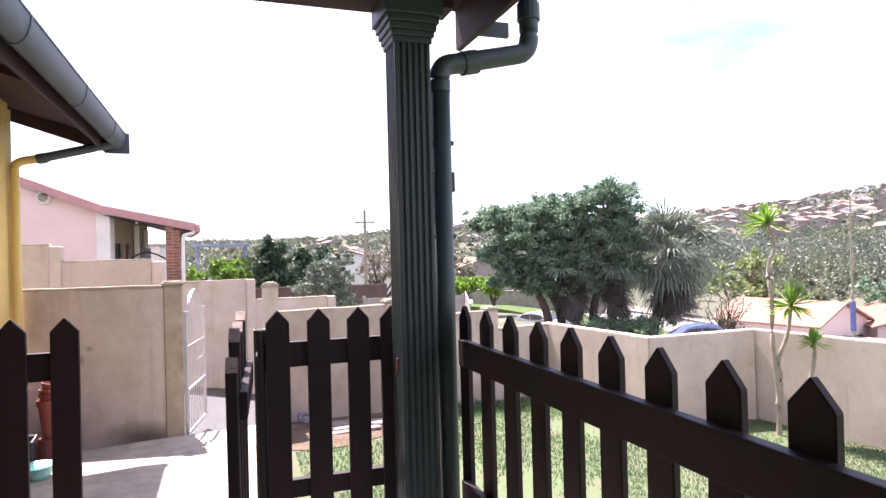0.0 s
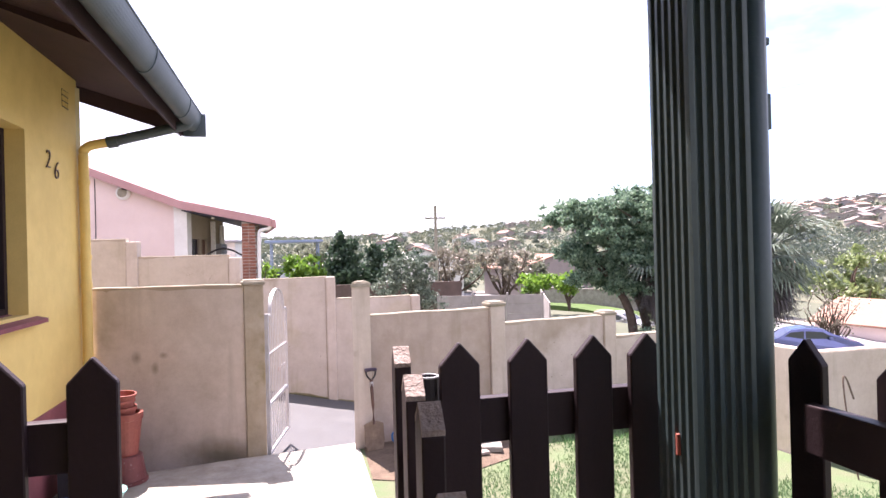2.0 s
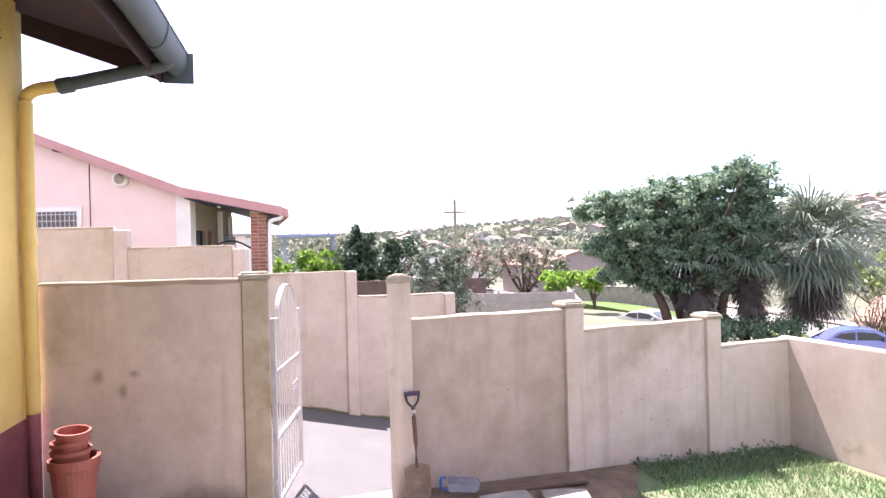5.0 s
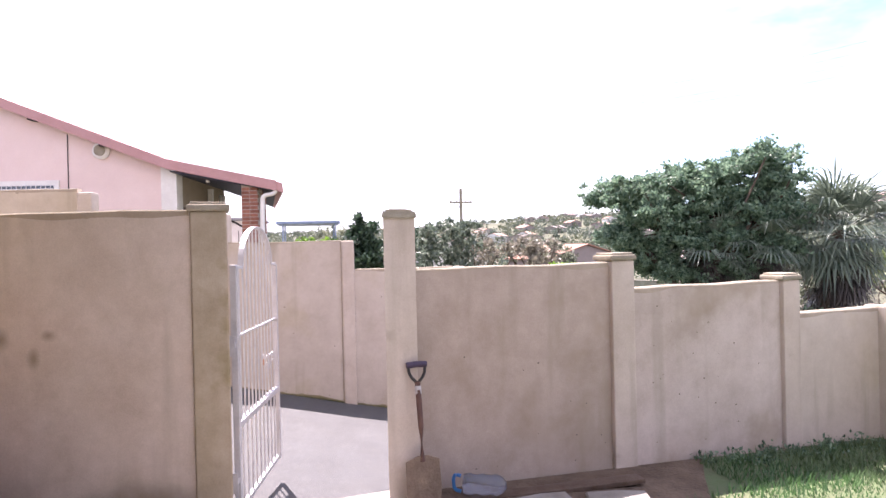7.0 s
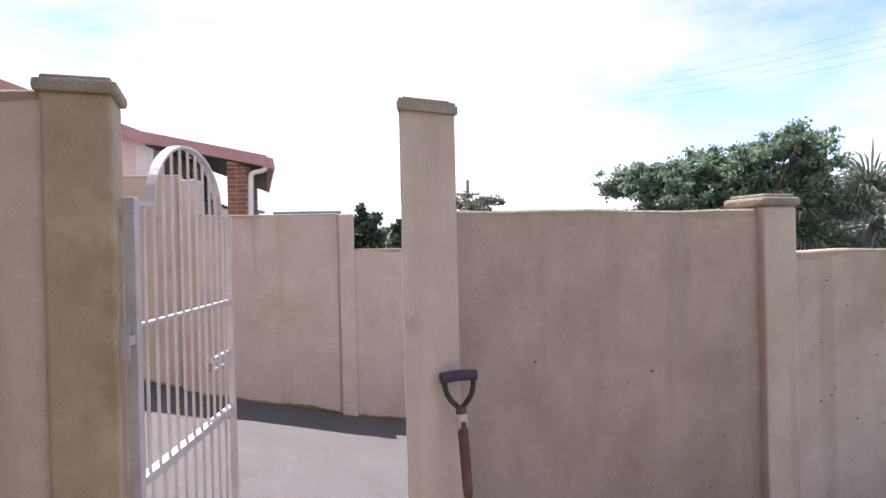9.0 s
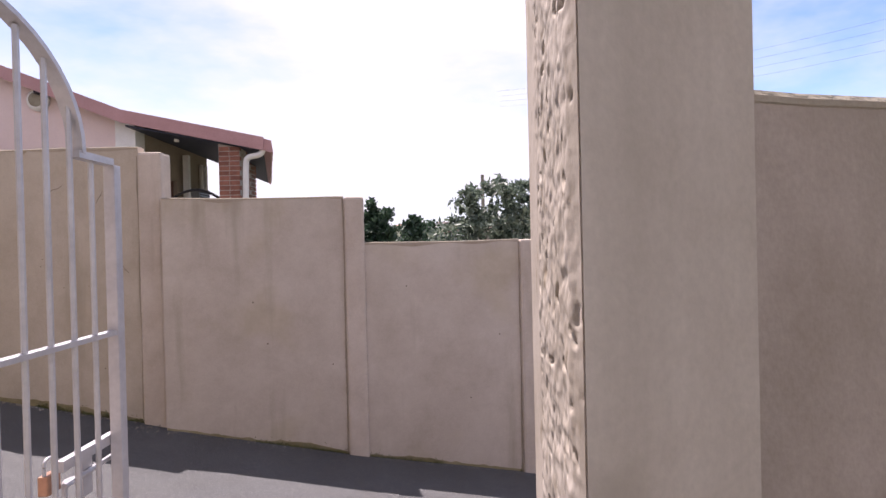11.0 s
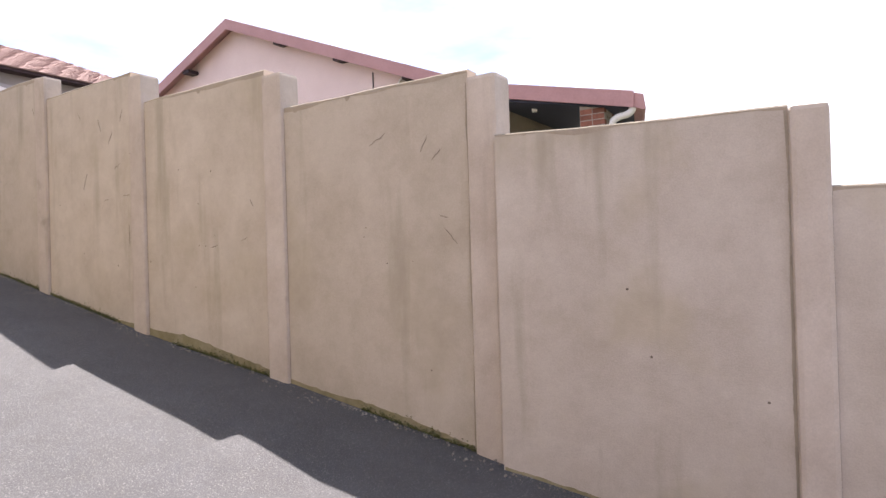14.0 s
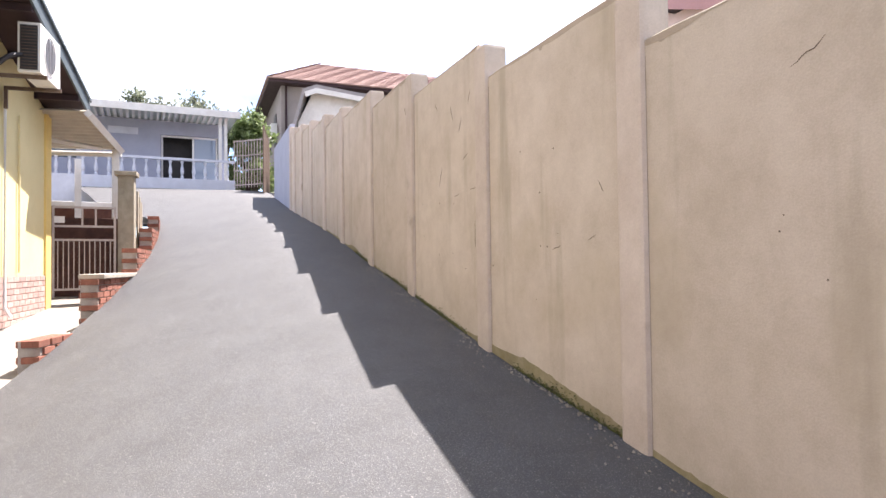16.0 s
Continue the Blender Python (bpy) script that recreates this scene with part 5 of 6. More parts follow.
# ---- pink neighbour house ----
CREAMWALL = surf("dull_cream_plaster", (0.34, 0.28, 0.22), (0.27, 0.22, 0.17), 2, 0.85, 0.1, 50)
pk = thing("house", pose(-0.76, 19.1, 0, 0, 0, -11.0), "pink plastered house with faded red roof and brick-pier verandah", "house")
ROOFL = [(-16.2, 3.15), (-8.62, 6.2), (-2.47, 3.76), (0.0, 3.22)]
part("wall", upright([(-14.6, -1.5), (-14.6, 3.74), (-8.62, 6.12), (-2.7, 3.76), (-2.7, -1.5)], 0.30, 0.55), PINK, pk)
part("corner_pilaster", box(-2.72, -2.36, 0.27, 0.62, -1.5, 3.70, 0.006), WHITEPAINT, pk, "white painted corner")
part("cable", tube([(-4.85, 0.29, 1.0), (-4.85, 0.29, 4.42)], 0.012, 6), DARKMETAL, pk)
bm = upright(ROOFL + [(x, z - 0.23) for x, z in ROOFL[::-1]], 0.0, 0.03)
part("fascia", bm, PINKROOF, pk, "faded red barge board")
bm = upright([(x, z + 0.0) for x, z in ROOFL[:3]] + [(x, z - 0.06) for x, z in ROOFL[2::-1]], 0.032, 4.3)
part("roof", bm, PINKROOF, pk)


def slant(bm_):
    for v_ in bm_.verts:
        v_.co.x -= 0.27 * v_.co.y * max(0.0, (v_.co.x + 2.47) / 2.47)
    return bm_


part("roof", slant(upright([(-2.47, 3.76), (0.0, 3.22), (0.0, 3.16), (-2.47, 3.70)], 0.032, 5.5)), PINKROOF, pk)
part("soffit", slant(upright([(-2.42, 3.47), (0.0, 2.985), (0.0, 3.015), (-2.42, 3.50)], 0.05, 5.45)), surf("navy_ceiling", (0.035, 0.038, 0.062), (0.025, 0.027, 0.045), 3, 0.6, 0.1, 30), pk, "dark verandah ceiling")
for x in (-7.2, -5.6, -4.0, -10.2, -12.0):
    z = 6.2 - abs(x + 8.62) * 0.398
    part("purlin_end", box(x, x + 0.22, 0.03, 0.32, z - 0.275, z - 0.20), DARKWOOD, pk)
part("wall", box(-2.7, -2.42, 0.62, 3.75, 2.72, 3.66), CREAMWALL, pk, "cream verandah wall")
part("wall", box(-2.7, -2.42, 0.62, 3.75, -1.5, 0.9), CREAMWALL, pk)
for y0, y1 in ((0.62, 0.72), (1.46, 1.62), (2.1, 3.75)):
    part("wall", box(-2.7, -2.42, y0, y1, 0.9, 2.72), CREAMWALL, pk)
vw = part("window", box(-2.55, -2.53, 0.72, 1.46, 0.9, 2.72), glassy("verandah_glass", (0.07, 0.08, 0.10)), pk)
for y in (0.72, 1.06, 1.41):
    part("window_frame", box(-2.6, -2.5, y, y + 0.05, 0.9, 2.72), DARKWOOD, vw)
for k in range(4):
    part("curtain_fold", tube([(-2.64, 0.8 + 0.07 * k, 0.95), (-2.64, 0.8 + 0.07 * k, 2.7)], 0.035, 6), WHITEPAINT, vw)
part("door", box(-2.58, -2.50, 1.62, 2.1, 0.9, 2.72), surf("brown_door", (0.16, 0.085, 0.06), (0.11, 0.055, 0.04), 5, 0.6, 0.1, 40, stretch=(1, 1, 0.2)), pk, "brown timber door")
part("post", box(-2.36, -2.24, 2.26, 2.36, -1.5, 3.28), WHITEPAINT, pk, "slim white verandah post")
vac = part("air_conditioner", box(-2.41, -2.12, 2.5, 3.1, 2.2, 2.6, 0.012), surf("old_ac_case", (0.30, 0.30, 0.31), (0.22, 0.22, 0.23), 4, 0.5, 0.1, 40), pk, "grey window air conditioner")
for k in range(6):
    part("louvre", box(-2.115, -2.105, 2.53, 3.07, 2.24 + 0.055 * k, 2.265 + 0.055 * k), DARKMETAL, vac)
for y in (3.25, 3.5):
    part("pipe", tube([(-2.36, y, -1.0), (-2.36, y, 3.2)], 0.045, 8), WHITEPAINT, pk, "white waste pipe")
part("back_wall", box(-14.6, -2.7, 3.76, 3.96, -1.5, 3.4), PINK, pk)
w = part("window", box(-6.95, -5.05, 0.25, 0.299, 2.0, 3.36, 0.01), WHITEPAINT, pk, "white framed window with lace burglar bars")
part("pane", box(-6.83, -5.17, 0.242, 0.249, 2.05, 3.24), GLASS, w)
for k in range(15):
    part("lattice_bar", box(-6.8 + 0.112 * k, -6.785 + 0.112 * k, 0.225, 0.236, 2.05, 3.24), GALV, w)
for k in range(7):
    part("lattice_bar", box(-6.83, -5.17, 0.226, 0.235, 2.2 + 0.16 * k, 2.215 + 0.16 * k), GALV, w)
v = part("wall_light", turned([(0.20, 0), (0.20, 0.05), (0.16, 0.09), (0.06, 0.10)], 24), WHITEPAINT, pk, "round cream wall vent", pose(-4.07, 0.29, 4.02, 90, 0, 0))
part("vent_ring", turned([(0.13, 0.09), (0.13, 0.105), (0.10, 0.11)], 24), CAPSTONE, v)
part("lamp", tube([(-1.72, 0.5, 3.33), (-1.72, 0.5, 3.26)], 0.045, 10), WHITEPAINT, pk)
for y0, nm in ((0.12, 0), (2.0, 1)):
    sh = 0.0 if nm == 0 else -0.42
    pier = part("pier", box(-0.83 + sh, -0.46 + sh, y0 + 0.01, y0 + 0.37, -1.5, 3.14), MORTAR, pk, "face brick verandah pier")
    bk = brick_mesh("brick", 0.176, 0.10, 0.072, BRICK, 0.003)
    bs = brick_mesh("brick", 0.10, 0.176, 0.072, BRICK, 0.003)
    for r in range(26 if nm == 0 else 12):
        z = 3.1 - 0.086 * (r + 1)
        for i in range(2):
            for face in (0, 1):
                b = new("brick", bk if not face else bs)
                b.parent = pier
                off = 0.0 if r % 2 else 0.004
                b.matrix_basis = pose(-0.738 + sh + 0.187 * i + off, y0 + 0.055, z) if not face else pose(-0.51 + sh, y0 + 0.2 + 0.17 * i, z)
gp2 = part("downpipe", tube(bend([(-0.02, 0.08, 3.05), (-0.06, 0.08, 2.92), (-0.30, 0.10, 2.90), (-0.36, 0.10, 2.78), (-0.36, 0.10, -1.0)]), 0.05, 10), WHITEPAINT, pk, "white rain downpipe", smooth=True)
part("gutter", slant(gutter_bm(5.4, 0.14, 0.11)), WHITEPAINT, pk, "", pose(0.06, 0.05, 3.10))
part("valance", slant(upright([(0.0, 3.20), (0.14, 3.16), (0.17, 2.96), (0.13, 2.95), (0.0, 3.0)], 0.032, 5.5)), PINKROOF, pk)
arch_r = part("rail", tube(bend([(-2.3, 0.95, 2.10), (-1.6, 0.95, 2.52), (-0.85, 0.95, 2.10)]), 0.025, 8), DARKMETAL, pk, "arched dark metal railing")
for k in range(8):
    part("baluster", tube([(-2.25 + 0.18 * k, 0.95, 0.6), (-2.25 + 0.18 * k, 0.95, 2.12)], 0.01, 6), DARKMETAL, arch_r)

wn_house = thing("house", pose(-0.76, 19.1, 0, 0, 0, -11.0), "plain white house wall behind the pink house", "house")
part("wall", box(-6.5, -3.55, 9.0, 12.0, -1.5, 2.75), WHITEPAINT, wn_house)
part("roof", box(-6.8, -3.4, 8.8, 12.3, 2.752, 2.86, 0.01), GREYSHEET, wn_house)

# ---- planting ----
def leaves(centres, radii, per, size, seed, flat=0.0, shape=1.9, squash=0.8):
    """Folded leaf blades scattered through clumps; returns vertices and faces."""
    g = np.random.default_rng(seed)
    c = np.repeat(np.asarray(centres, float), per, axis=0)
    r = np.repeat(np.asarray(radii, float), per, axis=0)
    n = len(c)
    d = g.normal(size=(n, 3))
    d /= np.linalg.norm(d, axis=1)[:, None]
    p = c + d * r[:, None] * np.minimum(np.abs(g.normal(0, 0.62, (n, 1))) + 0.12, 1.25) * np.array([1, 1, squash])
    out = d + g.normal(size=(n, 3)) * 0.8
    out[:, 2] -= flat
    out /= np.linalg.norm(out, axis=1)[:, None]
    side = np.cross(out, g.normal(size=(n, 3)))
    side /= np.linalg.norm(side, axis=1)[:, None]
    nrm = np.cross(out, side)
    s = size * g.uniform(0.6, 1.3, (n, 1))
    a, b = p - out * s * shape / 2, p + out * s * shape / 2
    l, rr = p + side * s / 2 + nrm * s * 0.15, p - side * s / 2 + nrm * s * 0.15
    vs = np.stack([a, l, b, rr], axis=1).reshape(-1, 3)
    fs = [(4 * i, 4 * i + 1, 4 * i + 2, 4 * i + 3) for i in range(n)]
    return vs, fs


def leaf_part(name, parent, centres, radii, per, size, mat, seed, label="", flat=0.0, shape=1.9, squash=0.8):
    vs, fs = leaves(centres, radii, per, size, seed, flat, shape, squash)
    me = bpy.data.meshes.new(name)
    me.from_pydata(vs.tolist(), [], fs)
    me.materials.append(mat)
    ob = new(name, me)
    if parent is not None:
        ob.parent = parent
    if label:
        tagged(ob, label)
    return ob


def clumps(n, centre, size, seed, rmin, rmax, hollow=0.45):
    """Clump places on an uneven, gappy shell, in the thing's own space."""
    g = np.random.default_rng(seed)
    out, rad = [], []
    while len(out) < n:
        d = g.normal(size=3)
        d /= np.linalg.norm(d)
        f = g.uniform(hollow, 1.0)
        wob = 1 + 0.45 * noise.noise((d[0] * 2.2 + seed, d[1] * 2.2, d[2] * 2.2))
        out.append(np.array(centre) + d * np.array(size) * f * wob)
        rad.append(g.uniform(rmin, rmax))
    return out, rad


def limbs(parent, base, tops, r0, mat, seed):
    g = np.random.default_rng(seed)
    for t in tops:
        b, t = Vector(base), Vector(t)
        m1 = b.lerp(t, 0.4) + Vector(g.normal(size=3) * 0.12 * (t - b).length)
        m2 = b.lerp(t, 0.7) + Vector(g.normal(size=3) * 0.08 * (t - b).length)
        pts = bend([b, m1, m2, t], 2)
        part("limb", tube(pts, [r0 * (1 - 0.85 * i / (len(pts) - 1)) for i in range(len(pts))], 7), mat, parent, smooth=True)


LEAF_DEEP = leafy("deep_green_leaf", (0.25, 0.36, 0.24), (0.055, 0.115, 0.075), 0.42)
LEAF_OLIVE = leafy("grey_green_leaf", (0.27, 0.29, 0.21), (0.09, 0.11, 0.07))
LEAF_CONIFER = leafy("dark_conifer_leaf", (0.065, 0.115, 0.06), (0.02, 0.045, 0.028), 0.2)
LEAF_BRIGHT = leafy("bright_green_leaf", (0.22, 0.36, 0.05), (0.10, 0.22, 0.03), 0.45)
LEAF_LIME = leafy("light_green_leaf", (0.25, 0.31, 0.13), (0.12, 0.17, 0.06), 0.4)
LEAF_DRY = leafy("dry_tan_leaf", (0.27, 0.245, 0.19), (0.14, 0.128, 0.098))
LEAF_PALM = leafy("palm_frond", (0.23, 0.28, 0.215), (0.045, 0.075, 0.055), 0.3)
LEAF_DEAD = leafy("dead_frond", (0.085, 0.068, 0.06), (0.025, 0.022, 0.022), 0.05)
GRASS = leafy("grass_blade", (0.085, 0.18, 0.066), (0.053, 0.122, 0.044), 0.38, ((0.105, 0.16, 0.07), 1.4))
VERGE_GRASS = surf("mown_verge", (0.085, 0.14, 0.04), (0.06, 0.10, 0.03), 0.6, 0.95, 0.3, 12)

# large spreading tree over the verge: tiers of flat leaf pads on bare, dark limbs
tr = thing("tree", pose(17.6, 29.3, -2.4, 0, 0, -31), "large dark green spreading broadleaf tree", "tree")
for dx, dy, tx, tz in ((-0.6, 0.3, -2.6, 5.4), (0.2, 0, 0.2, 6.0), (1.1, -0.2, 2.0, 6.8), (3.0, 0.2, 1.6, 4.8), (-1.3, -0.4, -3.4, 4.0)):
    path = bend([(dx, dy, -1.2), (dx * 0.9, dy, 1.1), ((dx + tx) / 2, dy, 3.2), (tx, 0, tz)], 2)
    part("trunk", tube(path, [0.30 - 0.23 * i / len(path) for i in range(len(path))], 9), TRUNK, tr, smooth=True)
LOBES = [(-4.5, 6.1, 1.1, 0.7), (-3.1, 6.35, 1.5, 0.9), (-1.3, 6.65, 1.5, 0.9), (0.5, 6.9, 1.5, 0.9), (2.0, 7.45, 1.45, 0.75), (2.6, 6.4, 1.2, 1.0), (-2.3, 5.3, 2.1, 1.0), (0.5, 5.6, 2.0, 1.1), (2.2, 5.0, 1.5, 1.1), (-3.7, 4.3, 1.1, 1.0), (-3.3, 3.1, 0.9, 1.1), (-1.2, 4.2, 1.9, 0.9), (-2.2, 3.0, 1.1, 1.0), (0.6, 4.1, 1.6, 0.9), (2.4, 3.6, 1.1, 0.9), (-1.0, 2.6, 1.2, 0.9), (0.9, 2.7, 1.2, 0.8)]
g = np.random.default_rng(12)
cc, rr, tips = [], [], []
for u, z, ru, rz in LOBES:
    for k in range(int(24 * ru * (0.6 + rz))):
        d = g.normal(size=3)
        d /= np.linalg.norm(d)
        f = g.uniform(0.35, 1.0) * (1 + 0.45 * noise.noise((d[0] * 2.4 + u, d[1] * 2.4, d[2] * 2.4 + z)))
        cc.append((u + ru * f * d[0], 1.05 * ru * f * d[1], z + rz * f * (d[2] if d[2] > 0 else 0.6 * d[2])))
        rr.append(g.uniform(0.18, 0.5))
    for k in range(9):
        a = g.uniform(0, 2 * math.pi)
        tips.append((u + ru * 1.14 * math.cos(a), ru * 1.1 * math.sin(a), z + rz * g.uniform(-0.3, 0.9)))
leaf_part("crown", tr, cc, rr, 130, 0.105, LEAF_DEEP, 11, "billows of dense dark green foliage", squash=0.75, shape=1.7)
tagged(leaf_part("outer_foliage", tr, tips, [0.3] * len(tips), 60, 0.09, LEAF_DEEP, 17, squash=0.6), kind="stuff")
limbs(tr, (0.2, 0, 3.2), [(u, 0, z) for u, z, ru, rz in LOBES] + tips[::8], 0.12, TRUNK, 4)

# fan palms beside it, with skirts of dead fronds
def fan_palm(m, height, spread, lean, seed, label, green=105, dead=85):
    p = thing("palm_tree", m, label, "palm tree")
    g = np.random.default_rng(seed)
    top = Vector((lean, 0, height))
    part("trunk", tube(bend([(0, 0, 0), (lean * 0.3, 0, height * 0.4), top], 2), 0.24, 9), TRUNK, p, smooth=True)
    for nm, mat, cnt, lo, hi, reach in (("frond", LEAF_PALM, green, -0.75, 1.35, spread), ("dead_frond", LEAF_DEAD, dead, -1.5, -0.35, spread * 0.66)):
        for k in range(cnt):
            az, el = g.uniform(0, 2 * math.pi), g.uniform(lo, hi)
            ln = reach * g.uniform(0.62, 1.12)
            d = Vector((math.cos(az) * math.cos(el), math.sin(az) * math.cos(el), math.sin(el)))
            o = top + Vector((0, 0, -0.1 if nm == "frond" else -0.3 - g.uniform(0, height * 0.38)))
            hub = o + d * ln * 0.45
            bm = tube([o, o + d * ln * 0.25 + Vector((0, 0, 0.04)), hub], [0.02, 0.016, 0.012], 4)
            s = d.cross(Vector((0, 0, 1))).normalized()
            u = s.cross(d).normalized()
            for j in range(17):
                a = -1.35 + 2.7 * j / 16
                dd = (d * math.cos(a) + s * math.sin(a)).normalized()
                L = ln * 0.6 * (1 - 0.3 * abs(a) / 1.35) * g.uniform(0.8, 1.12)
                w = (s * math.cos(a) - d * math.sin(a)) * 0.026 * ln / 2
                droop = Vector((0, 0, -g.uniform(0.05, 0.42) * L))
                q = [hub + w * 0.3, hub + dd * L * 0.55 + w + u * 0.03 * ln, hub + dd * L + droop, hub + dd * L * 0.55 - w + u * 0.03 * ln, hub - w * 0.3]
                bm.faces.new([bm.verts.new(c) for c in q])
            part(nm, bm, mat, p)
    return p


fan_palm(pose(21.4, 27.7, -3.2), 5.1, 3.5, 1.4, 3, "fan palm with grey-green fronds and a dead skirt")
fan_palm(pose(19.3, 28.2, -3.0), 4.6, 2.6, 0.2, 5, "fan palm with a long dead skirt under the big tree", 34, 95)
fan_palm(pose(17.6, 28.9, -2.9), 4.3, 2.5, -0.2, 8, "fan palm smothered by the big tree", 24, 90)


def bush(name, m, parts, per, size, mat, label, category, seed, trunk=0.05, twigs=6, shape=1.9):
    b = thing(name, m, label, category)
    cs, rs = [], []
    for i, (n, c, s, r0, r1) in enumerate(parts):
        a, q = clumps(n, c, s, seed + i, r0, r1)
        cs += a
        rs += q
    leaf_part("crown", b, cs, rs, per, size, mat, seed, shape=shape)
    limbs(b, (0, 0, 0), [tuple(cs[i]) for i in range(0, len(cs), max(1, len(cs) // twigs))], trunk, TRUNK, seed)
    return b


bush("shrub", pose(2.4, 15.8, -1.1), [(110, (0, 0, 2.3), (0.84, 0.7, 0.85), 0.09, 0.2), (36, (0.05, 0, 2.95), (0.72, 0.5, 0.42), 0.05, 0.11)], 70, 0.036, leafy("shrub_leaf", (0.21, 0.265, 0.20), (0.045, 0.07, 0.05), 0.3), "rounded grey-green olive shrub behind the wall", "shrub", 21, 0.03, 14, shape=2.6)
bush("hedge", pose(19.2, 27.4, -2.7), [(46, (0, 0, 0.8), (3.4, 0.9, 0.55), 0.25, 0.45)], 130, 0.085, LEAF_DEEP, "low green hedge under the big tree", "hedge", 14, 0.05, 8)
for x, y, h, w, s in ((2.5, 36.4, 3.9, 1.05, 31), (4.15, 36.2, 3.2, 0.75, 37)):
    bush("conifer", pose(x, y, -0.6), [(34, (0, 0, h * 0.42), (w, w, h * 0.36), 0.3, 0.5), (14, (0.1, 0, h * 0.80), (w * 0.55, w * 0.55, h * 0.2), 0.2, 0.34)], 190, 0.13, LEAF_CONIFER, "dark green upright conifer", "tree", s)
bush("shrub", pose(0.4, 33.0, 0.0), [(26, (0, 0, 1.5), (1.0, 0.9, 0.7), 0.2, 0.35)], 60, 0.13, LEAF_BRIGHT, "yellow-green leafy garden shrub", "shrub", 41)
bush("shrub", pose(-1.4, 32.0, 0.0), [(10, (0, 0, 1.3), (0.45, 0.4, 0.6), 0.15, 0.25)], 40, 0.12, LEAF_BRIGHT, "small pale green shrub", "shrub", 43)
for x, y, z, w, h, s in ((17.4, 44.9, -2.4, 1.5, 1.2, 51), (19.4, 43.6, -2.4, 1.2, 1.0, 57)):
    bush("tree", pose(x, y, z), [(30, (0, 0, 2.0), (w, w, h * 0.7), 0.3, 0.5)], 70, 0.16, LEAF_BRIGHT, "small bright green street tree", "tree", s, 0.10)
for x, y, z, w, h, s, mat, lab in ((14.5, 60.0, -2.4, 3.0, 2.4, 61, LEAF_DRY, "half-bare tan street tree"), (19.0, 57.0, -2.4, 2.8, 2.3, 67, LEAF_DRY, "half-bare tan street tree"), (23.0, 62.0, -2.4, 3.2, 2.2, 71, LEAF_OLIVE, "grey-green tree along the street"), (7.5, 58.0, -1.0, 3.4, 1.9, 73, LEAF_CONIFER, "dark green garden tree"), (2.0, 62.0, -0.5, 3.4, 1.8, 79, LEAF_OLIVE, "grey-green tree in a garden"), (39.0, 38.7, -5.0, 3.2, 3.3, 83, LEAF_LIME, "light green rounded tree"), (33.0, 40.0, -4.6, 2.2, 1.9, 89, LEAF_OLIVE, "olive green garden tree"), (44.0, 29.0, -4.8, 1.6, 1.8, 97, LEAF_BRIGHT, "yellow-green young garden tree"), (48.0, 33.0, -5.5, 3.5, 2.3, 101, LEAF_DEEP, "dark green garden tree"), (28.5, 30.0, -4.0, 1.6, 1.6, 103, LEAF_DRY, "bare branching street tree")):
    bush("tree", pose(x, y, z), [(34, (0, 0, h * 1.45), (w, w * 0.9, h * 0.75), 0.4, 0.8)], 14 if y == 30.0 else 45 if mat is LEAF_DRY else 80, 0.2 if y != 30.0 else 0.09, mat, lab, "tree", s, 0.14 if y != 30.0 else 0.07, 9 if y != 30.0 else 26)
bush("tree", pose(-46.0, 19.3, 3.5), [(80, (0, 0, 7.3), (4.6, 4.6, 1.4), 0.5, 1.0)], 110, 0.17, LEAF_OLIVE, "tall feathery grey-green tree behind the houses", "tree", 111, 0.3, 12)
bush("tree", pose(-30.9, 19.6, 3.6), [(40, (0, 0, 3.7), (1.1, 1.1, 1.0), 0.25, 0.45), (36, (0, 0, 1.9), (1.3, 1.3, 1.3), 0.3, 0.5)], 120, 0.12, LEAF_LIME, "bright green bush behind the end gate", "tree", 117, 0.1)


def yucca(m, stems, label):
    y = thing("yucca", m, label, "plant")
    g = np.random.default_rng(7)
    for pts, size in stems:
        path = bend(pts, 2)
        part("stem", tube(path, [0.036 - 0.018 * i / len(path) for i in range(len(path))], 8), surf("pale_stem", (0.40, 0.34, 0.28), (0.28, 0.23, 0.18), 10, 0.9, 0.3, 60), y, smooth=True)
        for k in range(60):
            az, el = g.uniform(0, 2 * math.pi), g.uniform(-0.5, 1.45)
            d = Vector((math.cos(az) * math.cos(el), math.sin(az) * math.cos(el), math.sin(el)))
            s = d.cross(Vector((0.1, 0.2, 1))).normalized() * 0.018
            o = Vector(pts[-1])
            L = size * g.uniform(0.8, 1.1)
            bm = bmesh.new()
            up = Vector((0, 0, 0.004))
            a = [bm.verts.new(c) for c in (o - s * 0.6, o + s * 0.6, o + d * L * 0.55 + s, o + d * L + Vector((0, 0, -0.08 * L)), o + d * L * 0.55 - s)]
            bm.faces.new(a)
            part("leaf", bm, LEAF_BRIGHT if size < 0.42 else LEAF_DEEP if k % 3 else LEAF_BRIGHT, y)
    return y


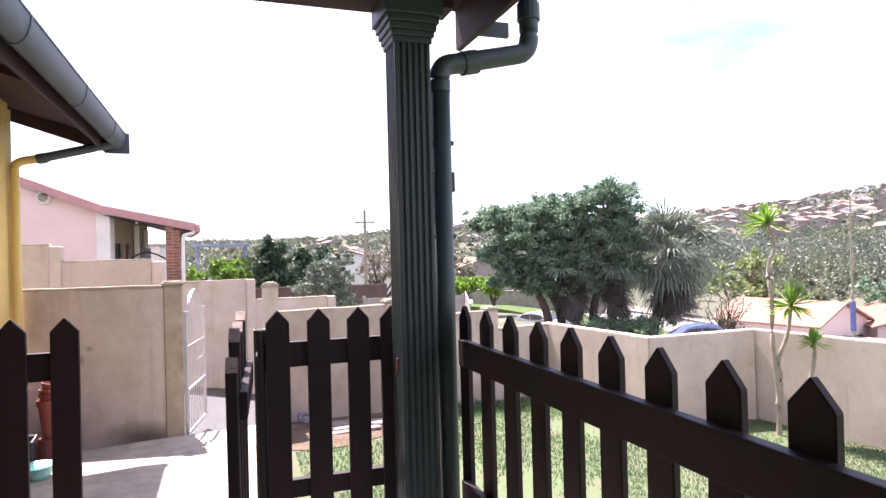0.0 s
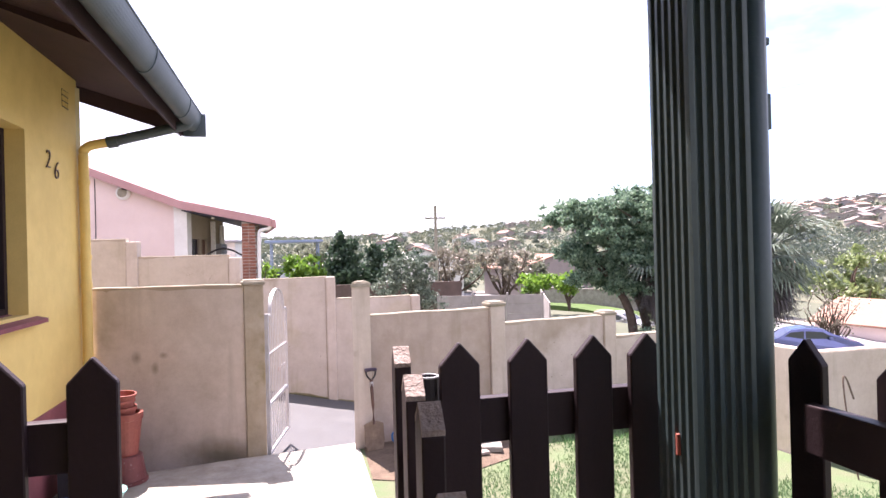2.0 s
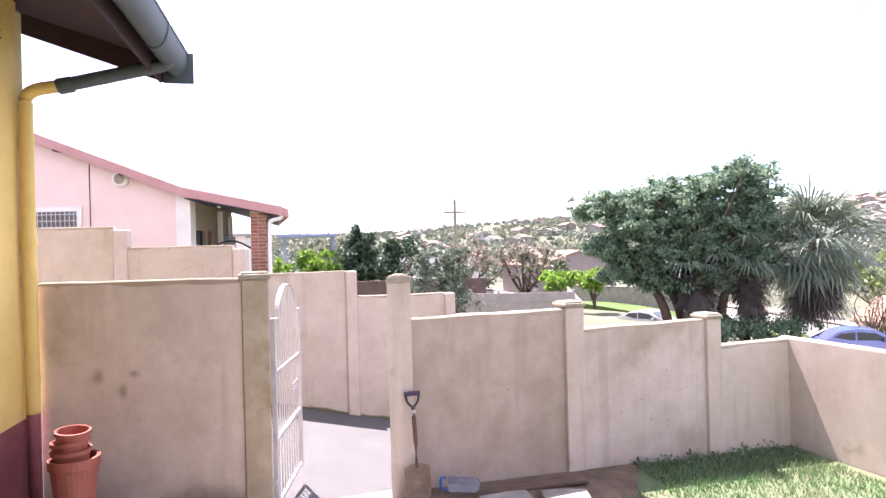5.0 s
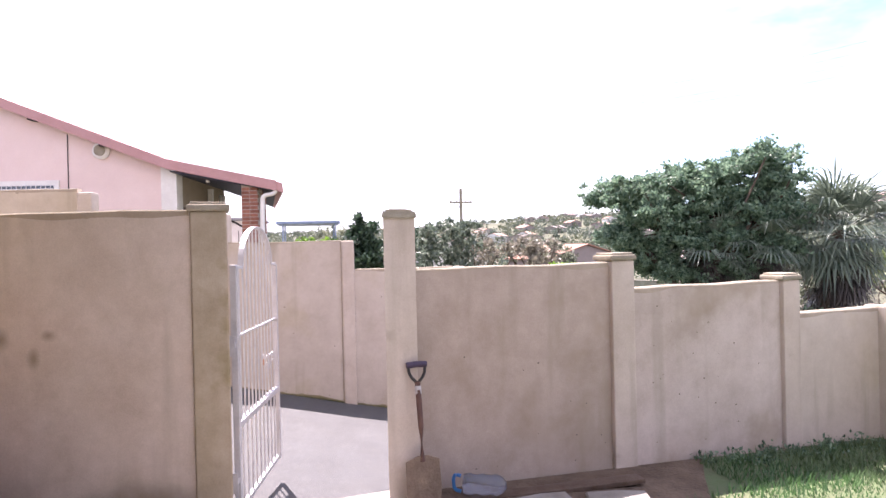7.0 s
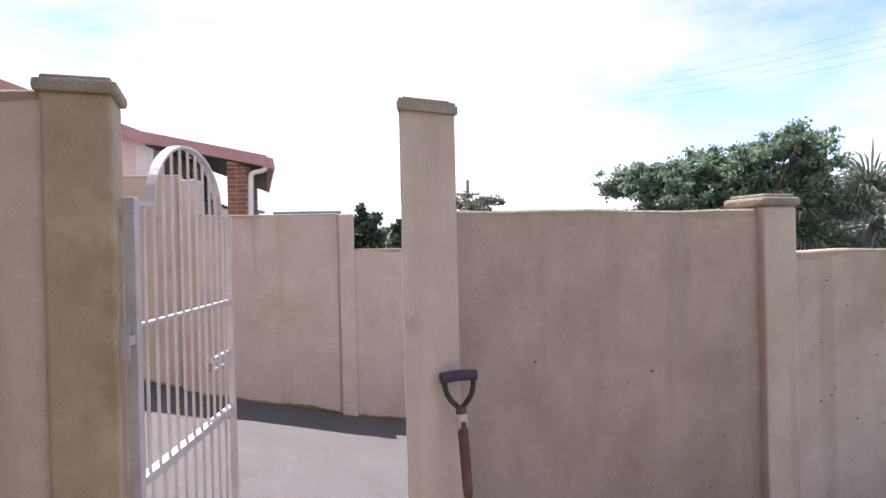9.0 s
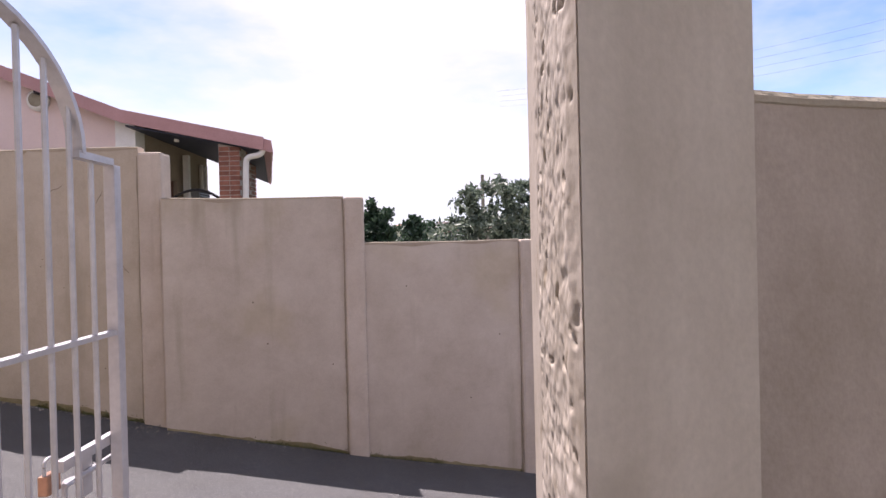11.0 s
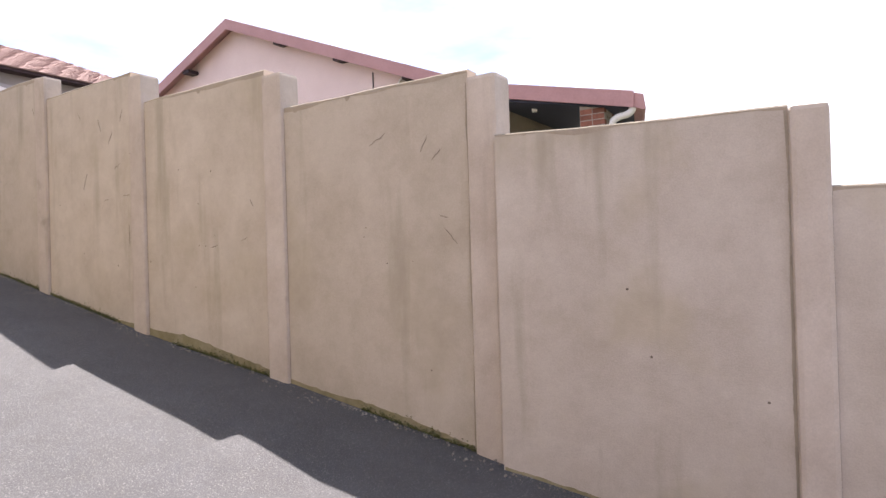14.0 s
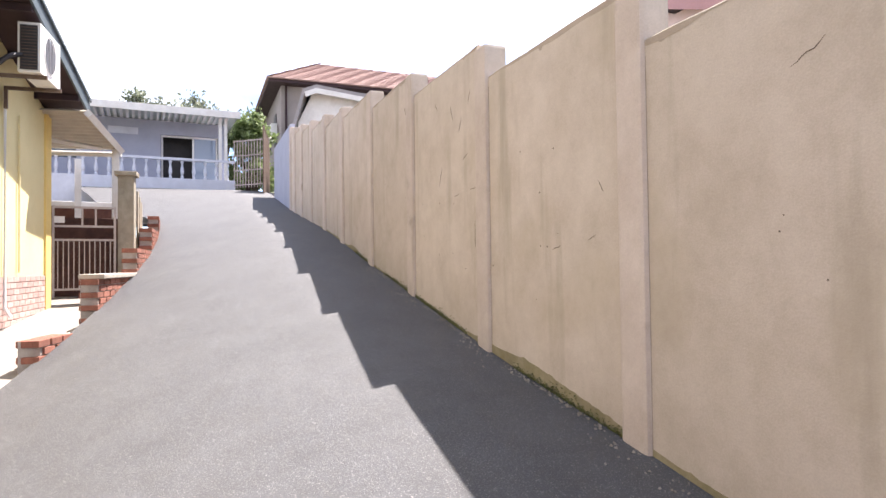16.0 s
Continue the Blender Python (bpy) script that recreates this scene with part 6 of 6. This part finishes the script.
yucca(pose(6.75, 6.22, -0.31), [([(0, 0, 0), (0.02, -0.01, 0.5), (-0.05, 0.03, 1.3), (-0.02, 0.02, 1.75), (-0.07, 0.06, 2.2), (0.03, -0.02, 2.5), (-0.04, 0.05, 2.78)], 0.36), ([(0.0, 0, 0.42), (0.04, -0.03, 0.75), (0.0, 0, 1.0), (0.1, -0.1, 1.35), (0.12, -0.13, 1.72)], 0.40)], "two-stemmed yucca with green leaf rosettes")
yucca(pose(6.98, 6.1, -0.32), [([(0, 0, 0), (0.02, -0.05, 0.5), (0.03, -0.12, 0.7), (0.09, -0.17, 1.05), (0.08, -0.17, 1.26)], 0.22)], "slim young yucca by the garden wall")
stake = thing("garden_stake", pose(5.32, 6.72, -0.25), "thin rusty bent rod leaning on the garden wall", "stake")
part("rod", tube(bend([(0.0, -0.25, 0), (0.02, -0.12, 0.55), (0.06, -0.02, 1.02), (0.1, -0.03, 1.03), (0.12, -0.1, 0.8)]), 0.009, 6), STEEL, stake)

# ---- lawn, moss and litter ----
g = np.random.default_rng(5)
n = 110000
gx, gy = g.uniform(0.7, 8.0, n), g.uniform(0.2, 9.2, n)
keep = (gy < 8.45 + 0.14 * (gx - 0.47)) & ~((gx < 2.9) & (gy > 7.2 + (gx - 0.7) * 0.5)) & ((gx < 5.0) | (gy < 6.5 + (gx - 5.1) * 0.4)) & (np.sin(gx * 2.1 + np.cos(gy * 1.7)) + 0.8 * np.sin(gy * 2.7 + gx) + 0.5 * np.sin(gx * 7.3 - gy * 5.1) + g.normal(0, 0.35, n) > -0.75)
gx, gy = gx[keep], gy[keep]
n = len(gx)
az, hh = g.uniform(0, 2 * math.pi, n), g.uniform(0.018, 0.05, n) * (1 + 0.9 * (gy > 7.6 + 0.14 * gx))
gz = -0.045 * np.maximum(0, gx - 0.6) - 0.005
base_v = np.stack([gx, gy, gz], 1)
sv = np.stack([np.cos(az), np.sin(az), 0 * az], 1) * 0.006
tip = base_v + np.stack([np.cos(az + 1.3) * hh * 0.6, np.sin(az + 1.3) * hh * 0.6, hh], 1)
vs = np.stack([base_v - sv, base_v + sv, tip], 1).reshape(-1, 3)
me = bpy.data.meshes.new("grass")
me.from_pydata(vs.tolist(), [], [(3 * i, 3 * i + 1, 3 * i + 2) for i in range(n)])
me.materials.append(GRASS)
tagged(new("grass", me), "short uneven green lawn grass", "grass", kind="stuff")

# weeds under the wall's foot
leaf_part("weeds", None, [(3.0 + 0.22 * k, 8.83 + 0.03 * k - 0.1 * (k % 3), -0.12 - 0.01 * k) for k in range(9)], [0.10 + 0.04 * (k % 2) for k in range(9)], 220, 0.022, LEAF_DEEP, 9, "")
tagged(bpy.data.objects["weeds"], "dark green weeds along the foot of the wall", "weeds", kind="stuff")

# moss and grit along the foot of the drive wall
MOSS = leafy("moss", (0.15, 0.16, 0.04), (0.06, 0.065, 0.02), 0.0)
cs, rs = [], []
for k in range(5200):
    x = g.uniform(-9.5, 2.5)
    if noise.noise((x * 0.9, 3, 0)) > -0.15:
        y = wall_line(x) - 0.012
        cs.append((x, y, drive_z(x, y) + min(0.08, abs(g.exponential(0.012)))))
        rs.append(g.uniform(0.003, 0.012))
leaf_part("moss", None, cs, rs, 9, 0.0045, MOSS, 15)
tagged(bpy.data.objects["moss"], "thin green moss at the wall foot", "moss", kind="stuff")
bm = bmesh.new()
for k in range(700):
    x = g.uniform(-9, 2.2)
    near_pillar = min(abs((x + 0.6) / 0.98 - e) for e in EDGES)
    y = wall_line(x) - (0.03 + abs(g.normal()) * (0.03 if near_pillar > 0.4 else 0.11))
    r = g.uniform(0.003, 0.009)
    mm = Matrix.Translation((x, y, drive_z(x, y) + r * 0.3)) @ pose(0, 0, 0, g.uniform(0, 90), g.uniform(0, 90), 0) @ Matrix.Diagonal((r, r * g.uniform(0.6, 1.4), r * 0.6, 1))
    bmesh.ops.create_cube(bm, size=1.6, matrix=mm)
tagged(link("grit", bm, CONCRETE), "loose cement grit and stones along the wall", "grit", kind="stuff")

# hairline cracks and pits in the drive wall, their inner shadow drawn as dark colour
CRACK = surf("crack_shadow", (0.20, 0.165, 0.13), (0.14, 0.11, 0.09), 20, 0.95, 0.0, 60)
for s, z, L, tilt, wob in ((-1.55, 1.86, 0.16, 25, 0.5), (-1.15, 1.78, 0.12, 60, 0.4), (-1.05, 1.70, 0.10, 40, 0.4), (-0.95, 1.15, 0.16, -50, 0.5), (-1.0, 1.28, 0.07, -20, 0.4), (-3.0, 1.2, 0.08, 20, 0.3), (-3.4, 1.15, 0.10, 12, 0.3), (-2.9, 1.5, 0.09, -60, 0.3), (-5.0, 2.3, 0.14, 60, 0.4), (-5.2, 2.45, 0.16, 110, 0.4), (-4.8, 2.5, 0.13, 70, 0.4), (-4.9, 2.0, 0.12, 20, 0.3), (-5.5, 1.9, 0.2, 65, 0.4), (-4.75, 1.7, 0.13, 0, 0.3), (-5.1, 1.68, 0.1, 5, 0.3), (-4.7, 1.3, 0.22, 92, 0.3), (-4.65, 0.9, 0.18, 88, 0.3), (-5.6, 2.6, 0.1, 120, 0.3), (-4.62, 2.15, 0.15, 45, 0.5), (-6.6, 2.8, 0.1, 110, 0.3)):
    pts = [(s + L * (i / 6 - 0.5) * math.cos(radians(tilt)) + 0.02 * wob * noise.noise((i * 0.9, s, 4)), -0.001, z + L * (i / 6 - 0.5) * math.sin(radians(tilt)) + 0.03 * wob * noise.noise((i * 0.9, z, 7))) for i in range(7)]
    part("crack", tube(pts, [0.0006, 0.0018, 0.0025, 0.002, 0.0025, 0.0018, 0.0006], 5), CRACK, wall_drive)
for k in range(26):
    s, zz = g.uniform(-7.5, -0.85), g.uniform(0.1, 1.0)
    part("pit", tube([(s, -0.002, 0.35 + zz * 1.4 - 0.17 * (s + 3)), (s, 0.001, 0.35 + zz * 1.4 - 0.17 * (s + 3))], g.uniform(0.003, 0.008), 6), CRACK, wall_drive)
for s, z in ((0.32, 0.42), (0.9, 0.2), (1.6, 0.9), (0.2, 0.8), (2.2, -0.2), (2.5, 0.4)):
    part("pit", tube([(s, -0.002, z), (s, 0.001, z)], 0.008, 6), CRACK, wall_low)
for k in range(40):
    s = g.uniform(0.3, 3.3)
    z = g.uniform(0.0, 1.1) ** 1.6
    part("pit", tube([(s, -0.002, z), (s, 0.001, z - 0.004)], g.uniform(0.003, 0.008), 6), CRACK, wall_gate)

# ---- beyond the yard: road, walls, cars, poles ----
bm = bmesh.new()
ra_, rb_ = Vector((15.0, 75.0, 0)), Vector((30.0, 24.0, 0))
for nm, w0, w1, dz, mat, kind in (("road", -2.6, 2.6, 0.35, ROADWAY, "pale sunlit asphalt street below the garden"), ("verge", -5.5, -2.7, 0.45, VERGE_GRASS, "mown grass verge beside the street"), ("pavement", 2.7, 5.2, 0.46, CONCRETE, "pale concrete pavement across the street")):
    bm = bmesh.new()
    dirn = (rb_ - ra_).normalized()
    sd = Vector((-dirn.y, dirn.x, 0))
    rows_ = []
    for i in range(30):
        p = ra_.lerp(rb_, i / 29 * 1.3 - 0.1) + sd * 3.5 * math.sin(i / 29 * 2.2)
        rows_.append([bm.verts.new((*(p + sd * w).xy, land_z(*(p.xy)) + dz - dd)) for w, dd in ((w0, 0.4), (w0, 0), (w1, 0), (w1, 0.4))])
    for a, b in zip(rows_, rows_[1:]):
        for k in range(3):
            bm.faces.new((a[k], b[k], b[k + 1], a[k + 1]))
    tagged(link(nm, bm, mat), kind, nm, kind="structure")

fw = thing("garden_wall", pose(6.2, 28.75, -1.95, 0, 0, -18.5), "grey precast concrete garden wall with posts", "wall")
GREYWALL = surf("grey_precast", (0.36, 0.33, 0.31), (0.27, 0.245, 0.23), 2, 0.9, 0.2, 40)
for k in range(3):
    for r in range(5):
        part("slab", box(1.55 * k, 1.55 * k + 1.43, 0, 0.06, 0.42 * r, 0.42 * r + 0.41, 0.006), GREYWALL, fw)
for k in range(4):
    part("post", box(1.55 * k - 0.11, 1.55 * k - 0.005, -0.03, 0.09, 0, 2.2, 0.008), GREYWALL, fw)
fw2 = thing("garden_wall", pose(10.9, 27.2, -2.15, 0, 0, 70), "grey precast garden wall running to the street", "wall")
for k in range(6):
    part("slab", box(1.55 * k + 0.1, 1.55 * k + 1.53, 0, 0.06, 0, 1.9, 0.006), GREYWALL, fw2)
lw = thing("garden_wall", pose(-1.0, 30.4, -1.0, 0, 0, -6), "low dark boundary wall behind the shrubs", "wall")
part("wall_panel", box(0, 8.5, 0, 0.15, 0, 1.75, 0.01), surf("dark_wall", (0.14, 0.10, 0.085), (0.09, 0.065, 0.055), 2, 0.9, 0.2, 40), lw)
ww = thing("garden_wall", pose(21.0, 52.0, -2.8, 0, 0, -62), "long pale garden wall across the street", "wall")
part("wall_panel", box(0, 13, 0, 0.2, 0, 1.5, 0.01), CONCRETE, ww)
part("coping", box(0, 13, -0.05, 0.25, 1.5, 1.58, 0.01), CONCRETE, ww)

cf = thing("carport", pose(-1.45, 33.5, -0.5), "open blue-framed flat carport behind the pink house", "carport")
STEELBLUE = surf("blue_grey_steel", (0.26, 0.33, 0.48), (0.2, 0.26, 0.38), 3, 0.5, 0.1, 30)
for x in (0.15, 2.5):
    for y in (0.1, 2.6):
        part("post", box(x, x + 0.07, y, y + 0.07, 0, 3.3), STEELBLUE, cf)
part("roof", box(-0.1, 2.75, -0.1, 2.9, 3.3, 3.42, 0.01), STEELBLUE, cf)
part("tarpaulin", upright([(0.3, 1.2), (1.4, 2.5), (2.3, 1.3)], 2.95, 3.0), WHITEBLUE, cf)


def parked_car(m, paint, label):
    car = thing("car", m, label, "car")
    prof = [(-2.2, 0.35), (-2.15, 0.75), (-1.6, 0.92), (-1.0, 1.36), (-0.3, 1.46), (0.45, 1.42), (1.15, 0.98), (2.0, 0.82), (2.2, 0.55), (2.15, 0.3)]
    bm = upright(prof, -0.82, 0.82)
    bmesh.ops.bevel(bm, geom=list(bm.edges), offset=0.06, segments=2, affect="EDGES")
    for v in bm.verts:
        if v.co.z > 0.95:
            v.co.y *= 1 - 0.28 * (v.co.z - 0.95)
    part("body", bm, paint, car, smooth=False)
    for sy in (-0.79, 0.772):
        for q in ([(-1.45, 0.97), (-0.98, 1.27), (-0.42, 1.33), (-0.42, 0.97)], [(-0.34, 0.97), (-0.34, 1.33), (0.38, 1.30), (0.95, 0.99)]):
            part("window", upright(q, sy, sy + 0.02), GLASS, car)
    part("windscreen", upright([(0.52, 1.38), (1.13, 1.0), (1.16, 1.02), (0.55, 1.40)], -0.6, 0.6), GLASS, car)
    for x in (-1.38, 1.38):
        for y in (-0.84, 0.66):
            w = part("wheel", tube([(x, y, 0.31), (x, y + 0.18, 0.31)], 0.31, 18), DARKMETAL, car)
            part("rim", tube([(x, y - 0.005, 0.31), (x, y + 0.185, 0.31)], 0.19, 14), GALV, w)
    part("mirror", box(0.62, 0.78, -0.98, -0.80, 0.95, 1.08, 0.02), paint, car)
    part("headlight", box(2.05, 2.17, -0.75, -0.4, 0.6, 0.74, 0.02), WHITEPAINT, car)
    return car


parked_car(pose(24.3, 26.9, -3.45, 0, 0, -28), surf("metallic_blue_paint", (0.20, 0.22, 0.44), (0.17, 0.19, 0.39), 2, 0.25, 0.0, 20, metal=0.4, spec=0.6), "metallic blue sedan parked beyond the garden wall")
parked_car(pose(20.6, 38.5, -3.55, 0, 0, -60), GALV, "silver car parked on the street by the tree")

pole = thing("utility_pole", pose(9.7, 44.5, -1.5), "weathered timber power pole with crossarm", "utility pole")
part("pole", tube([(0, 0, 0), (0, 0, 6.9)], [0.14, 0.10], 10), CAPSTONE, pole)
arm = part("crossarm", box(-0.75, 0.75, -0.06, 0.06, 5.95, 6.07, 0.006), CAPSTONE, pole)
part("brace", tube([(-0.55, -0.08, 5.97), (0, -0.08, 5.6)], 0.018, 6), DARKMETAL, pole)
for x in (-0.68, -0.3, 0.3, 0.68):
    part("insulator", turned([(0.02, 0), (0.045, 0.04), (0.03, 0.08), (0.045, 0.1), (0.02, 0.14)], 8), WHITEPAINT, arm, "", pose(x, 0, 6.07))
lampp = thing("street_lamp", pose(31.8, 24.3, -3.9), "slim grey street lamp pole", "street lamp")
part("pole", tube([(0, 0, 0), (0, 0, 8.6)], [0.085, 0.035], 8), CAPSTONE, lampp)
part("box", box(-0.10, 0.10, -0.10, 0.10, 1.3, 2.9, 0.02), surf("blue_sign", (0.10, 0.13, 0.33), (0.08, 0.1, 0.26), 2, 0.5, 0, 20), lampp, "blue wrapped pole base")
part("arm", tube(bend([(0, 0, 8.5), (0.2, 0, 8.8), (0.9, 0, 8.85)]), 0.03, 6), GALV, lampp)
part("lantern", box(0.8, 1.3, -0.1, 0.1, 8.78, 8.9, 0.03), GALV, lampp)
wires = thing("power_lines", pose(0, 0, 0), "thin overhead power lines across the sky", "cable")
for k in range(4):
    a, b = Vector((16.0, 62.0 + 0.2 * k, 13.5 + 0.5 * k)), Vector((34.0, 22.0, 10.6 + 0.55 * k))
    part("wire", tube([a.lerp(b, i / 12) - Vector((0, 0, 1.2 * math.sin(math.pi * i / 12))) for i in range(13)], 0.005, 5), DARKMETAL, wires)

# near neighbours downhill
def small_house(m, w, d, h, rise, wall_mat, roof_mat, label):
    hs = thing("house", m, label, "house", "hillside houses" if h < 2.9 else "")
    part("wall", upright([(-w / 2, -3), (-w / 2, h), (0, h + rise * 0.96), (w / 2, h), (w / 2, -3)], -d / 2, d / 2), wall_mat, hs)
    o = 0.35
    part("roof", upright([(-w / 2 - o, h - o * rise * 2 / w), (0, h + rise), (w / 2 + o, h - o * rise * 2 / w), (w / 2 + o, h + 0.12 - o * rise * 2 / w), (0, h + rise + 0.12), (-w / 2 - o, h + 0.12 - o * rise * 2 / w)], -d / 2 - 0.3, d / 2 + 0.3), roof_mat, hs)
    for k in (-0.28, 0.28):
        wn_ = part("window", box(w * k - 0.6, w * k + 0.6, -d / 2 - 0.05, -d / 2 - 0.003, 0.9, 2.0), GLASS, hs)
        part("sill", box(w * k - 0.7, w * k + 0.7, -d / 2 - 0.12, -d / 2 - 0.003, 0.78, 0.88), WHITEPAINT, wn_)
    return hs


ORANGE = surf("orange_tile", (0.31, 0.175, 0.13), (0.245, 0.13, 0.095), 3, 0.8, 0.2, 20, vary=0.15)
small_house(pose(36.6, 32.6, -5.9, 0, 0, 12), 6.0, 7.0, 2.95, 1.2, PINK, ORANGE, "pink house with orange tiled gable roof")
small_house(pose(45.0, 29.5, -6.3, 0, 0, -35), 8, 8, 3.0, 1.2, PINK, ORANGE, "pink house with orange tiled roof downhill")
small_house(pose(26.0, 66.0, -2.8, 0, 0, 10), 9, 8, 2.95, 1.3, TAUPE, ORANGE, "brown house beyond the street trees")
small_house(pose(14.0, 72.0, -2.0, 0, 0, -15), 10, 8, 3.0, 1.6, WHITEPAINT, REDTILE, "pale house beyond the street trees")

# hillside houses
GREYROOF = surf("grey_tile", (0.30, 0.25, 0.24), (0.22, 0.18, 0.17), 3, 0.8, 0.1, 20, vary=0.2)
HOUSE_WALLS = [CONCRETE, WHITEPAINT, TAUPE, CONCRETE]
DULLORANGE = surf("faded_orange_tile", (0.42, 0.27, 0.21), (0.34, 0.20, 0.16), 3, 0.8, 0.1, 20, vary=0.2)
g2_ = np.random.default_rng(77)
protos = [small_house(pose(60 + 14 * i, 95, land_z(60 + 14 * i, 95)), 8 + i, 9, 2.8, 1.6, HOUSE_WALLS[i % 4], DULLORANGE if i % 3 else GREYROOF, lab) for i, lab in enumerate(("cream hillside house with a grey roof", "white hillside house with an orange roof", "brown hillside house with an orange roof", "cream hillside house with a grey roof"))]
for k in range(250):
    az = radians(g2_.uniform(4, 66) if k % 3 == 0 else g2_.uniform(40, 64))
    r = g2_.uniform(320, 630)
    x, y = r * math.sin(az), r * math.cos(az)
    copy_thing(protos[int(g2_.integers(0, 4))], pose(x, y, land_z(x, y) + 0.4, 0, 0, -math.degrees(az) + g2_.uniform(-50, 50)))

# hillside trees
HILLTREE = leafy("distant_tree_leaf", (0.105, 0.135, 0.105), (0.065, 0.092, 0.075), 0.35, ((0.145, 0.165, 0.105), 0.06))
cs, rs = [], []
for k in range(3860):
    az = radians(g2_.uniform(-4, 72))
    r = 75 + 590 * g2_.uniform(0, 1) ** 0.75
    x, y = r * math.sin(az), r * math.cos(az)
    if r > 330 and k % 3 == 0 and math.degrees(az) > 30:
        continue
    if k > 3400:
        az = radians(g2_.uniform(34, 66))
        r = g2_.uniform(95, 300)
        x, y = r * math.sin(az), r * math.cos(az)
    h = g2_.uniform(2.0, 5.0) * (0.7 if r < 110 else 1.0) if k <= 3400 else g2_.uniform(4.5, 8.5)
    z = land_z(x, y)
    for j in range(3):
        cs.append((x + g2_.normal() * h * 0.45, y + g2_.normal() * h * 0.45, z + h * g2_.uniform(0.3, 0.9)))
        rs.append(h * g2_.uniform(0.35, 0.6))
near_c = [k for k, c in enumerate(cs) if math.hypot(c[0], c[1]) < 230]
far_c = [k for k, c in enumerate(cs) if math.hypot(c[0], c[1]) >= 230]
leaf_part("valley_trees", None, [cs[k] for k in near_c], [rs[k] for k in near_c], 110, 0.34, HILLTREE, 23, shape=1.5)
tagged(bpy.data.objects["valley_trees"], "dense rounded green trees in the valley", "trees", kind="stuff")
leaf_part("hillside_trees", None, [cs[k] for k in far_c], [rs[k] for k in far_c], 28, 0.75, HILLTREE, 19, shape=1.5)
tagged(bpy.data.objects["hillside_trees"], "scattered dark green trees over the hillside", "trees", kind="stuff")

# painted brick courses on the house plinth facing the drive
PINKBRICK = surf("pink_painted_brick", (0.55, 0.40, 0.36), (0.42, 0.28, 0.25), 8, 0.8, 0.2, 50, vary=0.12)
pb = brick_mesh("brick", 0.222, 0.02, 0.072, PINKBRICK, 0.003)
for r in range(8):
    for k in range(17):
        b = new("brick", pb)
        b.parent = brick_wall
        b.matrix_basis = pose(10.66 - 0.234 * k - 0.117 * (r % 2), -0.008, 0.87 - 0.084 * r)
